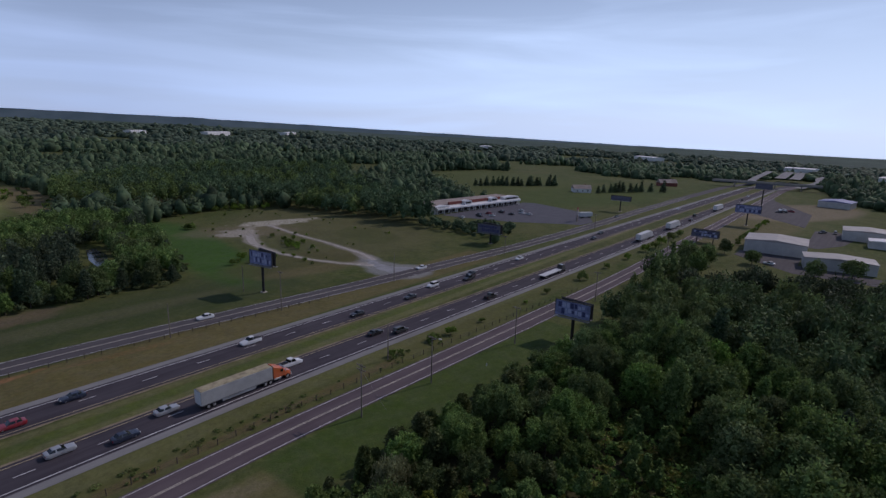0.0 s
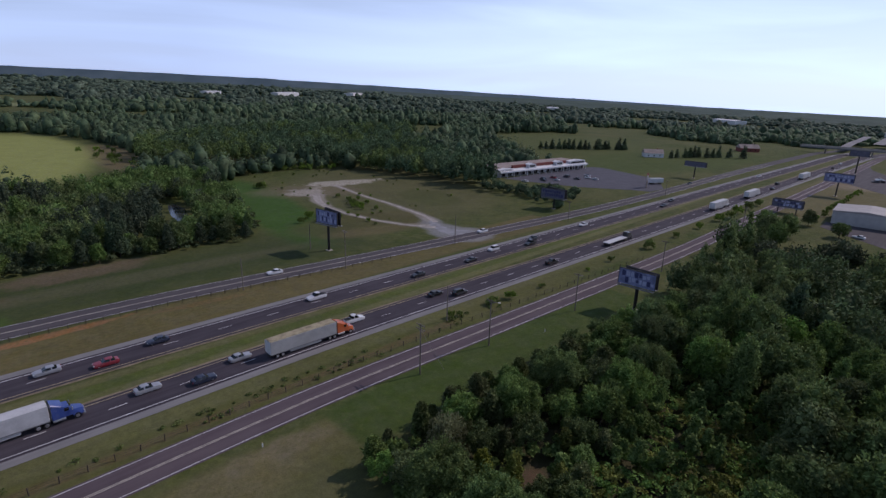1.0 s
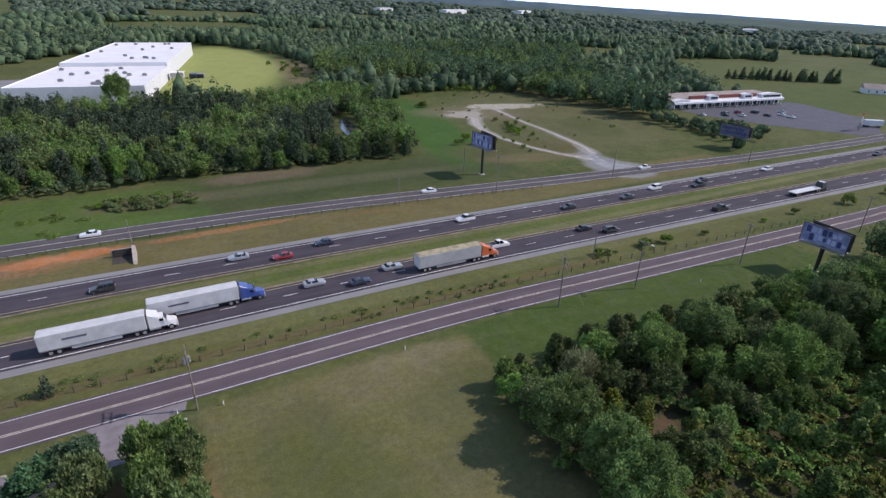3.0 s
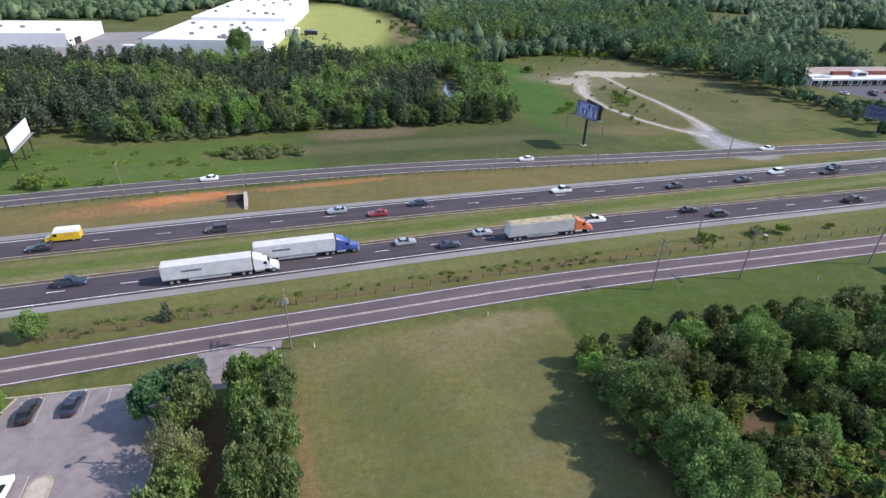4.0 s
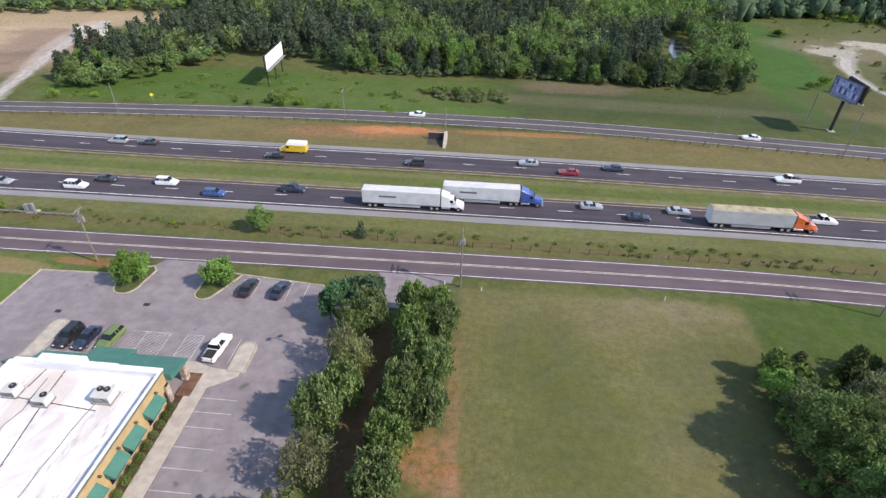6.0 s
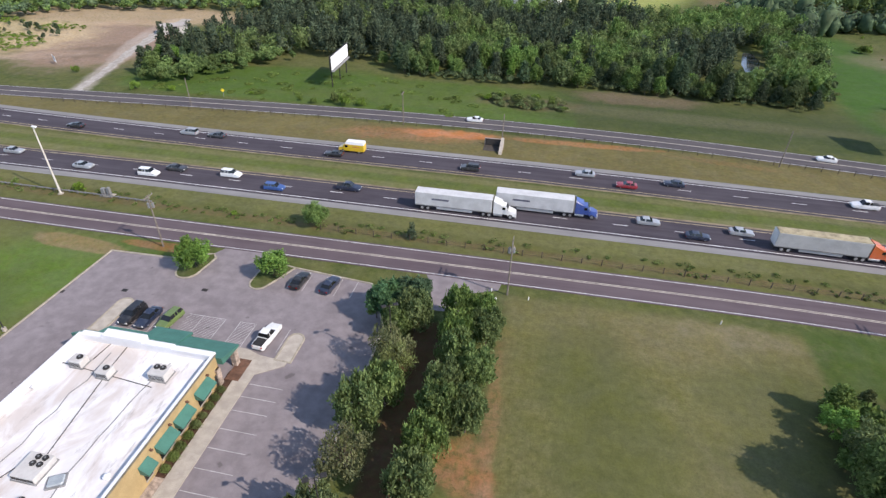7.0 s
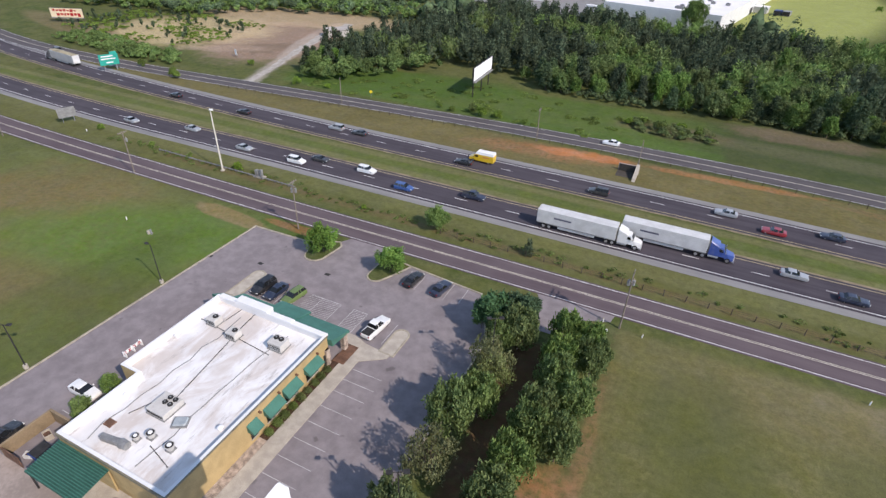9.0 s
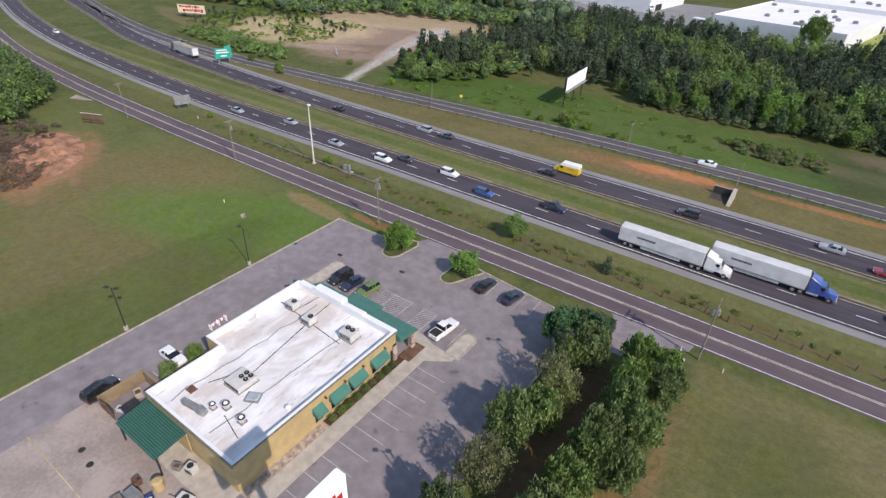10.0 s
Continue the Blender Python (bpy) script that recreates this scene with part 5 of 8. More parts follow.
stand("scrub", "young pines on sandy ground", [p for p in scatter(SANDY, 6.0, rng) if noise.noise(Vector((p[0] * 0.06, p[1] * 0.06, 3.0))) + rng.uniform(-0.3, 0.3) > 0.08], rng, LEAF_PINE, 1.6, 3.8, 1.6, 40, 0.32, 3, True)
stand("scrub", "low green scrub beside the frontage road", scatter([(-268, 150), (-205, 143), (-180, 147), (-200, 158), (-262, 166)], 3.4, rng), rng, LEAF_BRIGHT, 1.2, 3.2, 2.4, 50, 0.34)
stand("scrub", "green scrub beyond bare ground", scatter([(-350, 206), (-300, 214), (-255, 222), (-236, 250), (-150, 280), (-140, 300), (-350, 320)], 7.0, rng), rng, LEAF_BRIGHT, 3, 7, 4.0, 40, 0.62)
stand("scrub", "dull green scrub beyond bare ground", scatter([(-350, 206), (-300, 214), (-255, 222), (-236, 250), (-150, 280), (-140, 300), (-350, 320)], 9.0, rng), rng, LEAF_FAR, 3, 8, 4.0, 40, 0.62)
for k in range(22):
    f = k / 21
    plant("column", 430 + 66 * f + rng.uniform(-2, 2), 300 - 52 * f + rng.uniform(-2, 2), rng.uniform(0.8, 1.1), rng, "evergreens on the field edge")
for x, y in ((470, 193), (477, 191), (485, 187), (490, 185), (494, 183), (499, 181), (502, 175), (508, 172), (514, 169), (520, 162), (528, 153)):
    plant("column", x, y, rng.uniform(0.85, 1.15), rng, "evergreens on the field edge")
for x, y in ((-193.7, 138), (-175, 136.5), (-171, 134), (-161, 161)):
    plant("shrub", x, y, rng.uniform(0.8, 1.2), rng, "bushes on the verge")
# clay bank with brush at the corner of the west field
def clay_bank():
    g = Geo()
    n, m = 44, 34
    for j in range(m):
        for i in range(n):
            u, v = i / (n - 1) * 2 - 1, j / (m - 1) * 2 - 1
            f = max(0.0, 1 - (u * u + v * v) ** 0.75)
            p = Vector((-156 + u * 15 - v * 6, 45 + v * 11, 0))
            g.v.append((p.x, p.y, -0.1 + f * (1.4 + 1.8 * noise.noise(Vector((u * 3.1, v * 2.7, 0))) + 1.1 * noise.noise(Vector((u * 9, v * 8, 2))))))
    g.f = [(j * n + i, j * n + i + 1, (j + 1) * n + i + 1, (j + 1) * n + i) for j in range(m - 1) for i in range(n - 1)]
    single("clay_bank", g, worn("red_clay", (0.36, 0.185, 0.110), 0.95, vary=0.5, scale=0.4, bump=0.25), "eroded red clay bank beside the field", "bank", kind="structure", smooth=True)


clay_bank()
stand("brush", "tangled brown half-bare brush on a clay bank", scatter([(-139, 30), (-136, 35), (-149, 43), (-163, 47), (-176, 44), (-172, 24), (-150, 20)], 1.5, rng), rng, LEAF_DEAD, 0.2, 1.3, 1.7, 80, 0.15, 3, False, False)
stand("brush", "brown tangled brush behind a clay bank", scatter([(-152, 38), (-160, 50), (-172, 56), (-186, 50), (-186, 34), (-164, 30)], 2.8, rng), rng, LEAF_DEAD, 0.4, 1.8, 2.0, 80, 0.16, 3, False, False)
stand("brush", "green brush on a clay bank", scatter([(-141, 28), (-146, 33), (-158, 36), (-172, 36), (-168, 18), (-148, 16)], 3.4, rng), rng, LEAF_BROAD, 0.8, 2.8, 2.0, 110, 0.22, 3)

# woods out to the skyline
FIELDS = [((58, 500), (66, 185)), ((150, 400), (45, 60)),  ((430, 40), (150, 75)), ((300, 170), (75, 75)), ((170, 215), (70, 105)),
          ((-10, 470), (95, 150)), ((60, 950), (120, 120)), ((-150, 450), (80, 85)), ((-110, 385), (100, 62)), ((900, 560), (140, 60)), ((620, 780), (160, 40)), ((1200, 420), (130, 60)), ((820, 90), (190, 45)), ((-200, 215), (90, 85)), ((620, 90), (170, 60)), ((366, 750), (45, 34)), ((150, 1130), (60, 60))]


FAR_SHEDS = [(655, 1610, 20, 50, 30, 7), (900, 1630, 25, 110, 30, 6), (1330, 1860, 30, 90, 40, 7), (1722, 1166, 40, 60, 40, 6), (1733, 557, 60, 90, 40, 7), (120, 2300, 0, 110, 40, 8), (1480, 130, 80, 60, 40, 9), (1000, -40, 70, 60, 30, 8)]
EAST_FIELD = [(355, 128), (338, 215), (395, 325), (500, 430), (610, 420), (690, 300), (640, 128)]


def open_ground(x, y):
    if inside(EAST_FIELD, x, y) or any(math.hypot(x * 1.0 - q[0] * k, y - q[1] * k) < 45 + q[3] * 0.3 for q in FAR_SHEDS for k in (1.0, 0.95)):
        return True
    if any(((x - c[0]) / r[0]) ** 2 + ((y - c[1]) / r[1]) ** 2 < 1 for c, r in FIELDS):
        return True
    if -720 < x < 1000 and FRONT(x) - 14 < y < FARFRONT(x) + 12:
        return True
    return inside(WOOD_FAR, x, y) or inside(WOOD_NEAR, x, y) or inside(BELT, x, y) or (-330 < x < 215 and y < 185) or (200 < x < 460 and y < 68) or math.hypot(x, y) < 250 or (-420 < x < -150 and y < 330)


def far_wood():
    rng = random.Random(11)
    npr = np.random.RandomState(3)
    iv, iface = ICO1
    iv0, if0 = iv, np.array(iface)
    V, F, Q, o, near = [], [], [], 0, []
    r = 260.0
    while r < 2990:
        s = max(9.0, r * 0.0125)
        lo, hi = (-75, 100) if r < 700 else (-38, 100) if r < 1100 else (-8, 100)
        steps = int(radians(hi - lo) * r / s)
        for i in range(steps):
            a = radians(lo + (hi - lo) * (i + rng.random()) / steps)
            q = r + rng.uniform(-0.6, 0.6) * s if not 1060 < r < 1140 else r
            x, y = q * math.sin(a), q * math.cos(a)
            clear = noise.noise(Vector((x * 0.0035, y * 0.0055, 3.0)))
            if open_ground(x, y) or (q > 560 and clear > 0.10):
                continue
            h = rng.uniform(7, 15) * (1 + 0.55 * noise.noise(Vector((x * 0.008, y * 0.008, 0)))) * rng.choice((0.75, 1.0, 1.25)) * (1 + q / 9000)
            w = s * rng.uniform(0.34, 0.86)
            c = np.array([x, y, land(x, y) + h * 0.35])
            V.append(iv0 * npr.uniform(0.45, 1.15, (len(iv0), 1)) * np.array([w, w * npr.uniform(0.7, 1.2), h * 0.58]) * (0.85 if q < 480 else 1.0) + c)
            if q < 1100:
                near.append(o)
            if q < 800:
                m = 46 if q < 480 else 26
                d = npr.normal(size=(m, 3))
                d[:, 2] = np.abs(d[:, 2])
                d /= np.linalg.norm(d, axis=1, keepdims=True)
                p = c + d * np.array([w, w, h * 0.65]) * npr.uniform(0.72, 0.98, (m, 1))
                t = np.cross(d, npr.normal(size=(m, 3)))
                t /= np.linalg.norm(t, axis=1, keepdims=True)
                b = np.cross(d, t)
                sz = (0.75 if q < 480 else 1.0) * npr.uniform(0.5, 1.3, (m, 1))
                Q.append(np.stack([p - t * sz, p - b * sz * 0.7, p + t * sz, p + b * sz * 0.7], 1).reshape(-1, 3))
            F.append(if0 + o)
            o += len(iv0)
        r += s * 0.8
    n = len(near)
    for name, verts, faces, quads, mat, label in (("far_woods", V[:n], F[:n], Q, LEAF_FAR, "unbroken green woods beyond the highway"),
                                                  ("distant_woods", V[n:], [f - n * len(iv0) for f in F[n:]], [], LEAF_HAZED, "blue-green woods reaching to the hazy skyline")):
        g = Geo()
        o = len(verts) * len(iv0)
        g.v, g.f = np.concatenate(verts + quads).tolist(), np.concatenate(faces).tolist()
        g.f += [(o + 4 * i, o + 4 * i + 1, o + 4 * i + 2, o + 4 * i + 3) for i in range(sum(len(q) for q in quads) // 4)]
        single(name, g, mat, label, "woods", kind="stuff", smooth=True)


far_wood()


# weeds along the ditch and the fence line
VERGE = [(-140, 84), (-60, 83.6), (40, 83.8), (110, 82.5), (110, 86.0), (40, 87.6), (-60, 87.4), (-140, 88)]
stand("weeds", "dark green weeds along a roadside ditch", [p for p in scatter(VERGE, 1.7, rng) if noise.noise(Vector((p[0] * 0.08, p[1] * 0.3, 4.0))) + rng.uniform(-0.5, 0.5) > 0.12], rng, LEAF_SHRUB, 0.12, 0.6, 1.1, 44, 0.13, 2, False, False)

# ---- restaurant and its car park ----
def flat(name, poly, z, material, label, category):
    """A paved slab with its top at z."""
    return single(name, Geo().prism(poly, -0.10, z), material, label, category, kind="structure")


CAR_PARK = flat("car_park", [(-74.2, -60), (-19.8, -60), (-19.8, 59), (-24.9, 69.3), (-39, 70.6), (-43.5, 71.2), (-45.5, 74.6), (-54, 74.6), (-56, 71), (-62, 68.6), (-74.2, 68.2)], 0.03, M_LOT, "grey weathered asphalt car park with painted bays", "car park")
flat("concrete_pad", [(-65, -30), (-36, -30), (-36, 13.6), (-65, 13.6)], 0.05, M_PAD, "stained pale concrete service yard", "pavement")
flat("driveway", [(-14.0, 65), (-9.0, 65), (-8.0, 70.6), (-3.6, 72.4), (-3.2, 74.4), (-16.6, 74.4), (-14.8, 71.0)], 0.03, M_LOT, "short pale gravelly driveway off the road", "driveway")
flat("side_path", [(-36.9, 16), (-34.6, 16), (-34.6, 46), (-31.2, 48.4), (-31.2, 49.2), (-35.5, 49.6), (-38, 50.4), (-60, 50.4), (-60, 48.6), (-38.2, 48.6), (-36.9, 46)], 0.14, M_CONCRETE, "pale concrete footpath round the restaurant", "pavement")
flat("planting_bed", [(-38.2, 29.4), (-36.95, 29.4), (-36.95, 46), (-38.2, 46)], 0.10, M_MULCH, "dark mulched planting bed along a wall", "planting bed")
flat("entrance_paving", [(-38.0, 44.4), (-36.1, 44.4), (-36.1, 48.4), (-38.0, 48.4)], 0.16, M_RUST, "reddish-brown paving under the canopy", "pavement")
flat("gravel_bed", [(-38.2, 16.8), (-36.95, 16.8), (-36.95, 29.4), (-38.2, 29.4)], 0.11, M_STONE, "pale stone bed beside a tan wall", "planting bed")


flat("field_drive", [(-199, 72.8), (-189, 73.5), (-192, 71.4), (-197, 69.8)], 0.035, M_PAD, "short pale concrete drive into the field", "driveway")


def kerb(points, closed=False, w=0.32, h=0.16):
    """A low concrete kerb along a line, mitred at its corners."""
    n = len(points)
    rings = []
    for i in range(n):
        a, p, b = Vector(points[i - 1]), Vector(points[i]), Vector(points[(i + 1) % n])
        if not closed and i == 0:
            a = p - (b - p)
        if not closed and i == n - 1:
            b = p + (p - a)
        u, v = (p - a).normalized(), (b - p).normalized()
        m = Vector((-u.y - v.y, u.x + v.x))
        m = m.normalized() * (w / 2) / max(0.6, (m.normalized()).dot(Vector((-u.y, u.x))))
        rings.append([(p.x - m.x, p.y - m.y, 0), (p.x + m.x, p.y + m.y, 0), (p.x + m.x * 0.8, p.y + m.y * 0.8, h), (p.x - m.x * 0.8, p.y - m.y * 0.8, h)])
    g = Geo().loft(rings + rings[:1] if closed else rings, not closed)
    return single("kerb", g, M_KERB, "low pale concrete kerb round the asphalt", "kerb", kind="structure")


def arc(cx, cy, r, a0, a1, n=8):
    return [(cx + r * math.cos(radians(a0 + (a1 - a0) * i / n)), cy + r * math.sin(radians(a0 + (a1 - a0) * i / n))) for i in range(n + 1)]


kerb([(-74.2, -60), (-74.2, 68.2), (-62, 68.6), (-60.5, 69.4)])
kerb([(-39.5, 70.7), (-24.9, 69.3), (-19.8, 59), (-19.8, -60)])
for poly in ([(-60.5, 69.4)] + arc(-57.2, 65.6, 2.0, 190, 350) + [(-54.6, 70.2), (-55.6, 71.4)], [(-45.2, 71.6)] + arc(-43.6, 65.2, 1.6, 180, 340) + [(-40.6, 67.8), (-39.5, 70.7)],
             arc(-31.9, 53.8, 1.2, 180, 0) + [(-30.7, 49.2), (-33.1, 49.2)], arc(-62.0, 55.6, 1.2, 180, 0) + [(-60.8, 49.0), (-63.2, 49.0)]):
    kerb(poly, True)
for poly, mat, name, label in (([(-60.3, 69.2)] + arc(-57.2, 65.6, 1.85, 190, 350) + [(-54.8, 70.1), (-55.6, 71.2)], M_GROUND, "island", "kerbed grass island in the car park"),
                               ([(-45.0, 71.3)] + arc(-43.6, 65.2, 1.45, 180, 340) + [(-40.8, 67.8), (-39.7, 70.5)], M_GROUND, "island", "kerbed grass island in the car park"),
                               (arc(-31.9, 53.8, 1.05, 180, 0) + [(-30.85, 49.3), (-32.95, 49.3)], M_CONCRETE, "island", "kerbed concrete island in the car park"),
                               (arc(-62.0, 55.6, 1.05, 180, 0) + [(-60.95, 49.1), (-63.05, 49.1)], M_CONCRETE, "island", "kerbed concrete island in the car park")):
    flat(name, poly, 0.12, mat, label, "island")


def bay_lines():
    """Painted bays as parts of the car park."""
    def line(x0, y0, x1, y1, w=0.09):
        a, b = Vector((x0, y0, 0.036)), Vector((x1, y1, 0.036))
        d = (b - a).normalized()
        s = Vector((-d.y, d.x, 0)) * w / 2
        part("bay_line", Geo().add([a - s, b - s, b + s, a + s], [(0, 1, 2, 3)]), M_BAY, CAR_PARK)
    for y in (44.4, 42.2, 39.9, 37.0, 34.2, 31.4, 28.5, 25.8, 23.0, 20.2):
        line(-34.5, y, -29.6, y)
    for x in (-38.6, -35.8, -33.0, -30.2, -27.4):
        line(x, 69.6, x, 64.8)
    for x in (-60, -57.2, -54.4, -51.6, -48.0, -44.3, -41.8, -39.2, -36.6, -33.6):
        line(x, 50.6, x, 55.6)
    for x0, x1 in ((-50.5, -44.4), (-41.8, -39.2)):
        line(x0, 55.6, x1, 55.6)
        x = x0 + 0.6
        while x < x1 + 3.0:
            a, b = min(x, x1), max(x0, x - 3.0)
            line(a, 50.7 + (a - (x - 3.0)) * 1.6, b, 50.7 + (b - (x - 3.0)) * 1.6, 0.07)
            x += 0.62
    for y in (21, 24, 27, 30, 33, 36):
        line(-63.5, y, -59.2, y)
    line(-65.0, 5.9, -50.0, 5.9, 0.14)


bay_lines()
for o in [ob for ob in CAR_PARK.children if ob.name.startswith("bay_line")][-1:]:
    o.data.materials[0] = M_YELLOW_LINE
    o.location.z = 0.03
    tagged(o, "faded yellow line")


ROOF_Z = 4.1


def roof_xy(x, y):
    """A place on the sunken roof deck below a point at parapet height."""
    k = (EYE[2] - ROOF_Z) / (EYE[2] - 5.0)
    return x * k, y * k


def build_restaurant():
    ob = thing("restaurant", "single-storey tan restaurant with a flat white roof and green awnings", "building")
    foot = [(-58.4, 27.2), (-55.4, 27.2), (-55.4, 16.8), (-38.2, 16.8), (-38.2, 44.0), (-58.4, 44.0)]
    inner = [(-58.0, 27.6), (-55.0, 27.6), (-55.0, 17.2), (-38.6, 17.2), (-38.6, 43.6), (-58.0, 43.6)]
    g = Geo()
    n = len(foot)
    for i in range(n):
        j = (i + 1) % n
        a, b, c, d = foot[i], foot[j], inner[j], inner[i]
        g.add([(*a, 0), (*b, 0), (*b, 5.0), (*a, 5.0), (*d, 0), (*c, 0), (*c, 3.7), (*d, 3.7)], [(0, 1, 2, 3), (5, 4, 7, 6)])
    part("wall", g, M_TAN, ob, "tan stucco wall")
    part("roof", Geo().prism(inner, 3.7, ROOF_Z), M_ROOF, ob, "stained white membrane roof")
    for i in range(n):
        g = Geo()
        j = (i + 1) % n
        a, b, c, d = foot[i], foot[j], inner[j], inner[i]
        g.add([(*a, 5.0), (*b, 5.0), (*b, 5.12), (*a, 5.12), (*d, ROOF_Z - 0.1), (*c, ROOF_Z - 0.1), (*c, 5.12), (*d, 5.12)], [(0, 1, 2, 3), (5, 4, 7, 6), (3, 2, 6, 7)])
        part("parapet", g, M_PARAPET, ob, "white parapet")
    g = Geo()
    g.box(-38.18, 16.75, 4.92, -38.06, 44.05, 5.14).box(-55.4, 16.62, 4.7, -38.1, 16.78, 5.14)
    part("fascia", g, worn("brown_grey_fascia", (0.19, 0.17, 0.12), 0.5, vary=0.3), ob, "brownish metal edge trim")
    # raised front parapet in steps
    g = Geo()
    for x0, x1, h in ((-57.8, -54.4, 5.3), (-54.4, -48.4, 5.75), (-48.4, -44.0, 5.5), (-44.0, -38.2, 5.3)):
        g.box(x0, 43.5, 5.0, x1, 44.35 if h < 5.7 else 44.9, h, 0.05)
    part("front_parapet", g, M_PARAPET, ob, "stepped white front parapet")
    # green front canopy
    g = Geo()
    for x0, x1, y1 in ((-60.0, -57.2, 46.2), (-57.2, -50.6, 47.6), (-50.6, -45.0, 49.0), (-45.0, -37.4, 48.2)):
        g.loft([[(x0, 44.05, 3.4), (x0, 44.05, 4.5), (x0, y1, 3.2), (x0, y1, 2.9)], [(x1, 44.05, 3.4), (x1, 44.05, 4.5), (x1, y1, 3.2), (x1, y1, 2.9)]])
    part("canopy", g, M_TEAL, ob, "green sloping canopy roof")
    for x, y in ((-38.3, 43.6), (-38.0, 47.4), (-45.0, 48.2), (-50.6, 48.2), (-57.0, 46.8)):
        rg = random.Random(int(x * 10))
        col = part("column", Geo().box(x - 0.36, y - 0.36, 0, x + 0.36, y + 0.36, 3.0), M_STONE, ob, "field-stone column")
        for k in range(6):
            e = rg.uniform(-0.05, 0.05)
            part("stone", Geo().box(x - 0.42 + e, y - 0.42 - e, k * 0.5, x + 0.42 + e, y + 0.42 - e, k * 0.5 + 0.5, 0.06), M_STONE, col)
    for y0, y1 in ((38.6, 41.7), (34.3, 37.2), (30.8, 33.8), (28.0, 29.7)):
        g = Geo().loft([[(-38.18, y0, 2.5), (-38.18, y0, 3.6), (-37.1, y0, 2.7), (-37.1, y0, 2.5)], [(-38.18, y1, 2.5), (-38.18, y1, 3.6), (-37.1, y1, 2.7), (-37.1, y1, 2.5)]])
        part("awning", g, M_TEAL, ob, "green fabric awning")
        win = part("window", Geo().box(-38.19, y0 + 0.3, 0.9, -38.12, y1 - 0.3, 2.2), M_GLASS, ob, "dark window pane")
        g = Geo().box(-38.18, y0 + 0.2, 0.78, -38.02, y1 - 0.2, 0.88)
        part("window_sill", g, M_CONCRETE, win)
        lamp = Geo().box(-38.18, (y0 + y1) / 2 + 1.2, 3.9, -37.75, (y0 + y1) / 2 + 1.45, 4.1, 0.03)
        part("wall_lamp", lamp, M_RUST, ob, "small brown wall lamp")
    part("door", Geo().box(-38.19, 42.8, 0.05, -38.13, 43.4, 2.2), M_DARKMETAL, ob, "dark side door")
    part("front_window", Geo().box(-56.5, 44.0, 0.8, -40.5, 44.06, 2.6), M_GLASS, ob, "dark glazed front")
    # seams and pipes on the roof
    for a, b in (((-56.2, 38.6), (-42.8, 37.4)), ((-49.4, 37.6), (-47.6, 26.5)), ((-52.6, 43.2), (-52.9, 40.0)), ((-50.2, 43.2), (-49.8, 39.4)), ((-49.6, 24.6), (-50.6, 22.4)), ((-44.6, 20.4), (-40.8, 19.4))):
        p, q = Vector((*roof_xy(*a), ROOF_Z + 0.08)), Vector((*roof_xy(*b), ROOF_Z + 0.08))
        pipe = part("roof_pipe", Geo().tube(p, q, 0.045, 0.045, 6), M_DARKMETAL, ob, "dark pipe across the roof")
        n = max(2, int((q - p).length / 1.1))
        for k in range(n + 1):
            m = p.lerp(q, k / n)
            part("pipe_block", Geo().box(m.x - 0.08, m.y - 0.08, ROOF_Z, m.x + 0.08, m.y + 0.08, ROOF_Z + 0.06), M_GREYMETAL, pipe)
    for x in (-52.8, -44.6):
        rg = random.Random(int(x))
        g = Geo()
        pts = [(x + rg.uniform(-0.35, 0.35) + 0.06 * k, 18.2 + 2.4 * k, ROOF_Z + 0.01) for k in range(11)]
        for p, q in zip(pts[:-1], pts[1:]):
            g.tube(p, q, 0.07, 0.07, 5)
        part("seam", g, M_GREYMETAL, ob, "dirty membrane seam")
    return ob


build_restaurant()


def hvac(x, y, w, d, h, fans, turn=0.0, label="grey rooftop air-conditioning unit with round fans"):
    ob = thing("rooftop_unit", label, "air conditioner", Matrix.Translation((*roof_xy(x, y), ROOF_Z)) @ Matrix.Rotation(radians(turn), 4, "Z"), group="rooftop units")
    part("base", Geo().box(-w / 2 - 0.1, -d / 2 - 0.1, 0, w / 2 + 0.1, d / 2 + 0.1, 0.15), M_GREYMETAL, ob)
    part("housing", Geo().box(-w / 2, -d / 2, 0.15, w / 2, d / 2, h, 0.05), M_METALWALL, ob, "pale grey sheet-metal housing")
    g = Geo()
    for k in range(5):
        g.box(-w / 2 + 0.1, -d / 2 - 0.02, 0.3 + k * (h - 0.5) / 5, w / 2 - 0.1, -d / 2 + 0.02, 0.36 + k * (h - 0.5) / 5)
    part("louvre", g, M_DARKMETAL, ob, "dark louvre slats")
    for fx, fy, fr in fans:
        f = part("fan", Geo().tube((fx, fy, h), (fx, fy, h + 0.14), fr, fr * 0.92, 14), M_DARKMETAL, ob, "dark round fan guard")
        part("hub", Geo().tube((fx, fy, h + 0.14), (fx, fy, h + 0.2), fr * 0.3, fr * 0.3, 8), M_GREYMETAL, f)


hvac(-53.9, 38.9, 1.7, 1.5, 1.15, [(0.2, 0.2, 0.42)])
hvac(-49.4, 38.0, 1.7, 1.5, 1.15, [(0.2, 0.2, 0.42)])
hvac(-42.6, 39.3, 2.3, 1.9, 1.3, [(-0.5, 0.3, 0.4), (0.35, 0.3, 0.4)])
hvac(-47.4, 24.9, 2.9, 3.0, 0.9, [(-0.1, 0.2, 0.34), (0.75, 0.2, 0.34), (-0.1, 1.0, 0.34), (0.75, 1.0, 0.34)])
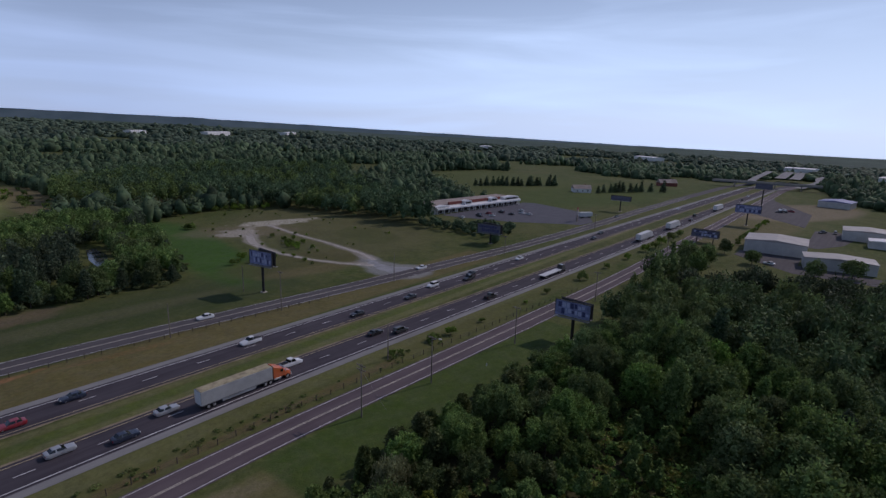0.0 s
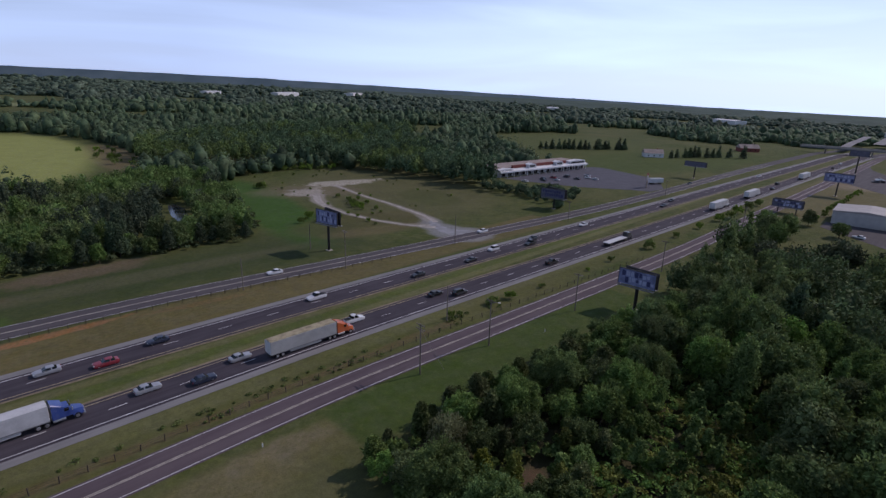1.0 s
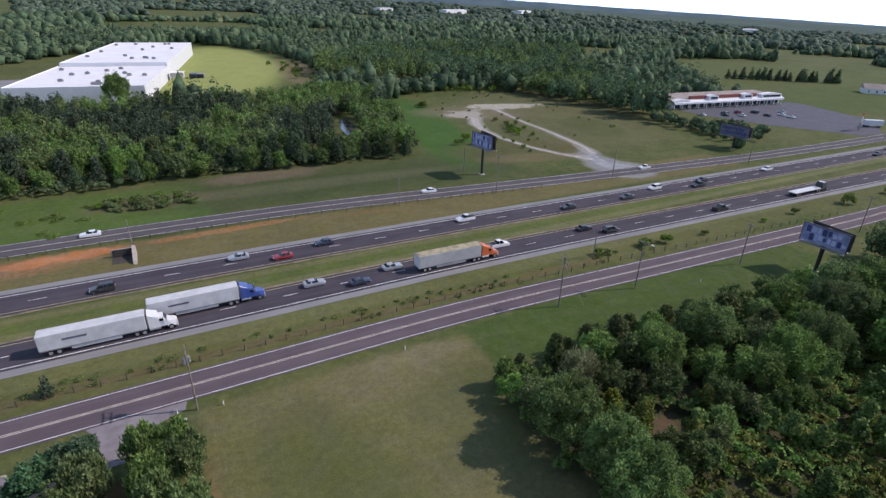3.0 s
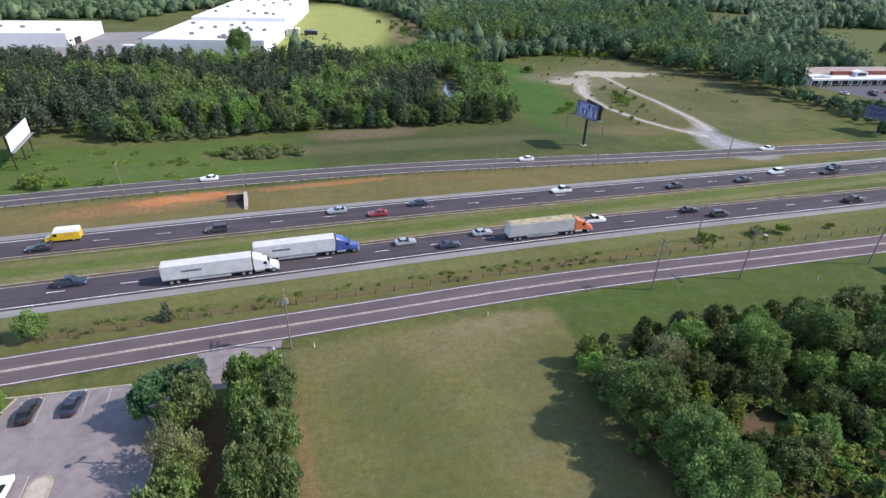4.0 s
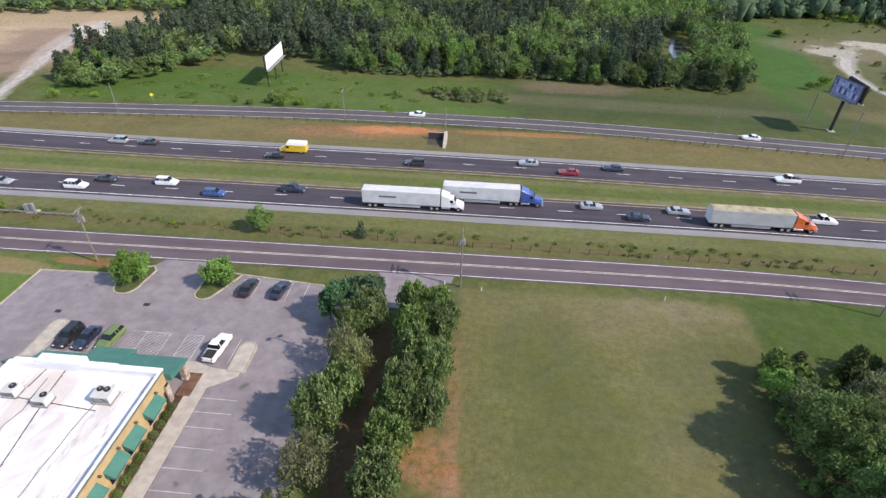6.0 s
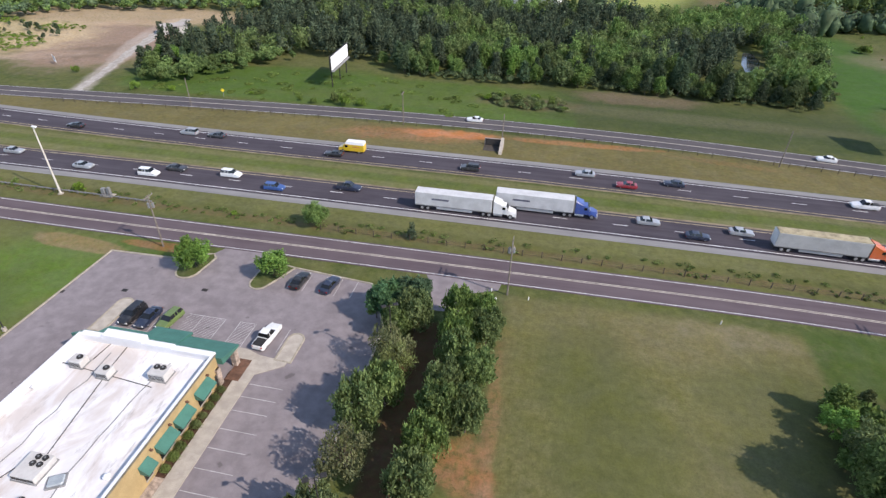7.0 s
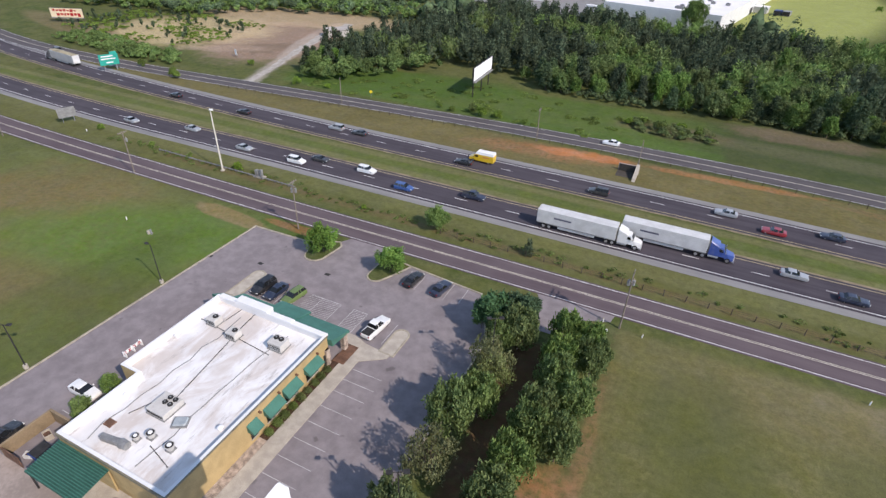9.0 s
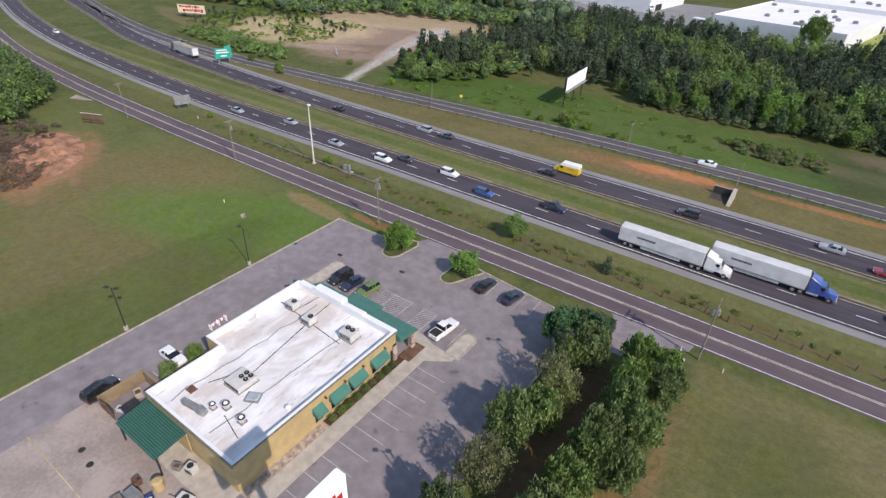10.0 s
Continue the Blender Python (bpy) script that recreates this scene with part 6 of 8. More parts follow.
for x, y, r, h in ((-45.4, 21.3, 0.55, 0.9), (-46.6, 20.3, 0.45, 0.8), (-42.2, 21.1, 0.55, 0.9)):
    ob = thing("exhaust_fan", "round grey rooftop exhaust fan", "exhaust fan", Matrix.Translation((*roof_xy(x, y), ROOF_Z)), group="exhaust fans")
    part("curb", Geo().box(-r * 0.8, -r * 0.8, 0, r * 0.8, r * 0.8, 0.25), M_GREYMETAL, ob)
    part("cowl", Geo().tube((0, 0, 0.25), (0, 0, h), r * 0.7, r, 16), M_METALWALL, ob, "flared metal cowl")
    throat = part("throat", Geo().tube((0, 0, h), (0, 0, h + 0.05), r * 0.86, r * 0.82, 16), M_DARKMETAL, ob, "dark ring-shaped throat")
    part("cap", Geo().tube((0, 0, h + 0.05), (0, 0, h + 0.16), r * 0.5, r * 0.36, 14), M_PARAPET, throat)
for x, y in ((-56.2, 34.3), (-53.0, 24.0), (-39.4, 25.6)):
    ob = thing("roof_vent", "small white rooftop vent hood", "vent", Matrix.Translation((*roof_xy(x, y), ROOF_Z)), group="roof vents")
    part("stack", Geo().tube((0, 0, 0), (0, 0, 0.5), 0.22, 0.22, 10), M_PARAPET, ob)
    part("hood", Geo().tube((0, 0, 0.5), (0, 0, 0.75), 0.42, 0.12, 10), M_PARAPET, ob)
ob = thing("skylight", "dull grey-blue rooftop skylight", "skylight", Matrix.Translation((*roof_xy(-44.2, 24.2), ROOF_Z)) @ Matrix.Rotation(0.5, 4, "Z"))
part("frame", Geo().box(-0.95, -0.8, 0, 0.95, 0.8, 0.22, 0.04), M_GREYMETAL, ob)
part("dome", Geo().box(-0.8, -0.65, 0.22, 0.8, 0.65, 0.4, 0.15), worn("dull_skylight", (0.34, 0.38, 0.40), 0.4, vary=0.2), ob, "dull translucent dome")
ob = thing("roof_duct", "sloping grey sheet-metal duct on the roof", "duct", Matrix.Translation((*roof_xy(-48.5, 18.9), ROOF_Z)) @ Matrix.Rotation(radians(8), 4, "Z"))
part("duct", Geo().box(-1.7, -0.35, 0.1, 1.2, 0.35, 0.8, 0.08), M_GREYMETAL, ob)
part("elbow", Geo().tube((1.2, 0, 0.45), (2.1, -0.1, 0.45), 0.6, 0.5, 10), M_GREYMETAL, ob)
single("roof_hatch", Geo().box(-52.8, 20.3, ROOF_Z, -51.6, 21.3, ROOF_Z + 0.12, 0.03), M_RUST, "small brown hatch in a white roof", "hatch")


def build_service_yard():
    ob = thing("lean_to", "open lean-to with a ribbed green metal roof", "shed", Matrix.Translation((-51.2, 14.6, 0)))
    g = Geo()
    g.loft([[(-4.2, -2.0, 3.2), (-4.2, 2.1, 3.75), (-4.2, 2.1, 3.83), (-4.2, -2.0, 3.28)], [(4.2, -2.0, 3.2), (4.2, 2.1, 3.75), (4.2, 2.1, 3.83), (4.2, -2.0, 3.28)]])
    for k in range(15):
        y = -1.9 + k * 0.28
        z = 3.28 + (y + 2.0) * 0.134
        part("rib", Geo().box(-4.22, y, z - 0.02, 4.22, y + 0.09, z + 0.12), M_TEAL, ob)
    # sheet is a darker copy of the green, painting shade between the ribs
    part("roof", g, worn("dark_green_sheet", (0.030, 0.095, 0.072), 0.5, vary=0.2), ob, "ribbed green metal roof")
    for x in (-4.0, 4.0):
        part("post", Geo().box(x - 0.08, -1.8, 0.05, x + 0.08, -1.64, 3.25), M_DARKMETAL, ob)
    part("back_wall", Geo().box(-4.2, 1.95, 0.05, 4.2, 2.1, 3.7), M_TAN, ob, "tan back wall")
    ob = thing("bin_enclosure", "tan-walled open enclosure for rubbish bins", "enclosure", Matrix.Translation((-59.6, 16.6, 0)))
    for x0, y0, x1, y1 in ((-3.2, 2.9, 3.9, 3.2), (-3.2, -3.0, -2.9, 2.9), (3.6, -2.4, 3.9, 2.9)):
        part("wall", Geo().box(x0, y0, 0.03, x1, y1, 2.0, 0.03), M_BROWNWALL, ob)
    part("gate", Geo().box(-2.9, -3.0, 0.1, 0.4, -2.9, 1.9), M_RUST, ob, "brown gate leaf")
    ob = thing("dumpster", "dark blue steel rubbish skip with raised lids", "dumpster", Matrix.Translation((-57.8, 15.6, 0.05)))
    part("body", Geo().loft([[(-1.3, -0.8, 0), (1.3, -0.8, 0), (1.3, 0.8, 0), (-1.3, 0.8, 0)], [(-1.5, -1.0, 1.4), (1.5, -1.0, 1.4), (1.5, 1.0, 1.5), (-1.5, 1.0, 1.5)]]), M_BLUE, ob)
    part("lid", Geo().box(-1.5, -0.9, 1.42, 0, 1.0, 1.50, 0.02), M_DARKMETAL, ob)
    part("lid", Geo().box(0.05, -0.9, 1.42, 1.5, 1.0, 1.50, 0.02), M_DARKMETAL, ob)
    part("rail", Geo().tube((-1.5, -1.0, 1.42), (1.5, -1.0, 1.42), 0.06, 0.06, 6), M_BLUE, ob)
    for x, y, w, d, h, mat, name, label in ((-60.8, 17.6, 1.2, 0.9, 0.9, M_CONCRETE, "crate", "pale brown crate of wood slats"), (-60.2, 14.9, 0.9, 0.7, 0.6, M_WHITEBOX, "crate", "white plastic crate by the bins"),
                                            (-44.8, 10.2, 1.3, 0.9, 1.0, M_BLUE, "crate", "blue plastic crate on the yard"), (-46.9, 9.4, 1.6, 1.2, 1.2, M_GREYMETAL, "pallet_stack", "stack of weathered grey pallets"),
                                            (-41.8, 12.6, 1.9, 1.1, 1.1, M_METALWALL, "condenser", "boxy grey condenser unit"), (-44.9, 15.2, 1.2, 1.0, 1.2, M_METALWALL, "condenser", "boxy grey condenser unit"), (-47.6, 8.0, 1.3, 1.1, 1.0, M_WOODPOLE, "pallet_stack", "stack of weathered brown pallets"), (-48.4, 10.6, 0.8, 0.8, 0.9, M_RUST, "crate", "rusty brown crate by the lean-to"), (-46.6, 14.4, 1.0, 0.7, 0.8, M_GREYMETAL, "crate", "grey crate beside the back wall")):
        ob = thing(name, label, name.replace("_", " "), Matrix.Translation((x, y, 0.05)) @ Matrix.Rotation(radians(rng.uniform(-25, 25)), 4, "Z"))
        if name == "condenser":
            part("foot", Geo().box(-w / 2 - 0.05, -d / 2 - 0.05, 0, w / 2 + 0.05, d / 2 + 0.05, 0.1), M_CONCRETE, ob)
            part("housing", Geo().box(-w / 2, -d / 2, 0.1, w / 2, d / 2, h, 0.04), mat, ob)
            for k in range(5):
                part("louvre", Geo().box(-w / 2 + 0.1, -d / 2 - 0.02, 0.25 + k * 0.14, w / 2 - 0.1, -d / 2, 0.31 + k * 0.14), M_DARKMETAL, ob)
            part("fan_guard", Geo().tube((0, 0, h), (0, 0, h + 0.05), min(w, d) * 0.40, min(w, d) * 0.38, 16), M_DARKMETAL, ob, "dark round fan guard")
        elif name == "pallet_stack":
            for k in range(6):
                z = k * h / 6
                for y in (-d / 2, -0.06, d / 2 - 0.12):
                    part("bearer", Geo().box(-w / 2, y, z, w / 2, y + 0.12, z + h / 9), mat, ob)
                for q in range(6):
                    part("slat", Geo().box(-w / 2 + q * w / 6, -d / 2, z + h / 9, -w / 2 + (q + 0.7) * w / 6, d / 2, z + h / 6.5), mat, ob)
        else:
            for x0, y0, x1, y1 in ((-w / 2, -d / 2, w / 2, -d / 2 + 0.06), (-w / 2, d / 2 - 0.06, w / 2, d / 2), (-w / 2, -d / 2 + 0.06, -w / 2 + 0.06, d / 2 - 0.06), (w / 2 - 0.06, -d / 2 + 0.06, w / 2, d / 2 - 0.06)):
                for k in range(3):
                    part("board", Geo().box(x0, y0, k * h / 3, x1, y1, (k + 0.85) * h / 3), mat, ob)
            part("floor", Geo().box(-w / 2 + 0.06, -d / 2 + 0.06, 0.02, w / 2 - 0.06, d / 2 - 0.06, 0.08), mat, ob)
            part("contents", Geo().box(-w / 2 + 0.1, -d / 2 + 0.1, 0.08, w / 2 - 0.14, d / 2 - 0.12, h * 0.7, 0.08), M_METALWALL if mat == M_BLUE else M_RUST, ob)
    ob = thing("tank", "tan upright grease tank", "tank", Matrix.Translation((-46.0, 11.8, 0.05)))
    part("shell", Geo().tube((0, 0, 0), (0, 0, 1.3), 0.62, 0.62, 14), M_TAN, ob)
    part("lid", Geo().tube((0, 0, 1.3), (0, 0, 1.45), 0.66, 0.4, 14), M_TAN, ob)
    g = Geo()
    pts = [(-44.5, 12.0), (-43.4, 12.3), (-42.2, 11.9), (-41.0, 10.9), (-40.0, 9.6), (-39.4, 8.0)]
    for a, b in zip(pts[:-1], pts[1:]):
        g.tube((*a, 0.09), (*b, 0.09), 0.05, 0.05, 6)
    single("hose", g, M_DARKMETAL, "black hose lying on concrete", "hose")
    g = Geo().box(-55.4, 13.6, 0.03, -38.2, 16.8, 0.12)
    single("back_step", g, M_CONCRETE, "pale concrete step behind the restaurant", "step", kind="structure")
    for x, y in ((-58.0, 9.0), (-55.2, 8.6)):
        single("manhole_cover", Geo().tube((x, y, 0.04), (x, y, 0.075), 0.42, 0.42, 16), M_DARKMETAL, "round dark iron manhole cover", "manhole cover")


def striped_barrier():
    ob = thing("barrier", "low red and white barrier beside the restaurant wall", "barrier", Matrix.Translation((-64.7, 31.0, 0.03)) @ Matrix.Rotation(radians(94), 4, "Z"))
    for x in (0.2, 1.6, 3.0):
        part("leg", Geo().box(x - 0.06, -0.35, 0, x + 0.06, 0.35, 0.9, 0.02), M_WHITEPANEL, ob)
    for z in (0.45, 0.72):
        rail = part("board", Geo().box(0, -0.05, z, 3.2, 0.05, z + 0.2, 0.01), M_WHITEPANEL, ob, "white board with red stripes")
        for k in range(4):
            part("stripe", Geo().box(0.1 + k * 0.8, -0.056, z + 0.01, 0.5 + k * 0.8, 0.056, z + 0.19), M_RED, rail)


striped_barrier()
build_service_yard()
rng = random.Random(9)
SHRUB_ROUND = (Geo().tube((0, 0, -0.05), (0, 0, 0.35), 0.05, 0.04, 6).mesh("stem", M_BARK), crown_geo(random.Random(3), [((0, 0, 0.55), 0.62, 0.62, 0.55)], 700, 0.10).mesh("foliage", LEAF_SHRUB))
for i, (y, s) in enumerate(((42.3, 0.8), (40.9, 0.85), (39.5, 0.85), (38.0, 0.75), (36.5, 0.95), (34.9, 0.85), (33.3, 0.95), (31.9, 0.95), (30.3, 0.8))):
    ob = thing("shrub", "round clipped dark-green shrub in a stony bed", "shrub", Matrix.Translation((-37.3, y, 0.1)) @ Matrix.Scale(s * 1.0, 4), group="clipped shrubs")
    part("stem", SHRUB_ROUND[0], None, ob)
    part("foliage", SHRUB_ROUND[1], None, ob)
for x, y in ((-60.2, 26.0), (-59.4, 21.6)):
    plant("dome", x, y, 0.40, rng, label="bushy dark-green shrub against a tan wall")

# ---- big sheds, plaza and houses ----
def rect_at(x, y, turn):
    return Matrix.Translation((x, y, land(x, y))) @ Matrix.Rotation(radians(turn), 4, "Z")


def warehouse(x, y, turn, w, d, h, label, wall, roof, gable=0.0, units=0, doors=(), seed=1):
    """A shed w wide and d deep, its front left corner at the origin."""
    ob = thing("warehouse", label, "warehouse", rect_at(x, y, turn))
    g = Geo()
    for x0, y0, x1, y1 in ((0, 0, w, 0.3), (0, d - 0.3, w, d), (0, 0.3, 0.3, d - 0.3), (w - 0.3, 0.3, w, d - 0.3)):
        g.box(x0, y0, 0, x1, y1, h)
    part("wall", g, wall, ob)
    ribs = Geo()
    k = 1.0
    while k < w:
        ribs.box(k, -0.06, 0.2, k + 0.12, 0, h - 0.1)
        k += 3.0
    k = 1.0
    while k < d:
        ribs.box(w, k, 0.2, w + 0.06, k + 0.12, h - 0.1)
        ribs.box(-0.06, k, 0.2, 0, k + 0.12, h - 0.1)
        k += 3.0
    part("wall_ribs", ribs, wall, ob)
    if gable:
        g = Geo().loft([[(-0.3, -0.3, h), (-0.3, d / 2, h + gable), (-0.3, d + 0.3, h), (-0.3, d + 0.3, h - 0.2), (-0.3, -0.3, h - 0.2)], [(w + 0.3, -0.3, h), (w + 0.3, d / 2, h + gable), (w + 0.3, d + 0.3, h), (w + 0.3, d + 0.3, h - 0.2), (w + 0.3, -0.3, h - 0.2)]])
    else:
        g = Geo().box(0.3, 0.3, h - 0.7, w - 0.3, d - 0.3, h - 0.5)
    part("roof", g, roof, ob)
    rg = random.Random(seed)
    for k in range(units):
        ux, uy = rg.uniform(0.1, 0.9) * w, rg.uniform(0.05, 0.95) * d
        u = part("roof_unit", Geo().box(ux - 1.2, uy - 1.0, h - 0.5, ux + 1.2, uy + 1.0, h + 0.8, 0.1), M_GREYMETAL, ob, "grey rooftop unit")
        part("fan", Geo().tube((ux, uy, h + 0.8), (ux, uy, h + 1.0), 0.6, 0.55, 10), M_DARKMETAL, u)
    for side, a, b, top in doors:
        if side == "front":
            g = Geo().box(a, -0.1, 0.1, b, -0.02, top)
        else:
            g = Geo().box(w + 0.02, a, 0.1, w + 0.1, b, top)
        part("door", g, M_DARKMETAL, ob, "dark loading door")
    return ob


M_WHROOF = worn("bright_roof_sheet", (0.80, 0.775, 0.765), 0.6, vary=0.08, scale=0.08)
M_OLDSHEET = worn("weathered_roof_sheet", (0.40, 0.37, 0.34), 0.6, vary=0.15, scale=0.15)
M_WHWALL = worn("white_metal_cladding", (0.70, 0.70, 0.69), 0.6, vary=0.06, scale=0.2)
warehouse(-66, 352.5, -10.5, 66, 92, 9.0, "huge white warehouse with a flat pale roof", M_WHWALL, M_WHROOF, 0, 12, [("right", 80, 88, 4)], 3)
warehouse(-48, 443, -10.5, 64, 162, 11.0, "huge white warehouse with a flat pale roof", M_WHWALL, M_WHROOF, 0, 14, [], 5)
ob = thing("loading_dock", "white loading dock bays with dark doors", "loading dock", rect_at(-77, 354.5, -10.5))
part("canopy", Geo().box(0, 0, 5.0, 14, 5, 5.6), M_WHWALL, ob)
for k in range(6):
    part("pillar", Geo().box(k * 2.7, 0, 0, k * 2.7 + 0.6, 5, 5.0), M_WHWALL, ob)
    if k < 5:
        part("door", Geo().box(k * 2.7 + 0.6, 4.6, 0.3, k * 2.7 + 2.7, 4.8, 4.6), M_DARKMETAL, ob)
ob = thing("annex", "small grey lean-to against the warehouse", "shed", rect_at(13, 432, -10.5))
part("wall", Geo().box(0, 0, 0, 11, 8, 3.6), M_METALWALL, ob)
part("roof", Geo().box(-0.3, -0.3, 3.6, 11.3, 8.3, 3.9), M_WHROOF, ob)
for dx, mat, label in ((27.5, M_BLUE, "purplish container by the warehouse"), (32.5, M_GREYMETAL, "grey container by the warehouse")):
    ob = thing("container", label, "container", rect_at(dx, 431 - dx * 0.1, -12))
    part("body", Geo().box(0, 0, 0.2, 4.4, 7, 2.8, 0.05), mat, ob)
    part("door", Geo().box(0.1, -0.06, 0.3, 4.3, 0, 2.7), M_DARKMETAL, ob)
flat("service_road", [(-196, 374), (-120, 352), (-78, 342), (-66, 346), (-48, 442), (-62, 456), (-110, 452), (-112, 396), (-196, 392)], 0.04, M_SHOULDER, "pale concrete yard beside the warehouse", "pavement")
warehouse(-200, 398, -6, 88, 60, 8.0, "low white warehouse beyond the wood", M_WHWALL, M_WHROOF, 0, 6, [("right", 10, 20, 4)], 8)
warehouse(299, 18.5, 4, 21, 26, 6.0, "pale metal warehouse with a low curved roof", M_METALWALL, M_OLDSHEET, 1.0, 0, [("front", 6, 10, 3.5)], 2)
warehouse(281, -8, 8, 12.5, 26, 5.0, "long pale metal shed with a white roof", M_METALWALL, M_OLDSHEET, 0.8, 0, [], 2)
warehouse(372, -16, 3, 18, 24, 5.5, "pale metal warehouse with a white roof", M_METALWALL, M_OLDSHEET, 0.8, 0, [], 2)
warehouse(354, -22, 3, 10, 18, 4.0, "low white shed beside a yard", M_METALWALL, M_WHROOF, 0.6, 0, [], 2)
warehouse(528, 10, -10, 20, 22, 5.0, "blue-roofed metal building by the trees", M_METALWALL, worn("blue_roof", (0.22, 0.24, 0.40), 0.6, vary=0.1), 1.2, 0, [], 2)
warehouse(-167, 217, 38, 11, 7, 3.4, "small pale shed with a weathered metal roof", M_METALWALL, M_OLDSHEET, 0.8, 0, [("front", 3, 7, 3.2)], 2)
flat("yard", [(262, 20), (284, 46), (298, 46), (298, 20), (280, 20), (276, -10), (262, -8)], 0.04, M_OLDROAD, "grey asphalt yard beside warehouses", "pavement")
flat("yard", [(330, 22), (392, 22), (398, -2), (350, 6), (330, 16)], 0.04, M_OLDROAD, "grey asphalt yard beside warehouses", "pavement")
flat("yard", [(400, 28), (470, 30), (540, 62), (560, 66), (520, 74), (440, 62)], 0.04, M_OLDROAD, "wide grey asphalt lot by the highway", "pavement")


def house(x, y, turn, w, d, h, wall, roof, label):
    ob = thing("house", label, "house", rect_at(x, y, turn))
    part("wall", Geo().box(-w / 2, -d / 2, 0, w / 2, d / 2, h), wall, ob)
    r = part("roof", Geo().loft([[(-w / 2 - 0.4, -d / 2 - 0.5, h), (-w / 2 - 0.4, 0, h + d * 0.32), (-w / 2 - 0.4, d / 2 + 0.5, h)], [(w / 2 + 0.4, -d / 2 - 0.5, h), (w / 2 + 0.4, 0, h + d * 0.32), (w / 2 + 0.4, d / 2 + 0.5, h)]]), roof, ob)
    part("chimney", Geo().box(w * 0.2, 0.4, h, w * 0.2 + 0.8, 1.2, h + d * 0.4), M_BRICKRED, r)
    for k in (-0.3, 0.0, 0.3):
        part("window", Geo().box(k * w - 0.5, -d / 2 - 0.05, 1.0, k * w + 0.5, -d / 2, 2.2), M_GLASS, ob)


house(467, 208, -50, 16, 10, 3.4, M_WHWALL, M_PAD, "white farmhouse with a grey gabled roof")
house(596, 170, -50, 18, 11, 3.6, M_BRICKRED, M_PAD, "brick house with a grey gabled roof")


def build_plaza():
    flat("plaza_car_park", [(268, 214), (272, 196), (281, 168), (298, 143), (303, 133), (318, 132), (350, 150), (366, 200), (362, 208)], 0.04, M_PLAZA, "broad grey asphalt car park before shops", "car park")
    ob = thing("shopping_plaza", "long single-storey row of shops with red and white fronts", "building", rect_at(267, 218, -7.5))
    part("wall", Geo().box(0, 0.3, 0, 86, 22, 5.0), M_METALWALL, ob)
    part("roof", Geo().box(0.4, 3, 5.0, 85.6, 21.6, 5.3), M_PAD, ob, "dull brown-grey flat roof")
    part("canopy", Geo().loft([[(0, -2.6, 3.0), (0, -2.6, 3.9), (0, 1.0, 5.0), (0, 1.0, 3.0)], [(86, -2.6, 3.0), (86, -2.6, 3.9), (86, 1.0, 5.0), (86, 1.0, 3.0)]]), M_PARAPET, ob, "white front canopy")
    part("front", Geo().box(14, 1.0, 5.0, 66, 2.6, 6.8), M_BRICKRED, ob, "red parapet front")
    for x0, x1, h in ((26, 33, 7.6), (53, 60, 7.6), (68, 84, 7.2), (0, 12, 5.6)):
        g = Geo().loft([[(x0, -1.6, 3.2), (x1, -1.6, 3.2), (x1, -1.6, h - 0.8), ((x0 + x1) / 2, -1.6, h), (x0, -1.6, h - 0.8)], [(x0, 2.4, 3.2), (x1, 2.4, 3.2), (x1, 2.4, h - 0.8), ((x0 + x1) / 2, 2.4, h), (x0, 2.4, h - 0.8)]])
        part("gable", g, M_PARAPET, ob, "white gabled shop front")
        part("gable_panel", Geo().box(x0 + 1, -1.7, h - 2.4, x1 - 1, -1.6, h - 1.2), M_DARKMETAL, ob, "dark sign panel")
    for k in range(14):
        w = part("window", Geo().box(2 + k * 6, 0.2, 0.3, 6.6 + k * 6, 0.3, 2.7), M_GLASS, ob)
        part("frame", Geo().box(4.2 + k * 6, 0.12, 0.3, 4.4 + k * 6, 0.2, 2.7), M_GREYMETAL, w)
    for k in range(15):
        part("post", Geo().box(0.2 + k * 6, -2.4, 0, 0.5 + k * 6, -2.1, 3.0), M_PARAPET, ob)
    ob = thing("pylon_sign", "pale twin-post pylon sign at the plaza entrance", "sign", rect_at(314, 141, 20))
    for x in (-1.8, 1.5):
        part("post", Geo().box(x, -0.3, 0, x + 0.5, 0.3, 7.2), M_STONE, ob)
    part("panel", Geo().box(-2.0, -0.25, 4.0, 2.2, 0.25, 7.6), M_METALWALL, ob)
    part("cap", Geo().loft([[(-2.4, -0.5, 7.6), (2.6, -0.5, 7.6), (0.1, -0.5, 8.8)], [(-2.4, 0.5, 7.6), (2.6, 0.5, 7.6), (0.1, 0.5, 8.8)]]), M_BRICKRED, ob)
    ob = thing("box_trailer", "white box trailer parked on bare ground", "trailer", rect_at(331, 143, -35))
    part("body", Geo().box(-4.5, -1.3, 1.0, 4.5, 1.3, 3.7, 0.05), M_WHITEBOX, ob)
    for x in (-3.4, -2.2, 2.8):
        for y in (-1.1, 0.85):
            part("wheel", Geo().tube((x, y, 0.5), (x, y + 0.25, 0.5), 0.5, 0.5, 12), M_TYRE, ob)


build_plaza()

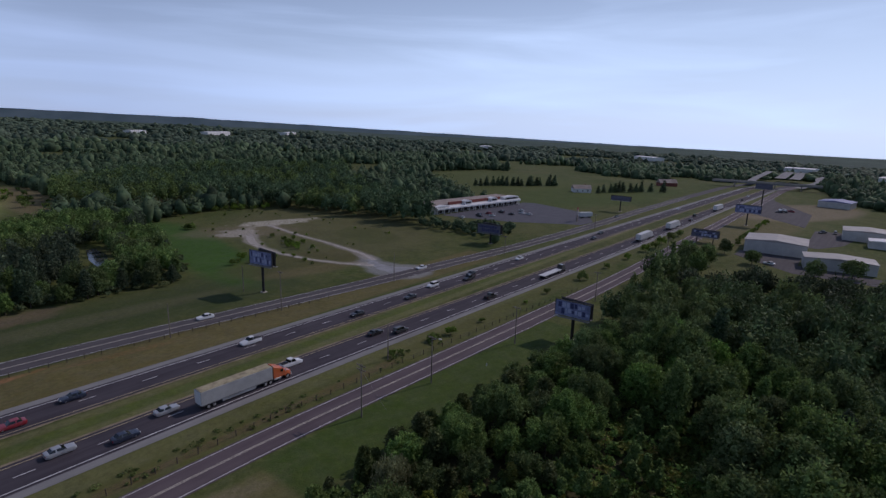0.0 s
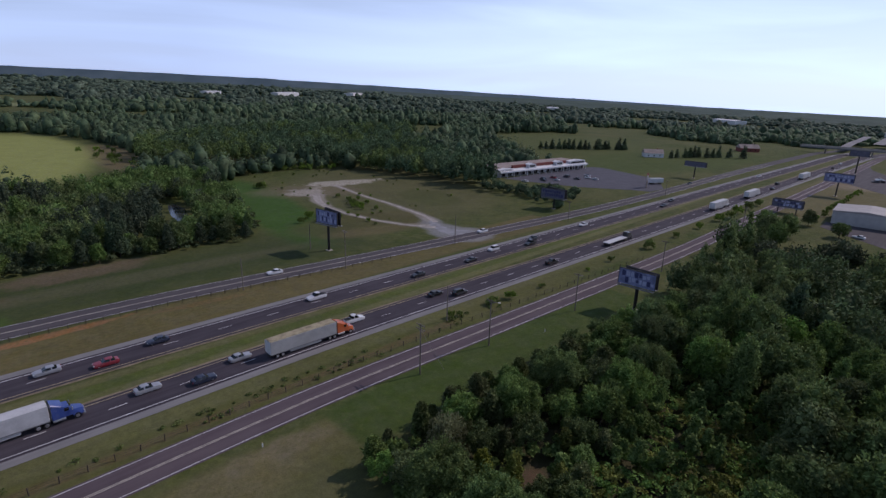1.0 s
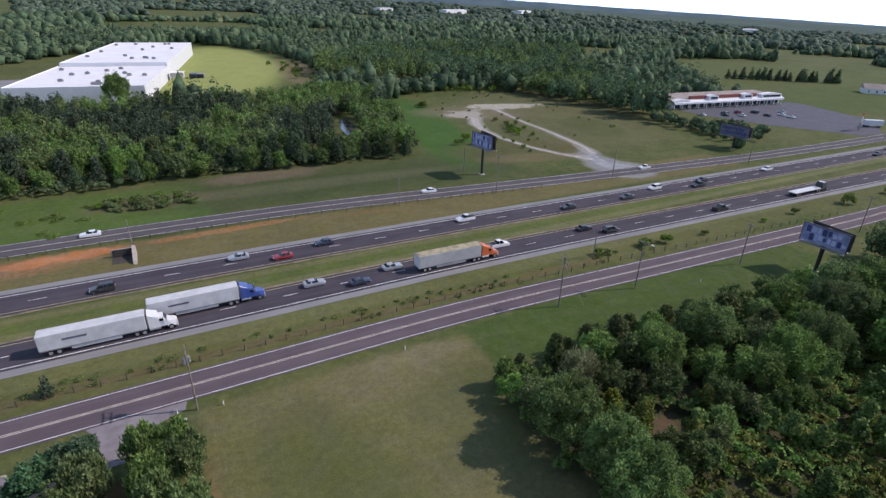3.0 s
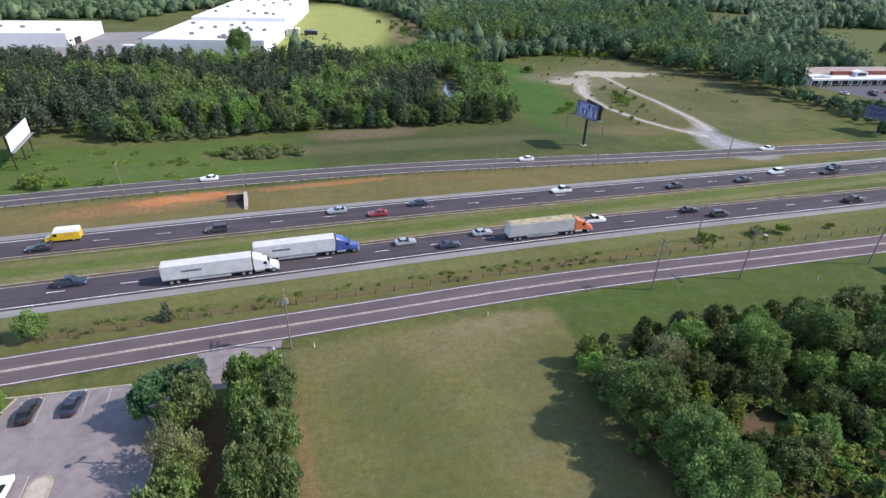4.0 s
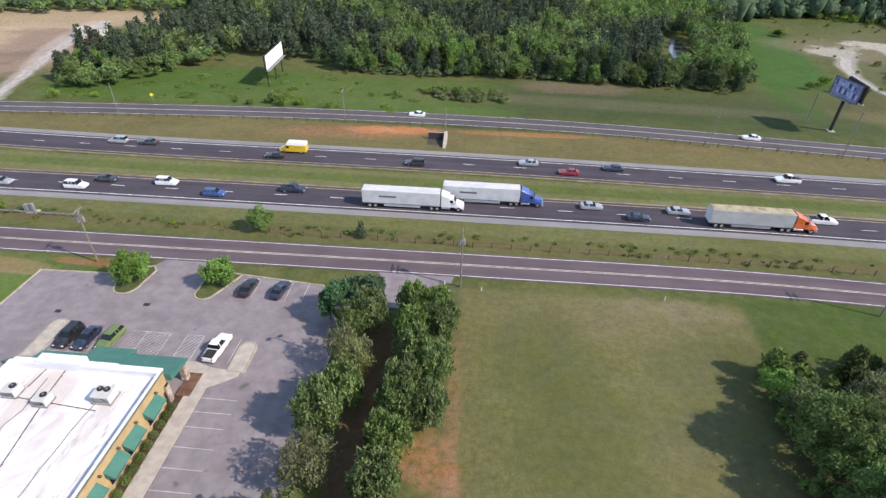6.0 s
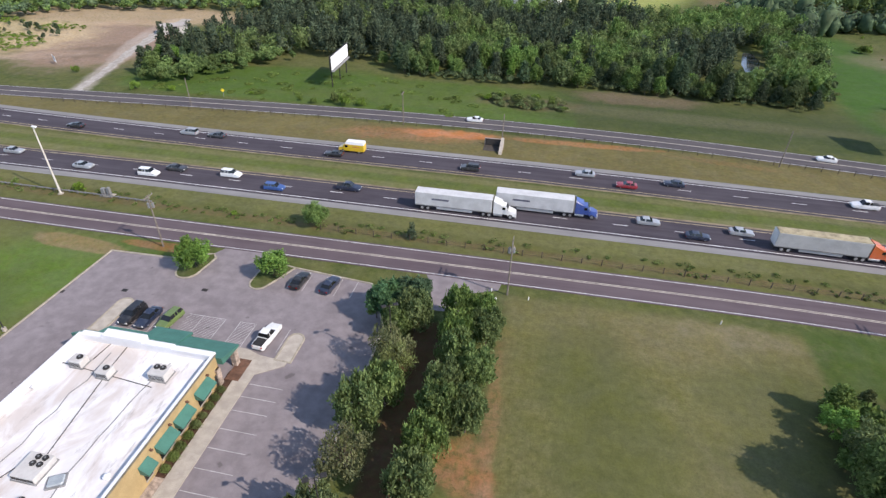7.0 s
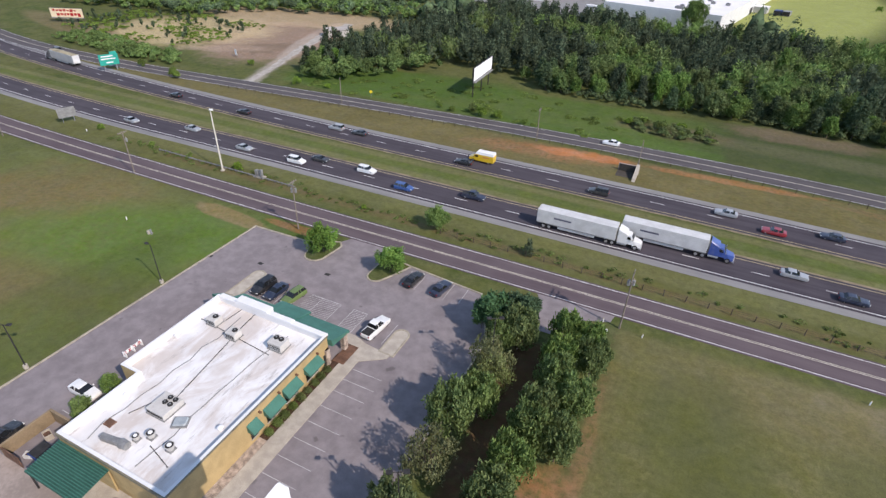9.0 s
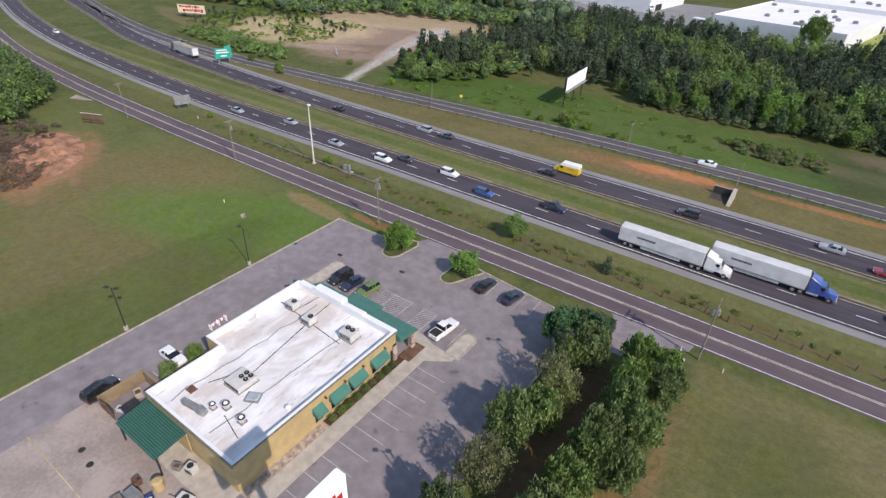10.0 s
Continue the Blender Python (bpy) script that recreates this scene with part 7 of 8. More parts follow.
# ---- poles, signs and fences ----
def utility_pole(x, y, h, arms=1, cans=0, lamp=False, r=0.16, guy=None, label="weathered wooden utility pole with crossarm"):
    ob = thing("utility_pole", label, "utility pole", Matrix.Translation((x, y, 0)), group="utility poles")
    part("mast", Geo().tube((0, 0, -0.3), (0, 0, h), r, r * 0.62, 10), M_WOODPOLE, ob)
    for k in range(arms):
        z = h - 0.35 - 0.9 * k
        a = part("crossarm", Geo().box(-0.06, -1.25, z - 0.07, 0.06, 1.25, z + 0.07), M_WOODPOLE, ob)
        for yy in (-1.1, -0.45, 0.45, 1.1):
            part("insulator", Geo().tube((0, yy, z + 0.07), (0, yy, z + 0.3), 0.06, 0.04, 6), M_GREYMETAL, a)
        g = Geo().tube((0, -0.75, z), (0, 0, z - 0.65), 0.03, 0.03, 4).tube((0, 0.75, z), (0, 0, z - 0.65), 0.03, 0.03, 4)
        part("brace", g, M_GREYMETAL, a)
    for k in range(cans):
        a = 0.9 + 2.1 * k
        cx, cy = 0.42 * math.cos(a), 0.42 * math.sin(a)
        c = part("transformer", Geo().tube((cx, cy, h - 2.6), (cx, cy, h - 1.7), 0.24, 0.24, 12), M_GREYMETAL, ob, "pale grey drum transformer")
        part("bushing", Geo().tube((cx, cy, h - 1.6), (cx, cy, h - 1.35), 0.07, 0.05, 6), M_STONE, c)
    if lamp:
        a = part("lamp_arm", Geo().tube((0, 0, h - 0.8), (0.3, -1.8, h - 0.2), 0.05, 0.04, 6), M_GREYMETAL, ob)
        part("lamp_head", Geo().box(0.12, -2.4, h - 0.32, 0.48, -1.7, h - 0.12, 0.05), M_PALEPOLE, a)
    if guy:
        part("guy_wire", Geo().tube((0, 0, h - 1.2), (guy[0], guy[1], 0), 0.02, 0.02, 4), M_GREYMETAL, ob)


utility_pole(-2.0, 71.6, 11.1, 2, 2, label="wooden utility pole with two drum transformers")
utility_pole(-66.0, 71.5, 10.8, 1, 2, label="wooden utility pole with two drum transformers")
utility_pole(-116.3, 73.4, 10.4, 1, 1)
utility_pole(-165.6, 72.0, 10.4, 1, 0)
utility_pole(66.1, 71.5, 11.3, 2, 0, guy=(5, -2))
utility_pole(86.2, 70.3, 11.3, 1, 0, True, label="dark wooden utility pole with a street lamp")
utility_pole(88.5, 86.1, 9.5, 0, 0, label="slim dark wooden pole on the verge")
utility_pole(118.5, 68.0, 10.5, 1, 0)
utility_pole(168.0, 66.5, 10.5, 1, 0)
utility_pole(248, 67, 10.5, 1, 0)
utility_pole(92.3, 135.2, 12.5, 1, 0)
utility_pole(60.0, 138.2, 9.5, 0, 0, label="slim dark wooden pole by the frontage road")
utility_pole(138.5, 131.8, 11.0, 0, 0, label="slim dark wooden pole by the frontage road")
utility_pole(203, 124.5, 9.0, 1, 0)
utility_pole(296, 121.5, 9.0, 1, 0)
utility_pole(-9.7, 134.6, 8.5, 0, 0, label="slim dark wooden pole by a culvert")
utility_pole(-38.6, 141.9, 9.5, 1, 0)
utility_pole(-104, 140.4, 8.5, 0, 0, label="slim dark wooden pole by the frontage road")
utility_pole(95.0, 160.5, 9.0, 0, 0, label="slim dark wooden pole beside a billboard")
utility_pole(128, 402, 11, 1, 0)

ob = thing("monopole", "tall pale tapered steel pole beside the highway", "pole", Matrix.Translation((-99.5, 84.6, 0)))
part("mast", Geo().tube((0, 0, 0), (0, 0, 15.0), 0.21, 0.12, 14), M_PALEPOLE, ob)
part("base_plate", Geo().tube((0, 0, 0), (0, 0, 0.15), 0.6, 0.6, 12), M_CONCRETE, ob)
part("lamp_head", Geo().box(-0.2, -0.2, 15.0, 0.8, 0.2, 15.25, 0.05), M_WHITEPANEL, ob)
ob = thing("control_cabinet", "grey roadside control cabinet on a slab", "cabinet", Matrix.Translation((-89.5, 86.2, 0)))
part("slab", Geo().box(-1.2, -0.8, 0, 1.6, 0.8, 0.15), M_CONCRETE, ob)
part("body", Geo().box(-0.9, -0.4, 0.15, -0.1, 0.4, 1.7, 0.03), M_GREYMETAL, ob)
part("meter_box", Geo().box(0.5, -0.3, 0.15, 1.1, 0.3, 2.0, 0.03), M_GREYMETAL, ob)
ob = thing("guardrail", "galvanised steel guardrail along the ditch", "guardrail")
x = -122.0
while x < -78:
    part("post", Geo().box(x - 0.08, 85.35, 0, x + 0.08, 85.55, 0.75), M_WOODPOLE, ob)
    x += 2.0
part("rail", Geo().loft([[(-122, 85.28, 0.45), (-122, 85.2, 0.53), (-122, 85.28, 0.60), (-122, 85.2, 0.68), (-122, 85.28, 0.76), (-122, 85.36, 0.6)], [(-78, 85.28, 0.45), (-78, 85.2, 0.53), (-78, 85.28, 0.60), (-78, 85.2, 0.68), (-78, 85.28, 0.76), (-78, 85.36, 0.6)]]), M_GREYMETAL, ob)


def fence(at, x0, x1, step, h, label, rails):
    ob = thing("fence", label, "fence")
    rg = random.Random(int(x0))
    x, pts = x0, []
    while x <= x1:
        y = at(x) + rg.uniform(-0.1, 0.1)
        part("post", Geo().tube((x, y, -0.1), (x + rg.uniform(-0.06, 0.06), y + rg.uniform(-0.06, 0.06), h * rg.uniform(0.92, 1.08)), 0.09, 0.08, 6), M_FENCEPOST, ob)
        pts.append((x, y))
        x += step
    for z in rails:
        g = Geo()
        for a, b in zip(pts[:-1], pts[1:]):
            g.tube((*a, z), (*b, z), 0.016, 0.016, 4, False)
        part("wire", g, M_DARKMETAL, ob)


fence(lambda x: 83.9 - 0.00008 * x * x + (0.0 if x < 60 else -0.04 * (x - 60)), -40, 176, 3.6, 1.25, "wire fence on weathered wooden posts", (0.4, 0.8, 1.15))
fence(lambda x: FARFRONT(x) - 6.2, -150, 110, 3.6, 1.3, "dark wire fence on wooden posts by the frontage road", (0.35, 0.6, 0.85, 1.15))


def billboard(x, y, h, faces, post, label, base=True):
    """faces: (x0, y0, x1, y1, z0, z1, material, print material or None) of each panel, in metres from the post."""
    dark_ink = worn("dark_print", (0.05, 0.055, 0.14), 0.7, vary=0.2) if "red" not in label else M_RED
    ob = thing("billboard", label, "billboard", Matrix.Translation((x, y, 0)))
    for px, py, r in post:
        part("post", Geo().tube((px, py, -0.1), (px, py, h), r, r, 12), M_DARKMETAL, ob, "dark steel post")
        if base:
            part("footing", Geo().box(px - 0.9, py - 0.9, 0, px + 0.9, py + 0.9, 0.25, 0.05), M_CONCRETE, ob)
    for x0, y0, x1, y1, z0, z1, mat, ink in faces:
        a, b = Vector((x0, y0, 0)), Vector((x1, y1, 0))
        d = (b - a).normalized()
        n = Vector((d.y, -d.x, 0))
        L = (b - a).length

        def slab(u0, u1, w0, w1, t0, t1):
            p = [a + d * u0 + n * t0, a + d * u1 + n * t0, a + d * u1 + n * t1, a + d * u0 + n * t1]
            return Geo().loft([[(*q.xy, w0) for q in p], [(*q.xy, w1) for q in p]])
        f = part("panel", slab(0, L, z0, z1, 0.0, 0.25), mat, ob)
        edge = slab(-0.12, L + 0.12, z1, z1 + 0.15, -0.05, 0.32)
        edge2 = slab(-0.12, 0, z0 - 0.15, z1, -0.05, 0.32)
        edge3 = slab(L, L + 0.12, z0 - 0.15, z1, -0.05, 0.32)
        part("trim", edge, M_DARKMETAL, f)
        part("trim", edge2, M_DARKMETAL, f)
        part("trim", edge3, M_DARKMETAL, f)
        part("catwalk", slab(0, L, z0 - 0.35, z0 - 0.25, 0.0, 1.1), M_GREYMETAL, ob)
        part("back_frame", slab(0.1, L - 0.1, z0 + 0.1, z1 - 0.1, -0.35, -0.02), M_DARKMETAL, ob)
        if ink:
            rg = random.Random(int(x * 7 + y0))
            hh = z1 - z0
            for row, (v0, v1) in enumerate(((0.62, 0.86), (0.18, 0.48))):
                u = L * (0.08 + 0.10 * row)
                while u < L * (0.92 - 0.12 * (1 - row)):
                    w = L * rg.uniform(0.05, 0.10)
                    part("print_bar", slab(u, u + w, z0 + hh * (v0 + rg.uniform(-0.08, 0.06)), z0 + hh * (v1 + rg.uniform(-0.08, 0.06)), 0.25, 0.262), ink if rg.random() < 0.62 else dark_ink, f)
                    u += w + L * 0.025
    return ob


M_PALEPRINT = worn("pale_blue_print", (0.42, 0.44, 0.60), 0.7, vary=0.2, scale=0.8)
M_NAVY = worn("navy_print", (0.045, 0.05, 0.13), 0.7, vary=0.2, scale=0.8)
M_GREYBACK = worn("grey_panel_back", (0.13, 0.13, 0.17), 0.7, vary=0.25, scale=0.8)
billboard(-70.2, 168.5, 10.2, [(0.3, -0.6, -0.9, 18.6, 5.7, 10.1, M_WHITEPANEL, None)], [(-0.1, 0.8, 0.2), (-0.6, 9.4, 0.2), (-1.3, 17.8, 0.2)], "blank white billboard on three dark posts", False)
billboard(99.0, 154.8, 13.5, [(-1.6, 4.4, 0.2, -5.4, 9.8, 14.4, M_BLUEGREY, M_PALEPRINT), (1.2, -5.4, 1.7, 4.2, 9.8, 14.4, M_GREYBACK, None)], [(0, 0, 0.45)], "two-sided billboard with a blue-grey advert on one dark post")
billboard(131.5, 57.7, 11.0, [(-0.9, 5.0, -0.3, -4.8, 6.8, 11.0, M_BLUEGREY, M_PALEPRINT), (0.9, -4.8, 1.5, 4.4, 6.8, 11.0, M_GREYBACK, None)], [(0, 0, 0.45)], "two-sided billboard with a blue advert on one dark post")
billboard(219, 143, 9.0, [(-2.5, 6.0, -0.5, -6.0, 5.6, 9.8, M_GREYBACK, M_NAVY), (0.6, -6.0, 2.6, 6.0, 5.6, 9.8, M_GREYBACK, None)], [(0, 0, 0.4)], "two-sided dark billboard on one dark post")
billboard(376, 137, 9.0, [(-0.6, 7.0, -0.4, -7.0, 8.0, 11.0, M_GREYBACK, None), (0.6, -7.0, 0.8, 7.0, 8.0, 11.0, M_GREYBACK, None)], [(0, 0, 0.4)], "grey billboard seen end-on above a field")
billboard(380, 57.5, 10.0, [(-1.5, 7.0, -0.8, -7.0, 8.4, 13.0, M_BLUEGREY, M_PALEPRINT), (0.8, -7.0, 1.6, 7.0, 8.4, 13.0, M_GREYBACK, None)], [(0, 0, 0.4)], "two-sided billboard with a violet-blue advert")
billboard(304, 64, 5.0, [(-1.5, 6.5, -0.8, -6.5, 3.0, 6.6, M_GREYBACK, M_PALEPRINT), (0.8, -6.5, 1.6, 6.5, 3.0, 6.6, M_GREYBACK, None)], [(0, -4, 0.25), (0, 4, 0.25)], "dark low billboard among roadside trees", False)
billboard(504, 67.5, 16.0, [(-0.8, 6, -0.6, -6, 13, 17, M_GREYBACK, None)], [(0, 0, 0.5)], "tall grey billboard far along the highway")
billboard(-292.5, 175.5, 5.6, [(-7.4, -3.2, 7.4, 3.6, 2.2, 6.4, worn("cream_print", (0.74, 0.62, 0.42), 0.6, vary=0.08), M_RED)], [(-4, -1.4, 0.22), (4, 2.2, 0.22)], "cream billboard with bold red print bars", False)

ob = thing("highway_sign", "large teal-green highway direction sign on two posts", "road sign", Matrix.Translation((-198.5, 128.8, 0)) @ Matrix.Rotation(radians(66), 4, "Z"))
for x in (-2.0, 2.0):
    part("post", Geo().box(x - 0.12, 0.08, 0, x + 0.12, 0.3, 5.4), M_GREYMETAL, ob)
p = part("panel", Geo().box(-3.2, -0.04, 2.0, 3.2, 0.06, 5.8, 0.03), M_SIGNGREEN, ob)
part("exit_tab", Geo().box(0.6, -0.04, 5.82, 3.0, 0.06, 6.6, 0.03), M_SIGNGREEN, ob)
for z0, x0, x1 in ((4.9, -2.4, 1.6), (4.0, -2.6, 2.2), (2.7, -1.2, 1.2)):
    part("print_bar", Geo().box(x0, -0.06, z0, x1, -0.045, z0 + 0.42), M_WHITE_LINE, p)
ob = thing("road_sign", "grey unpainted back of a large road sign", "road sign", Matrix.Translation((-161, 87.4, 0)) @ Matrix.Rotation(radians(72), 4, "Z"))
for x in (-1.4, 1.4):
    part("post", Geo().box(x - 0.08, 0.05, 0, x + 0.08, 0.2, 3.6), M_GREYMETAL, ob)
part("panel", Geo().box(-2.3, -0.03, 1.4, 2.3, 0.05, 4.2, 0.02), M_GREYMETAL, ob)
ob = thing("warning_sign", "small yellow diamond warning sign on a post", "road sign", Matrix.Translation((-99.5, 151.0, 0)) @ Matrix.Rotation(radians(20), 4, "Z"))
part("post", Geo().box(-0.05, 0.02, 0, 0.05, 0.10, 2.2), M_GREYMETAL, ob)
part("panel", Geo().loft([[(0, -0.03, 1.4), (0.6, -0.03, 2.0), (0, -0.03, 2.6), (-0.6, -0.03, 2.0)], [(0, 0.01, 1.4), (0.6, 0.01, 2.0), (0, 0.01, 2.6), (-0.6, 0.01, 2.0)]]), worn("sign_yellow", (0.80, 0.62, 0.04), 0.5, vary=0.05), ob, "yellow diamond panel")
ob = thing("notice_board", "small white notice board on two posts", "sign", Matrix.Translation((-175.6, 168, 0)) @ Matrix.Rotation(radians(-35), 4, "Z"))
part("panel", Geo().box(-1.8, -0.05, 0.9, 1.8, 0.05, 2.9, 0.02), M_WHITEPANEL, ob)
for x in (-1.5, 1.5):
    part("post", Geo().box(x - 0.07, 0.05, 0, x + 0.07, 0.2, 2.9), M_WOODPOLE, ob)
ob = thing("sign_frame", "rusty empty sign frame lying low in the field", "sign", Matrix.Translation((-168, 63.5, 0)) @ Matrix.Rotation(radians(24), 4, "Z"))
for z in (0.5, 1.2, 1.9, 2.5):
    part("rail", Geo().box(-3.4, -0.06, z, 3.4, 0.06, z + 0.35), M_RUST, ob)
for x in (-3.4, -1.2, 1.1, 3.3):
    part("post", Geo().box(x - 0.08, -0.08, 0, x + 0.08, 0.08, 2.9), M_RUST, ob)
part("top_rail", Geo().box(-3.5, -0.1, 2.9, 3.5, 0.1, 3.0), M_PALEPOLE, ob)
ob = thing("hydrant_pipes", "two short white pipe risers in the grass", "pipe", Matrix.Translation((-4.4, 69.4, 0)))
for x in (0, 0.7):
    part("riser", Geo().tube((x, 0, 0), (x, 0, 0.7), 0.16, 0.16, 8), M_WHITEPANEL, ob)
    part("cap", Geo().tube((x, 0, 0.7), (x, 0, 0.82), 0.2, 0.12, 8), M_WHITEPANEL, ob)
for x, y in ((1.6, 71.0), (-4.7, 72.0), (32, 71.8), (-98.7, 57.7), (-150, 85), (102, 66)):
    ob = thing("marker_post", "short white marker post in the grass", "marker post", Matrix.Translation((x, y, 0)), group="marker posts")
    part("post", Geo().tube((0, 0, 0), (0, 0, 0.75), 0.09, 0.08, 8), M_WHITEPANEL, ob)
    part("cap", Geo().tube((0, 0, 0.75), (0, 0, 0.85), 0.11, 0.05, 8), M_YELLOW_LINE, ob)
ob = thing("well_head", "low weathered pipework in the grass", "pipework", Matrix.Translation((-90, 56.1, 0)))
part("pipe", Geo().tube((-0.6, 0, 0.3), (0.6, 0.2, 0.3), 0.14, 0.14, 8), M_GREYMETAL, ob)
part("riser", Geo().tube((0.3, 0.1, 0), (0.3, 0.1, 1.1), 0.16, 0.16, 8), M_GREYMETAL, ob)
part("valve", Geo().box(-0.5, -0.3, 0, 0.0, 0.3, 0.7, 0.05), M_CONCRETE, ob)


def lot_lamp(x, y, h, heads, turn):
    ob = thing("car_park_lamp", "dark slim car-park lamp on a concrete foot", "street lamp", Matrix.Translation((x, y, 0)) @ Matrix.Rotation(radians(turn), 4, "Z"), group="car-park lamps")
    part("footing", Geo().tube((0, 0, 0), (0, 0, 0.6), 0.32, 0.32, 12), M_CONCRETE, ob)
    part("mast", Geo().tube((0, 0, 0.6), (0, 0, h), 0.09, 0.07, 8), M_DARKMETAL, ob)
    for s in heads:
        a = part("arm", Geo().tube((0, 0, h - 0.1), (0.6 * s, 0, h), 0.04, 0.04, 6), M_DARKMETAL, ob)
        part("head", Geo().box(min(0.5 * s, 1.15 * s), -0.25, h - 0.05, max(0.5 * s, 1.15 * s), 0.25, h + 0.12, 0.05), M_DARKMETAL, a)


lot_lamp(-74.9, 46.1, 7.8, (-1,), 0)
lot_lamp(-74.9, 23.4, 8.0, (-1, 1), 25)
lot_lamp(-16.6, 52.4, 10.7, (-1, 1), 30)
lot_lamp(-16.4, 26.6, 11.2, (-1, 1), 30)
# culvert headwall below the far frontage road
ob = thing("culvert_headwall", "pale concrete culvert headwall with a dark opening", "culvert", Matrix.Translation((-9.6, 131.2, 0)))
part("wing_wall", Geo().loft([[(-0.3, -3.0, 0), (0.5, -3.0, 0), (0.5, 2.6, 0), (-0.3, 2.6, 0)], [(-0.3, -2.6, 0.7), (0.5, -2.6, 0.7), (0.5, 2.6, 2.4), (-0.3, 2.6, 2.4)]]), M_CONCRETE, ob, "sloping pale wing wall")
part("back_wall", Geo().box(-4.6, 2.6, 0, 0.5, 3.0, 1.9), M_PAD, ob)
# mouth panel and apron are coloured dark to stand for the wall's shade
part("opening", Geo().box(-4.4, 2.5, 0.05, -0.4, 2.59, 1.8), worn("dark_culvert_mouth", (0.05, 0.045, 0.04), 0.95), ob, "dark culvert mouth")
part("apron", Geo().box(-4.6, -1.2, 0.0, -0.3, 2.5, 0.05), worn("wet_silt", (0.07, 0.06, 0.05), 0.8), ob, "wet dark apron")
for x, y in ((-64.2, 58.5), (-74.0, 56.0), (-51.5, 61.5)):
    single("drain_grate", Geo().box(x - 0.5, y - 0.35, 0.02, x + 0.5, y + 0.35, 0.05), M_DARKMETAL, "dark iron drain grate in asphalt", "drain grate")


def overpass():
    ob = thing("overpass", "pale concrete road bridge over the highway", "bridge", Matrix.Translation((668, 88, land(668, 88))) @ Matrix.Rotation(radians(6), 4, "Z"))
    part("deck", Geo().box(-6, -50, 5.0, 6, 52, 6.2), M_SHOULDER, ob)
    for x in (-6.2, 5.9):
        part("parapet", Geo().box(x, -50, 6.2, x + 0.3, 52, 7.2), M_CONCRETE, ob)
    for y in (-32, -8, 8, 30):
        for x in (-4, 0, 4):
            part("pier", Geo().tube((x, y, -1), (x, y, 5), 0.6, 0.6, 10), M_CONCRETE, ob)


overpass()
path_strip("slip_road", [(690, 60, 9), (740, 56, 9), (800, 50, 9), (880, 54, 9), (960, 40, 9)], 1.0, 0.6, M_SHOULDER, "pale concrete slip road far along the highway", "road", 8, 0.1)
for p in ([(800, 76, 12), (860, 78, 12), (950, 84, 12)], [(800, 92, 12), (860, 94, 12), (950, 98, 12)], [(700, 110, 9), (790, 116, 9), (850, 118, 9), (940, 122, 9)]):
    path_strip("highway_far", p, 1.0, 2.2, M_SHOULDER, "pale concrete highway far off", "road", 9, 0.1)


# white sheds far off among the woods
for x, y, turn, w, d, h in FAR_SHEDS:
    ob = thing("warehouse", "low white shed far off among woods", "warehouse", Matrix.Translation((x, y, land(x, y) + 5)) @ Matrix.Rotation(radians(turn), 4, "Z"), group="far sheds")
    part("wall", Geo().box(-w / 2, -d / 2, -6, w / 2, d / 2, h), M_WHWALL, ob)
    part("roof", Geo().loft([[(-w / 2 - 0.5, -d / 2 - 0.5, h), (-w / 2 - 0.5, 0, h + 1.5), (-w / 2 - 0.5, d / 2 + 0.5, h)], [(w / 2 + 0.5, -d / 2 - 0.5, h), (w / 2 + 0.5, 0, h + 1.5), (w / 2 + 0.5, d / 2 + 0.5, h)]]), M_WHROOF, ob)

# ---- vehicles ----
CAR_SHAPES = {  # length, width, belt height, roof height, nose end, screen foot, roof front, roof back, tail-glass foot, tail deck height
    "sedan": (4.7, 1.82, 0.92, 1.43, 0.95, 0.85, 0.10, -1.15, -1.75, 0.98),
    "suv": (4.7, 1.90, 1.05, 1.72, 0.98, 0.95, 0.35, -2.05, -2.25, 1.10),
    "wagon": (4.6, 1.80, 0.98, 1.55, 0.95, 0.95, 0.25, -1.95, -2.2, 1.02),
    "pickup": (5.6, 1.95, 1.10, 1.85, 1.08, 1.05, 0.40, -0.75, -0.95, 1.12),
}
CAR_PAINT = {"white": (0.75, 0.75, 0.74), "black": (0.012, 0.012, 0.014), "silver": (0.42, 0.43, 0.44), "grey": (0.13, 0.135, 0.14), "blue": (0.030, 0.085, 0.26), "navy": (0.016, 0.024, 0.050),
             "red": (0.28, 0.018, 0.028), "green": (0.12, 0.18, 0.050), "dark": (0.030, 0.032, 0.036)}
PAINTS = {k: paint(k + "_car_paint", v, 0.35, 0.35 if k in ("silver", "grey") else 0.0) for k, v in CAR_PAINT.items()}
CAR_DONE = {}


def wheel(parent, x, y, r, w):
    s = 1 if y > 0 else -1
    t = part("wheel", Geo().tube((x, y - s * w, r), (x, y, r), r, r, 16), M_TYRE, parent)
    part("rim", Geo().tube((x, y, r), (x, y + s * 0.015, r), r * 0.62, r * 0.55, 12), M_RIM, t)


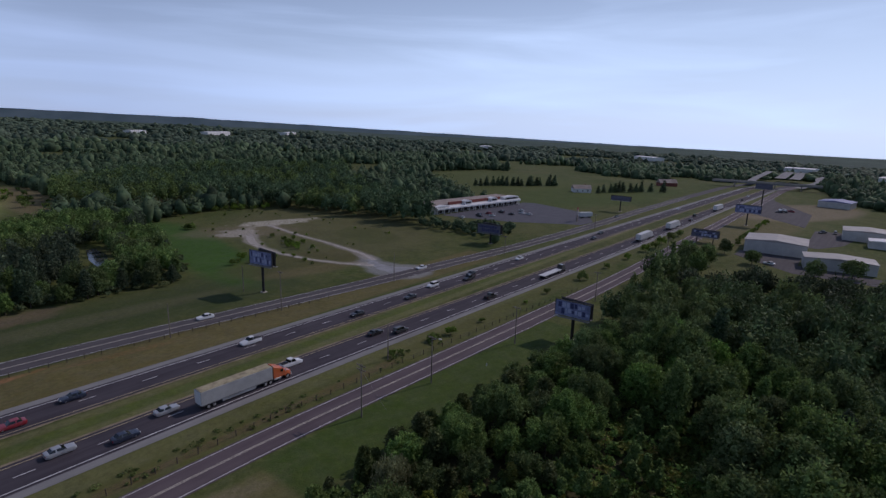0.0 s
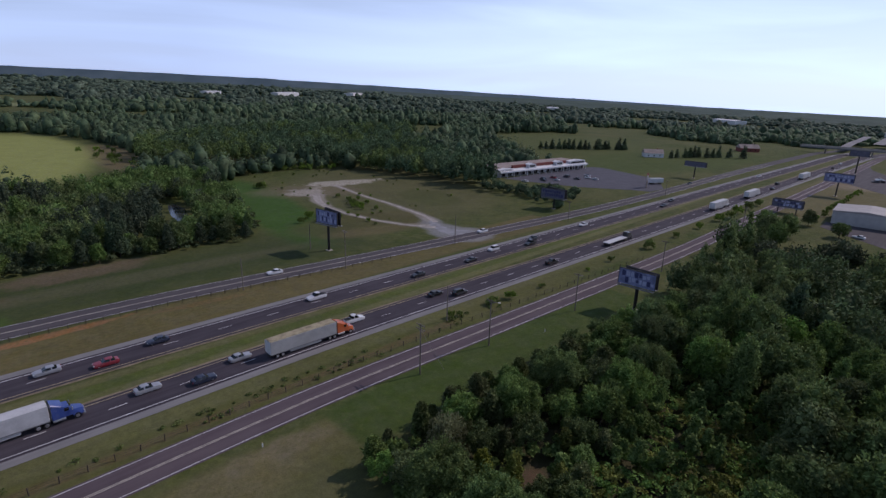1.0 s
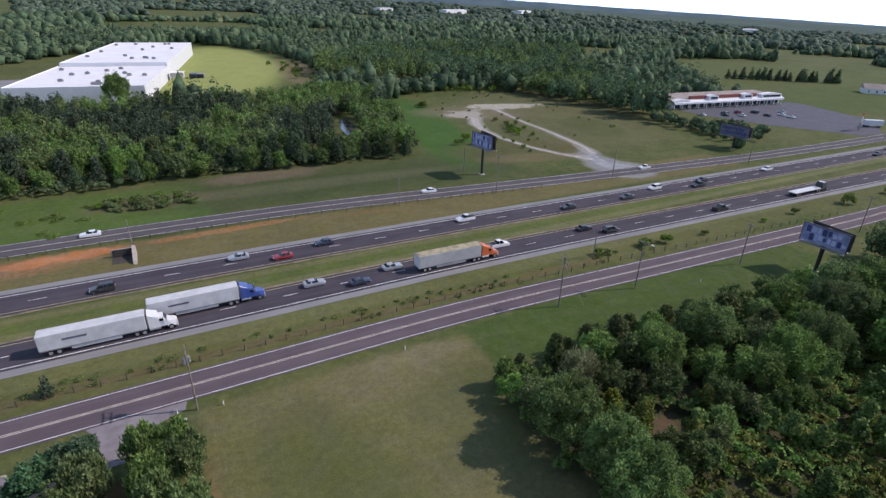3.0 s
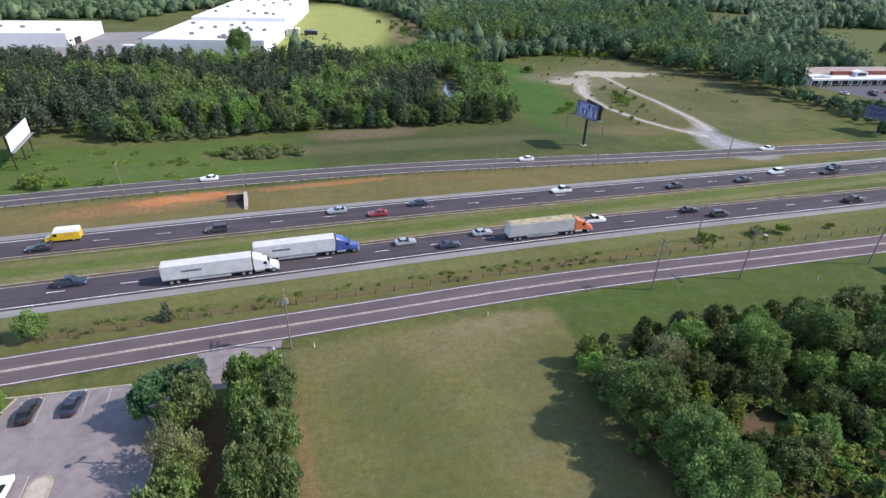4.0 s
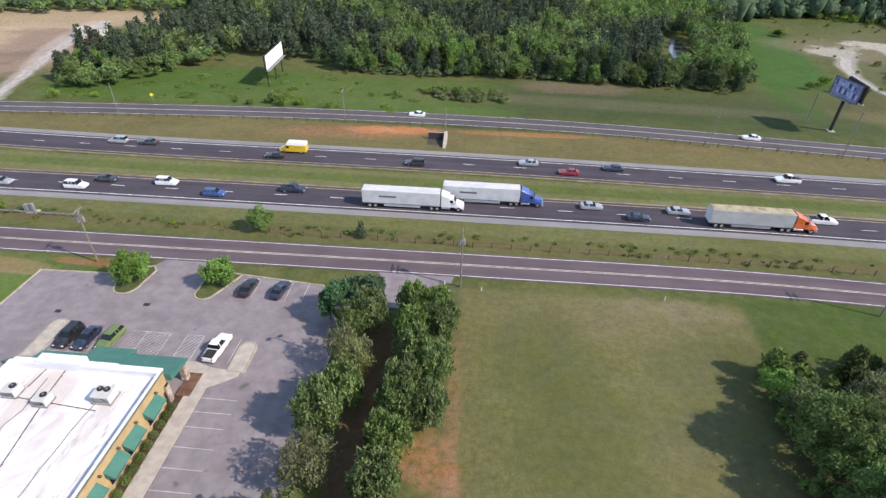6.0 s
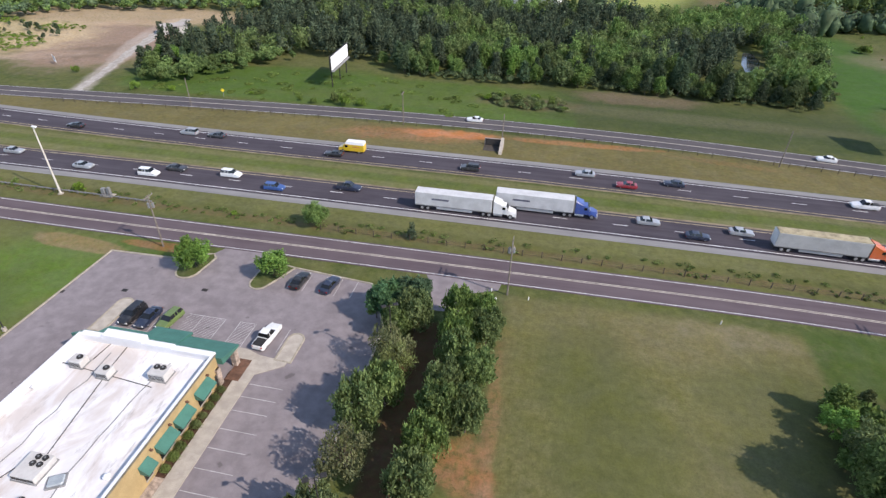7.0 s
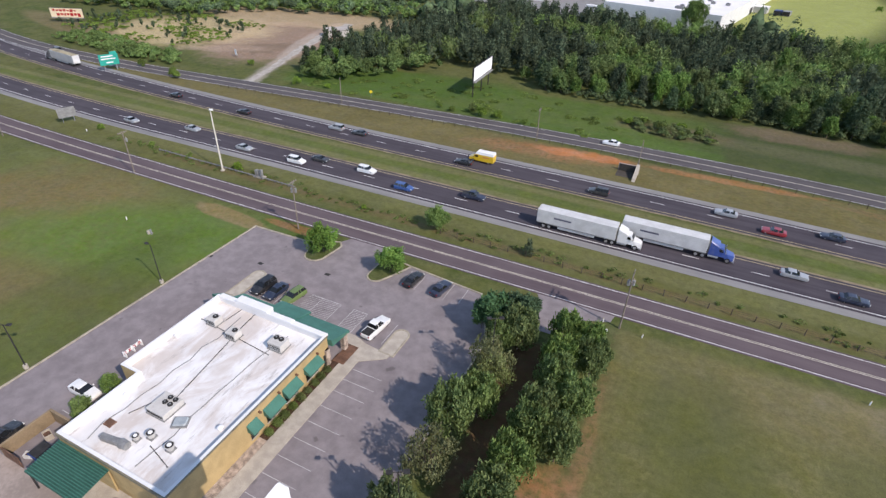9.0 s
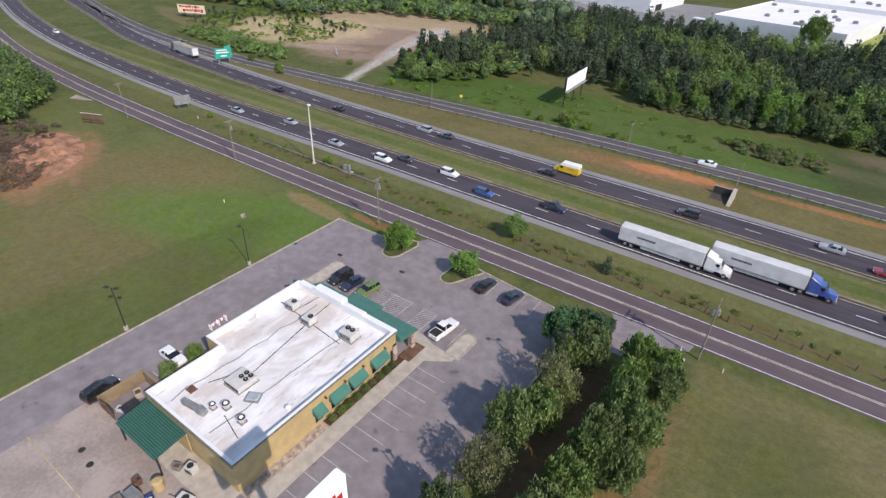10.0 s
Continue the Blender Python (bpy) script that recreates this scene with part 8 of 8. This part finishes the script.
def build_car(style, colour, label):
    L, W, belt, top, nose, sf, rf, rb, tf, deck = CAR_SHAPES[style]
    ob = thing("pickup_truck" if style == "pickup" else "car", label, "pickup truck" if style == "pickup" else "car")
    pm = PAINTS[colour]
    h = W / 2

    def ring(x, w, z0, z1):
        return [(x, -w, z0), (x, w, z0), (x, w * 1.02, (z0 + z1) / 2), (x, w * 0.93, z1), (x, w * 0.4, z1 + 0.02), (x, -w * 0.4, z1 + 0.02), (x, -w * 0.93, z1), (x, -w * 1.02, (z0 + z1) / 2)]
    st = [(L / 2, h * 0.72, 0.38, 0.62), (L / 2 - 0.12, h * 0.90, 0.26, 0.74), (L / 2 - 0.5, h * 0.98, 0.22, 0.84), (sf + 0.1, h, 0.22, belt), (rf, h, 0.22, belt), (rb, h, 0.22, belt + 0.02),
          (tf, h, 0.22, deck), (-L / 2 + 0.35, h * 0.97, 0.24, deck - 0.02), (-L / 2 + 0.08, h * 0.90, 0.32, deck - 0.10), (-L / 2, h * 0.78, 0.42, deck - 0.28)]
    part("body", Geo().loft([ring(*s) for s in st]), pm, ob, smooth=False)
    hw, tw = h * 0.90, h * 0.70
    g = Geo().add([(sf, -hw, belt), (sf, hw, belt), (tf, hw, belt), (tf, -hw, belt), (rf, -tw, top - 0.03), (rf, tw, top - 0.03), (rb, tw, top - 0.03), (rb, -tw, top - 0.03)],
                  [(0, 1, 5, 4), (1, 2, 6, 5), (2, 3, 7, 6), (3, 0, 4, 7), (4, 5, 6, 7)])
    glass = part("glasshouse", g, M_GLASS, ob, "dark tinted glass")
    for px in (rf - 0.75, (rf + rb) / 2 - 0.2):
        for s in (-1, 1):
            part("pillar", Geo().loft([[(px - 0.05, s * hw, belt), (px + 0.05, s * hw, belt), (px + 0.05, s * (hw + 0.02), belt), (px - 0.05, s * (hw + 0.02), belt)],
                                       [(px - 0.05, s * tw, top - 0.03), (px + 0.05, s * tw, top - 0.03), (px + 0.05, s * (tw + 0.02), top - 0.03), (px - 0.05, s * (tw + 0.02), top - 0.03)]]), pm, glass)
    part("roof", Geo().loft([[(rf + 0.06, -tw, top - 0.04), (rf + 0.06, tw, top - 0.04), (rb - 0.06, tw, top - 0.04), (rb - 0.06, -tw, top - 0.04)],
                             [(rf - 0.12, -tw * 0.86, top + 0.02), (rf - 0.12, tw * 0.86, top + 0.02), (rb + 0.1, tw * 0.86, top + 0.02), (rb + 0.1, -tw * 0.86, top + 0.02)]]), pm, ob)
    if style == "pickup":
        part("cargo_bed", Geo().box(-L / 2 + 0.15, -h * 0.8, deck - 0.25, tf - 0.15, h * 0.8, deck + 0.03), M_DARKMETAL, ob, "dark open cargo bed")
    for s in (-1, 1):
        part("headlight", Geo().box(L / 2 - 0.2, s * h * 0.72 - 0.2, 0.62, L / 2 - 0.03, s * h * 0.72 + 0.15, 0.74, 0.02), M_LAMP_CLEAR, ob, "clear headlight")
        part("tail_light", Geo().box(-L / 2 - 0.005, s * h * 0.72 - 0.12, deck - 0.34, -L / 2 + 0.1, s * h * 0.72 + 0.12, deck - 0.14, 0.02), M_LAMP_RED, ob, "red tail light")
        part("mirror", Geo().box(sf - 0.35, s * h - 0.02 if s > 0 else -h - 0.18, belt, sf - 0.2, h + 0.18 if s > 0 else -h + 0.02, belt + 0.14, 0.02), pm, ob)
        wheel(ob, L * 0.30, s * h * 0.98, 0.33 if style in ("sedan", "wagon") else 0.38, 0.22)
        wheel(ob, -L * 0.295, s * h * 0.98, 0.33 if style in ("sedan", "wagon") else 0.38, 0.22)
    return ob


def car(style, colour, x, y, turn, where, z=0.06):
    key = (style, colour, where)
    m = Matrix.Translation((x, y, z + land(x, y))) @ Matrix.Rotation(radians(turn), 4, "Z")
    kinds = {"sedan": "saloon car", "suv": "sport utility car", "wagon": "estate car", "pickup": "pickup truck"}
    if key not in CAR_DONE:
        CAR_DONE[key] = build_car(style, colour, f"{colour} {kinds[style]} {where}" if colour != "dark" else f"charcoal {kinds[style]} {where}")
        CAR_DONE[key].matrix_basis = m
        return CAR_DONE[key]
    return copy_thing(CAR_DONE[key], m)


def on_road(at, lane, x, style, colour, back=False):
    y = at(x) + lane
    a = math.degrees(math.atan(at(x + 0.5) - at(x - 0.5))) + (180 if back else 0)
    return car(style, colour, x, y, a, "driving on the highway")


# near carriageway, towards +x; far carriageway, towards -x
for lane, x, style, colour in ((1.83, 24, "sedan", "silver"), (-1.83, 33, "sedan", "navy"), (1.83, 42, "sedan", "silver"), (1.83, 71, "pickup", "white"), (1.83, -40.3, "pickup", "navy"), (-1.83, -56.2, "wagon", "blue"),
                               (1.83, -68.6, "suv", "white"), (1.83, -82.4, "sedan", "dark"), (-1.83, -87, "suv", "white"), (-1.83, -104, "sedan", "silver"), (1.83, -126, "sedan", "silver"), (-1.83, -146, "sedan", "silver"),
                               (1.83, 98, "sedan", "black"), (-1.83, 104, "suv", "dark"), (1.83, -300, "sedan", "white"), (-1.83, 372, "sedan", "dark"), (1.83, 395, "suv", "dark"), (-1.83, 520, "sedan", "dark"), (1.83, 560, "sedan", "white")):
    on_road(NEAR, lane, x, style, colour)
for lane, x, style, colour in ((-1.83, -50, "sedan", "black"), (-1.83, -15.6, "suv", "dark"), (1.83, 11.7, "sedan", "silver"), (-1.83, 21, "sedan", "red"), (1.83, 32, "sedan", "navy"), (1.83, 72, "pickup", "white"),
                               (-1.83, 105, "sedan", "dark"), (-1.83, 128, "sedan", "dark"), (1.83, 143.5, "suv", "white"), (-1.83, 160, "pickup", "dark"), (1.83, 166, "sedan", "dark"), (1.83, 201, "sedan", "white"), (-1.83, 268, "sedan", "dark"), (1.83, 285, "sedan", "dark"),
                               (-1.83, -124, "sedan", "black"), (1.83, -92, "suv", "silver"), (-1.83, -154, "sedan", "black"), (1.83, -84, "sedan", "dark"), (1.83, -330, "suv", "dark"), (1.83, 420, "sedan", "white")):
    on_road(FAR, lane, x, style, colour, True)
for x, lane, style, colour, back in ((-19.2, 1.4, "sedan", "white", True), (73.2, 1.4, "sedan", "white", True), (159, 1.2, "sedan", "white", True), (348, 1.2, "sedan", "dark", True), (-240, -1.2, "suv", "dark", False)):
    y = FARFRONT(x) + lane
    car(style, colour, x, y, math.degrees(math.atan(FARFRONT(x + 0.5) - FARFRONT(x - 0.5))) + (180 if back else 0), "driving on the frontage road")
for style, colour, x, y, turn in (("suv", "black", -58.4, 53.0, 267), ("sedan", "navy", -55.6, 52.9, 268), ("wagon", "green", -52.2, 53.2, 263), ("sedan", "black", -36.9, 66.8, 84), ("sedan", "navy", -31.5, 66.8, 81), ("pickup", "white", -36.0, 53.0, 85),
                                  ("sedan", "white", -63.4, 24.2, 0), ("suv", "black", -65.2, 14.9, 100)):
    car(style, colour, x, y, turn, "parked in the restaurant car park")
for style, colour, x, y in (("sedan", "dark", 281.5, 193), ("sedan", "white", 290, 189), ("suv", "dark", 306, 192), ("sedan", "dark", 304, 183), ("sedan", "white", 314, 181), ("sedan", "white", 313, 175), ("sedan", "white", 269, 198), ("suv", "red", 295, 195), ("sedan", "silver", 322, 186), ("suv", "dark", 285, 196), ("sedan", "white", 273, 30 + 0)):
    car(style, colour, x, y, 80, "parked before the shops" if y > 100 else "parked beside a warehouse")
for k, (x, y) in enumerate(((468, 46), (472, 49), (476, 44), (464, 50), (480, 50), (386, 18), (389, 12), (284, 40))):
    car(("suv", "sedan", "pickup")[k % 3], ("dark", "black", "red", "dark", "white")[k % 5], x, y, 30 * k, "parked in a yard")


def semi(x, y, turn, cab_colour, label, grey=False, bars=True):
    ob = thing("semi_truck", label, "truck", Matrix.Translation((x, y, 0.06 + land(x, y))) @ Matrix.Rotation(radians(turn), 4, "Z"))
    cm = paint(label.split()[0] + "_cab_paint", cab_colour, 0.3)
    box = worn("trailer_side", (0.56, 0.56, 0.555) if not grey else (0.42, 0.42, 0.41), 0.5, vary=0.14, scale=0.5)
    t = part("trailer", Geo().box(-8.1, -1.28, 1.15, 8.0, 1.28, 4.05, 0.06), box, ob, "white box trailer")
    g = Geo()
    for k in range(26):
        for s in (-1.29, 1.275):
            g.box(-8.0 + k * 0.62, s, 1.3, -7.97 + k * 0.62, s + 0.015, 3.95)
    part("side_seams", g, box, t)
    for s in (-1, 1):
        part("side_rail", Geo().box(-8.1, s * 1.29 - 0.03, 1.08, 8.0, s * 1.29 + 0.03, 1.26), M_GREYMETAL, t)
        if bars:
            part("print_bar", Geo().box(-4.6 if s < 0 else -1.0, s * 1.295 - 0.004, 2.55, -1.0 if s < 0 else 4.0, s * 1.295 + 0.004, 2.95), M_GREYBACK, t)
        part("skirt", Geo().box(-3.6, s * 1.15 - 0.02, 0.5, 4.0, s * 1.15 + 0.02, 1.12), box, t)
    if grey:
        part("tarp", Geo().box(-8.0, -1.2, 4.05, 7.9, 1.2, 4.12, 0.03), worn("tan_tarp", (0.36, 0.31, 0.20), 0.9, vary=0.4, scale=0.6), t, "stained tan tarp over the top")
    for s in (-1, 1):
        part("rear_door", Geo().box(-8.16, min(s * 0.02, s * 1.2), 1.2, -8.1, max(s * 0.02, s * 1.2), 3.95), M_WHITEBOX, t)
    part("bumper", Geo().box(-8.0, -1.2, 0.45, -7.85, 1.2, 0.6), M_DARKMETAL, t)
    for xx in (-6.6, -5.4, 6.3, 7.5):
        for s in (-1, 1):
            wheel(ob, xx, s * 1.22, 0.51, 0.55)
    part("chassis", Geo().box(5.2, -0.5, 0.65, 12.6, 0.5, 1.0), M_DARKMETAL, ob)
    part("sleeper", Geo().loft([[(8.35, -1.2, 1.0), (8.35, 1.2, 1.0), (8.35, 1.2, 3.75), (8.35, 1.0, 3.95), (8.35, -1.0, 3.95), (8.35, -1.2, 3.75)], [(10.0, -1.2, 1.0), (10.0, 1.2, 1.0), (10.0, 1.2, 3.0), (10.0, 0.95, 3.35), (10.0, -0.95, 3.35), (10.0, -1.2, 3.0)]]), cm, ob, "raised sleeper with air deflector")
    part("cab", Geo().loft([[(10.0, -1.15, 1.0), (10.0, 1.15, 1.0), (10.0, 1.15, 2.0), (10.0, 0.95, 2.9), (10.0, -0.95, 2.9), (10.0, -1.15, 2.0)], [(11.3, -1.1, 1.0), (11.3, 1.1, 1.0), (11.3, 1.1, 2.0), (10.85, 0.9, 2.85), (10.85, -0.9, 2.85), (11.3, -1.1, 2.0)]]), cm, ob)
    part("windscreen", Geo().loft([[(11.33, -1.0, 2.02), (11.33, 1.0, 2.02), (10.92, 0.84, 2.78), (10.92, -0.84, 2.78)], [(11.36, -1.0, 2.02), (11.36, 1.0, 2.02), (10.95, 0.84, 2.78), (10.95, -0.84, 2.78)]]), M_GLASS, ob, "dark windscreen")
    for s in (-1, 1):
        part("side_window", Geo().box(10.15, s * 1.1 - 0.06, 2.05, 10.8, s * 1.1 + 0.06, 2.6), M_GLASS, ob)
        part("fuel_tank", Geo().tube((8.4, s * 0.95, 0.75), (10.2, s * 0.95, 0.75), 0.32, 0.32, 12), M_RIM, ob, "bright fuel tank")
        part("exhaust_pipe", Geo().tube((8.25, s * 1.0, 1.0), (8.25, s * 1.0, 4.1), 0.08, 0.08, 8), M_RIM, ob)
        part("headlight", Geo().box(12.85, s * 0.85 - 0.16, 0.95, 13.0, s * 0.85 + 0.16, 1.2, 0.03), M_LAMP_CLEAR, ob)
        part("mirror", Geo().box(11.2, s * 1.35 - 0.08, 2.0, 11.35, s * 1.35 + 0.08, 2.6, 0.02), M_RIM, ob)
        wheel(ob, 11.9, s * 1.15, 0.51, 0.32)
    part("hood", Geo().loft([[(11.3, -1.1, 0.7), (11.3, 1.1, 0.7), (11.3, 1.05, 1.95), (11.3, -1.05, 1.95)], [(12.7, -1.0, 0.6), (12.7, 1.0, 0.6), (12.7, 0.75, 1.62), (12.7, -0.75, 1.62)], [(12.95, -0.9, 0.6), (12.95, 0.9, 0.6), (12.95, 0.62, 1.4), (12.95, -0.62, 1.4)]]), cm, ob)
    part("grille", Geo().box(12.94, -0.5, 0.75, 13.02, 0.5, 1.4, 0.02), M_RIM, ob)
    part("bumper", Geo().box(12.75, -1.1, 0.4, 13.1, 1.1, 0.7, 0.05), M_RIM, ob)
    return ob


semi(-15.8, NEAR(-15.8) - 1.9, 0.3, (0.72, 0.72, 0.71), "white lorry with a long white box trailer")
semi(0.7, NEAR(0.7) + 1.9, 0.3, (0.040, 0.085, 0.30), "blue-cabbed lorry with a long white box trailer")
semi(54.7, NEAR(54.7) - 1.9, -1.0, (0.62, 0.13, 0.035), "orange-cabbed lorry with a long white box trailer", True, False)
semi(286, NEAR(286) - 1.9, -1.4, (0.72, 0.72, 0.71), "white lorry with a long white box trailer", bars=False)
semi(334, NEAR(334) - 1.9, -1.4, (0.72, 0.72, 0.71), "white lorry with a long white box trailer", bars=False)
semi(440, NEAR(440) - 1.9, -1.6, (0.72, 0.72, 0.71), "white lorry with a long white box trailer", bars=False)
semi(-221, FAR(-221) + 1.9, 174, (0.10, 0.10, 0.11), "grey-cabbed lorry with a pale trailer", True, False)


def flatbed(x, y, turn):
    ob = thing("flatbed_truck", "dark-cabbed flatbed lorry with a pale empty deck", "truck", Matrix.Translation((x, y, 0.06)) @ Matrix.Rotation(radians(turn), 4, "Z"))
    part("deck", Geo().box(-8, -1.25, 1.1, 6, 1.25, 1.4, 0.04), M_WHITEBOX, ob, "pale empty deck")
    part("chassis", Geo().box(-7.5, -0.5, 0.7, 10.5, 0.5, 1.1), M_DARKMETAL, ob)
    part("cab", Geo().loft([[(6.6, -1.2, 0.9), (6.6, 1.2, 0.9), (6.6, 1.1, 3.1), (6.6, -1.1, 3.1)], [(9.0, -1.15, 0.9), (9.0, 1.15, 0.9), (8.6, 1.0, 2.9), (8.6, -1.0, 2.9)]]), PAINTS["dark"], ob)
    part("hood", Geo().loft([[(9.0, -1.0, 0.7), (9.0, 1.0, 0.7), (9.0, 1.0, 1.9), (9.0, -1.0, 1.9)], [(10.6, -0.9, 0.6), (10.6, 0.9, 0.6), (10.6, 0.7, 1.5), (10.6, -0.7, 1.5)]]), PAINTS["dark"], ob)
    part("windscreen", Geo().box(8.75, -0.95, 2.0, 8.95, 0.95, 2.75), M_GLASS, ob)
    for xx in (-6.5, -5.3, 4.2, 5.4, 9.6):
        for s in (-1, 1):
            wheel(ob, xx, s * 1.2, 0.5, 0.4)


flatbed(188, NEAR(188) - 1.9, -1.2)
on_road(NEAR, -1.83, 147, "pickup", "black")
M_BUSYELLOW = paint("bus_yellow", (0.72, 0.46, 0.02), 0.4)


def bus(x, y, turn):
    ob = thing("minibus", "short yellow minibus with a white roof", "bus", Matrix.Translation((x, y, 0.06)) @ Matrix.Rotation(radians(turn), 4, "Z"))
    part("body", Geo().loft([[(-3.3, -1.05, 0.5), (-3.3, 1.05, 0.5), (-3.3, 1.05, 2.2), (-3.3, -1.05, 2.2)], [(1.7, -1.05, 0.5), (1.7, 1.05, 0.5), (1.7, 1.05, 2.2), (1.7, -1.05, 2.2)], [(2.3, -1.0, 0.5), (2.3, 1.0, 0.5), (2.2, 0.95, 1.5), (2.2, -0.95, 1.5)]]), M_BUSYELLOW, ob, "yellow body")
    part("hood", Geo().loft([[(2.2, -0.98, 0.5), (2.2, 0.98, 0.5), (2.2, 0.95, 1.4), (2.2, -0.95, 1.4)], [(3.4, -0.9, 0.45), (3.4, 0.9, 0.45), (3.4, 0.75, 1.05), (3.4, -0.75, 1.05)]]), M_BUSYELLOW, ob)
    part("roof", Geo().loft([[(-3.3, -1.05, 2.2), (1.7, -1.05, 2.2), (1.7, 1.05, 2.2), (-3.3, 1.05, 2.2)], [(-3.2, -0.9, 2.85), (1.3, -0.9, 2.85), (1.3, 0.9, 2.85), (-3.2, 0.9, 2.85)]]), M_PARAPET, ob, "white raised roof")
    part("windscreen", Geo().loft([[(2.26, -0.92, 1.52), (2.26, 0.92, 1.52), (1.78, 0.92, 2.15), (1.78, -0.92, 2.15)], [(2.3, -0.92, 1.52), (2.3, 0.92, 1.52), (1.82, 0.92, 2.15), (1.82, -0.92, 2.15)]]), M_GLASS, ob)
    for s in (-1, 1):
        part("side_window", Geo().box(0.9, s * 1.05 - 0.02, 1.4, 1.6, s * 1.05 + 0.02, 2.0), M_GLASS, ob)
        part("print_bar", Geo().box(-2.2, s * 1.06 - 0.01, 1.5, -0.4, s * 1.06 + 0.01, 1.75), M_ORANGE, ob)
        wheel(ob, 2.2, s * 1.02, 0.4, 0.25)
        wheel(ob, -2.0, s * 1.02, 0.4, 0.25)
        part("headlight", Geo().box(3.32, s * 0.65 - 0.12, 0.75, 3.43, s * 0.65 + 0.12, 0.95), M_LAMP_CLEAR, ob)


bus(-46.4, FAR(-46.4) + 1.83, 180)


def pylon_sign():
    """A tall roadside sign on one pole; its shadow falls across the restaurant."""
    ob = thing("pylon_sign", "tall white pylon sign with red lettering shapes", "sign", Matrix.Translation((-18.2, 12.4, 0)))
    part("base", Geo().box(-0.9, -0.9, 0, 0.9, 0.9, 0.4, 0.05), M_CONCRETE, ob, "square concrete footing")
    part("pole", Geo().tube((0, 0, 0.4), (0, 0, 19.6), 0.42, 0.34, 16), M_PALEPOLE, ob, "pale steel pole")
    cab = part("cabinet", Geo().box(-0.5, -3.6, 19.4, 0.5, 2.6, 23.8, 0.12), M_WHITEPANEL, ob, "white sign cabinet")
    for s in (-1, 1):
        part("face_panel", Geo().box(s * 0.51 - 0.02, -3.3, 19.7, s * 0.51 + 0.02, 2.3, 23.5), M_WHITEPANEL, cab)
        g = Geo()
        for y0, y1, z0, z1 in ((-2.9, 2.0, 21.6, 23.0), (-1.6, 1.4, 23.0, 23.5), (-2.2, 0.4, 20.6, 21.3)):
            g.box(s * 0.545 - 0.012, y0, z0 - 0.5, s * 0.545 + 0.012, y1, z1 - 0.5, 0.005)
        part("red_mark", g, M_RED, cab, "bold red painted shape")
    board = part("reader_board", Geo().box(-0.3, -1.6, 16.9, 0.3, 1.8, 18.7, 0.05), M_WHITEPANEL, ob, "lower white message board")
    for s in (-1, 1):
        for k in range(3):
            part("message_bar", Geo().box(s * 0.31 - 0.01, -1.2, 17.2 + k * 0.5, s * 0.31 + 0.01, 1.4 - 0.4 * k, 17.42 + k * 0.5), M_DARKMETAL, board)


pylon_sign()
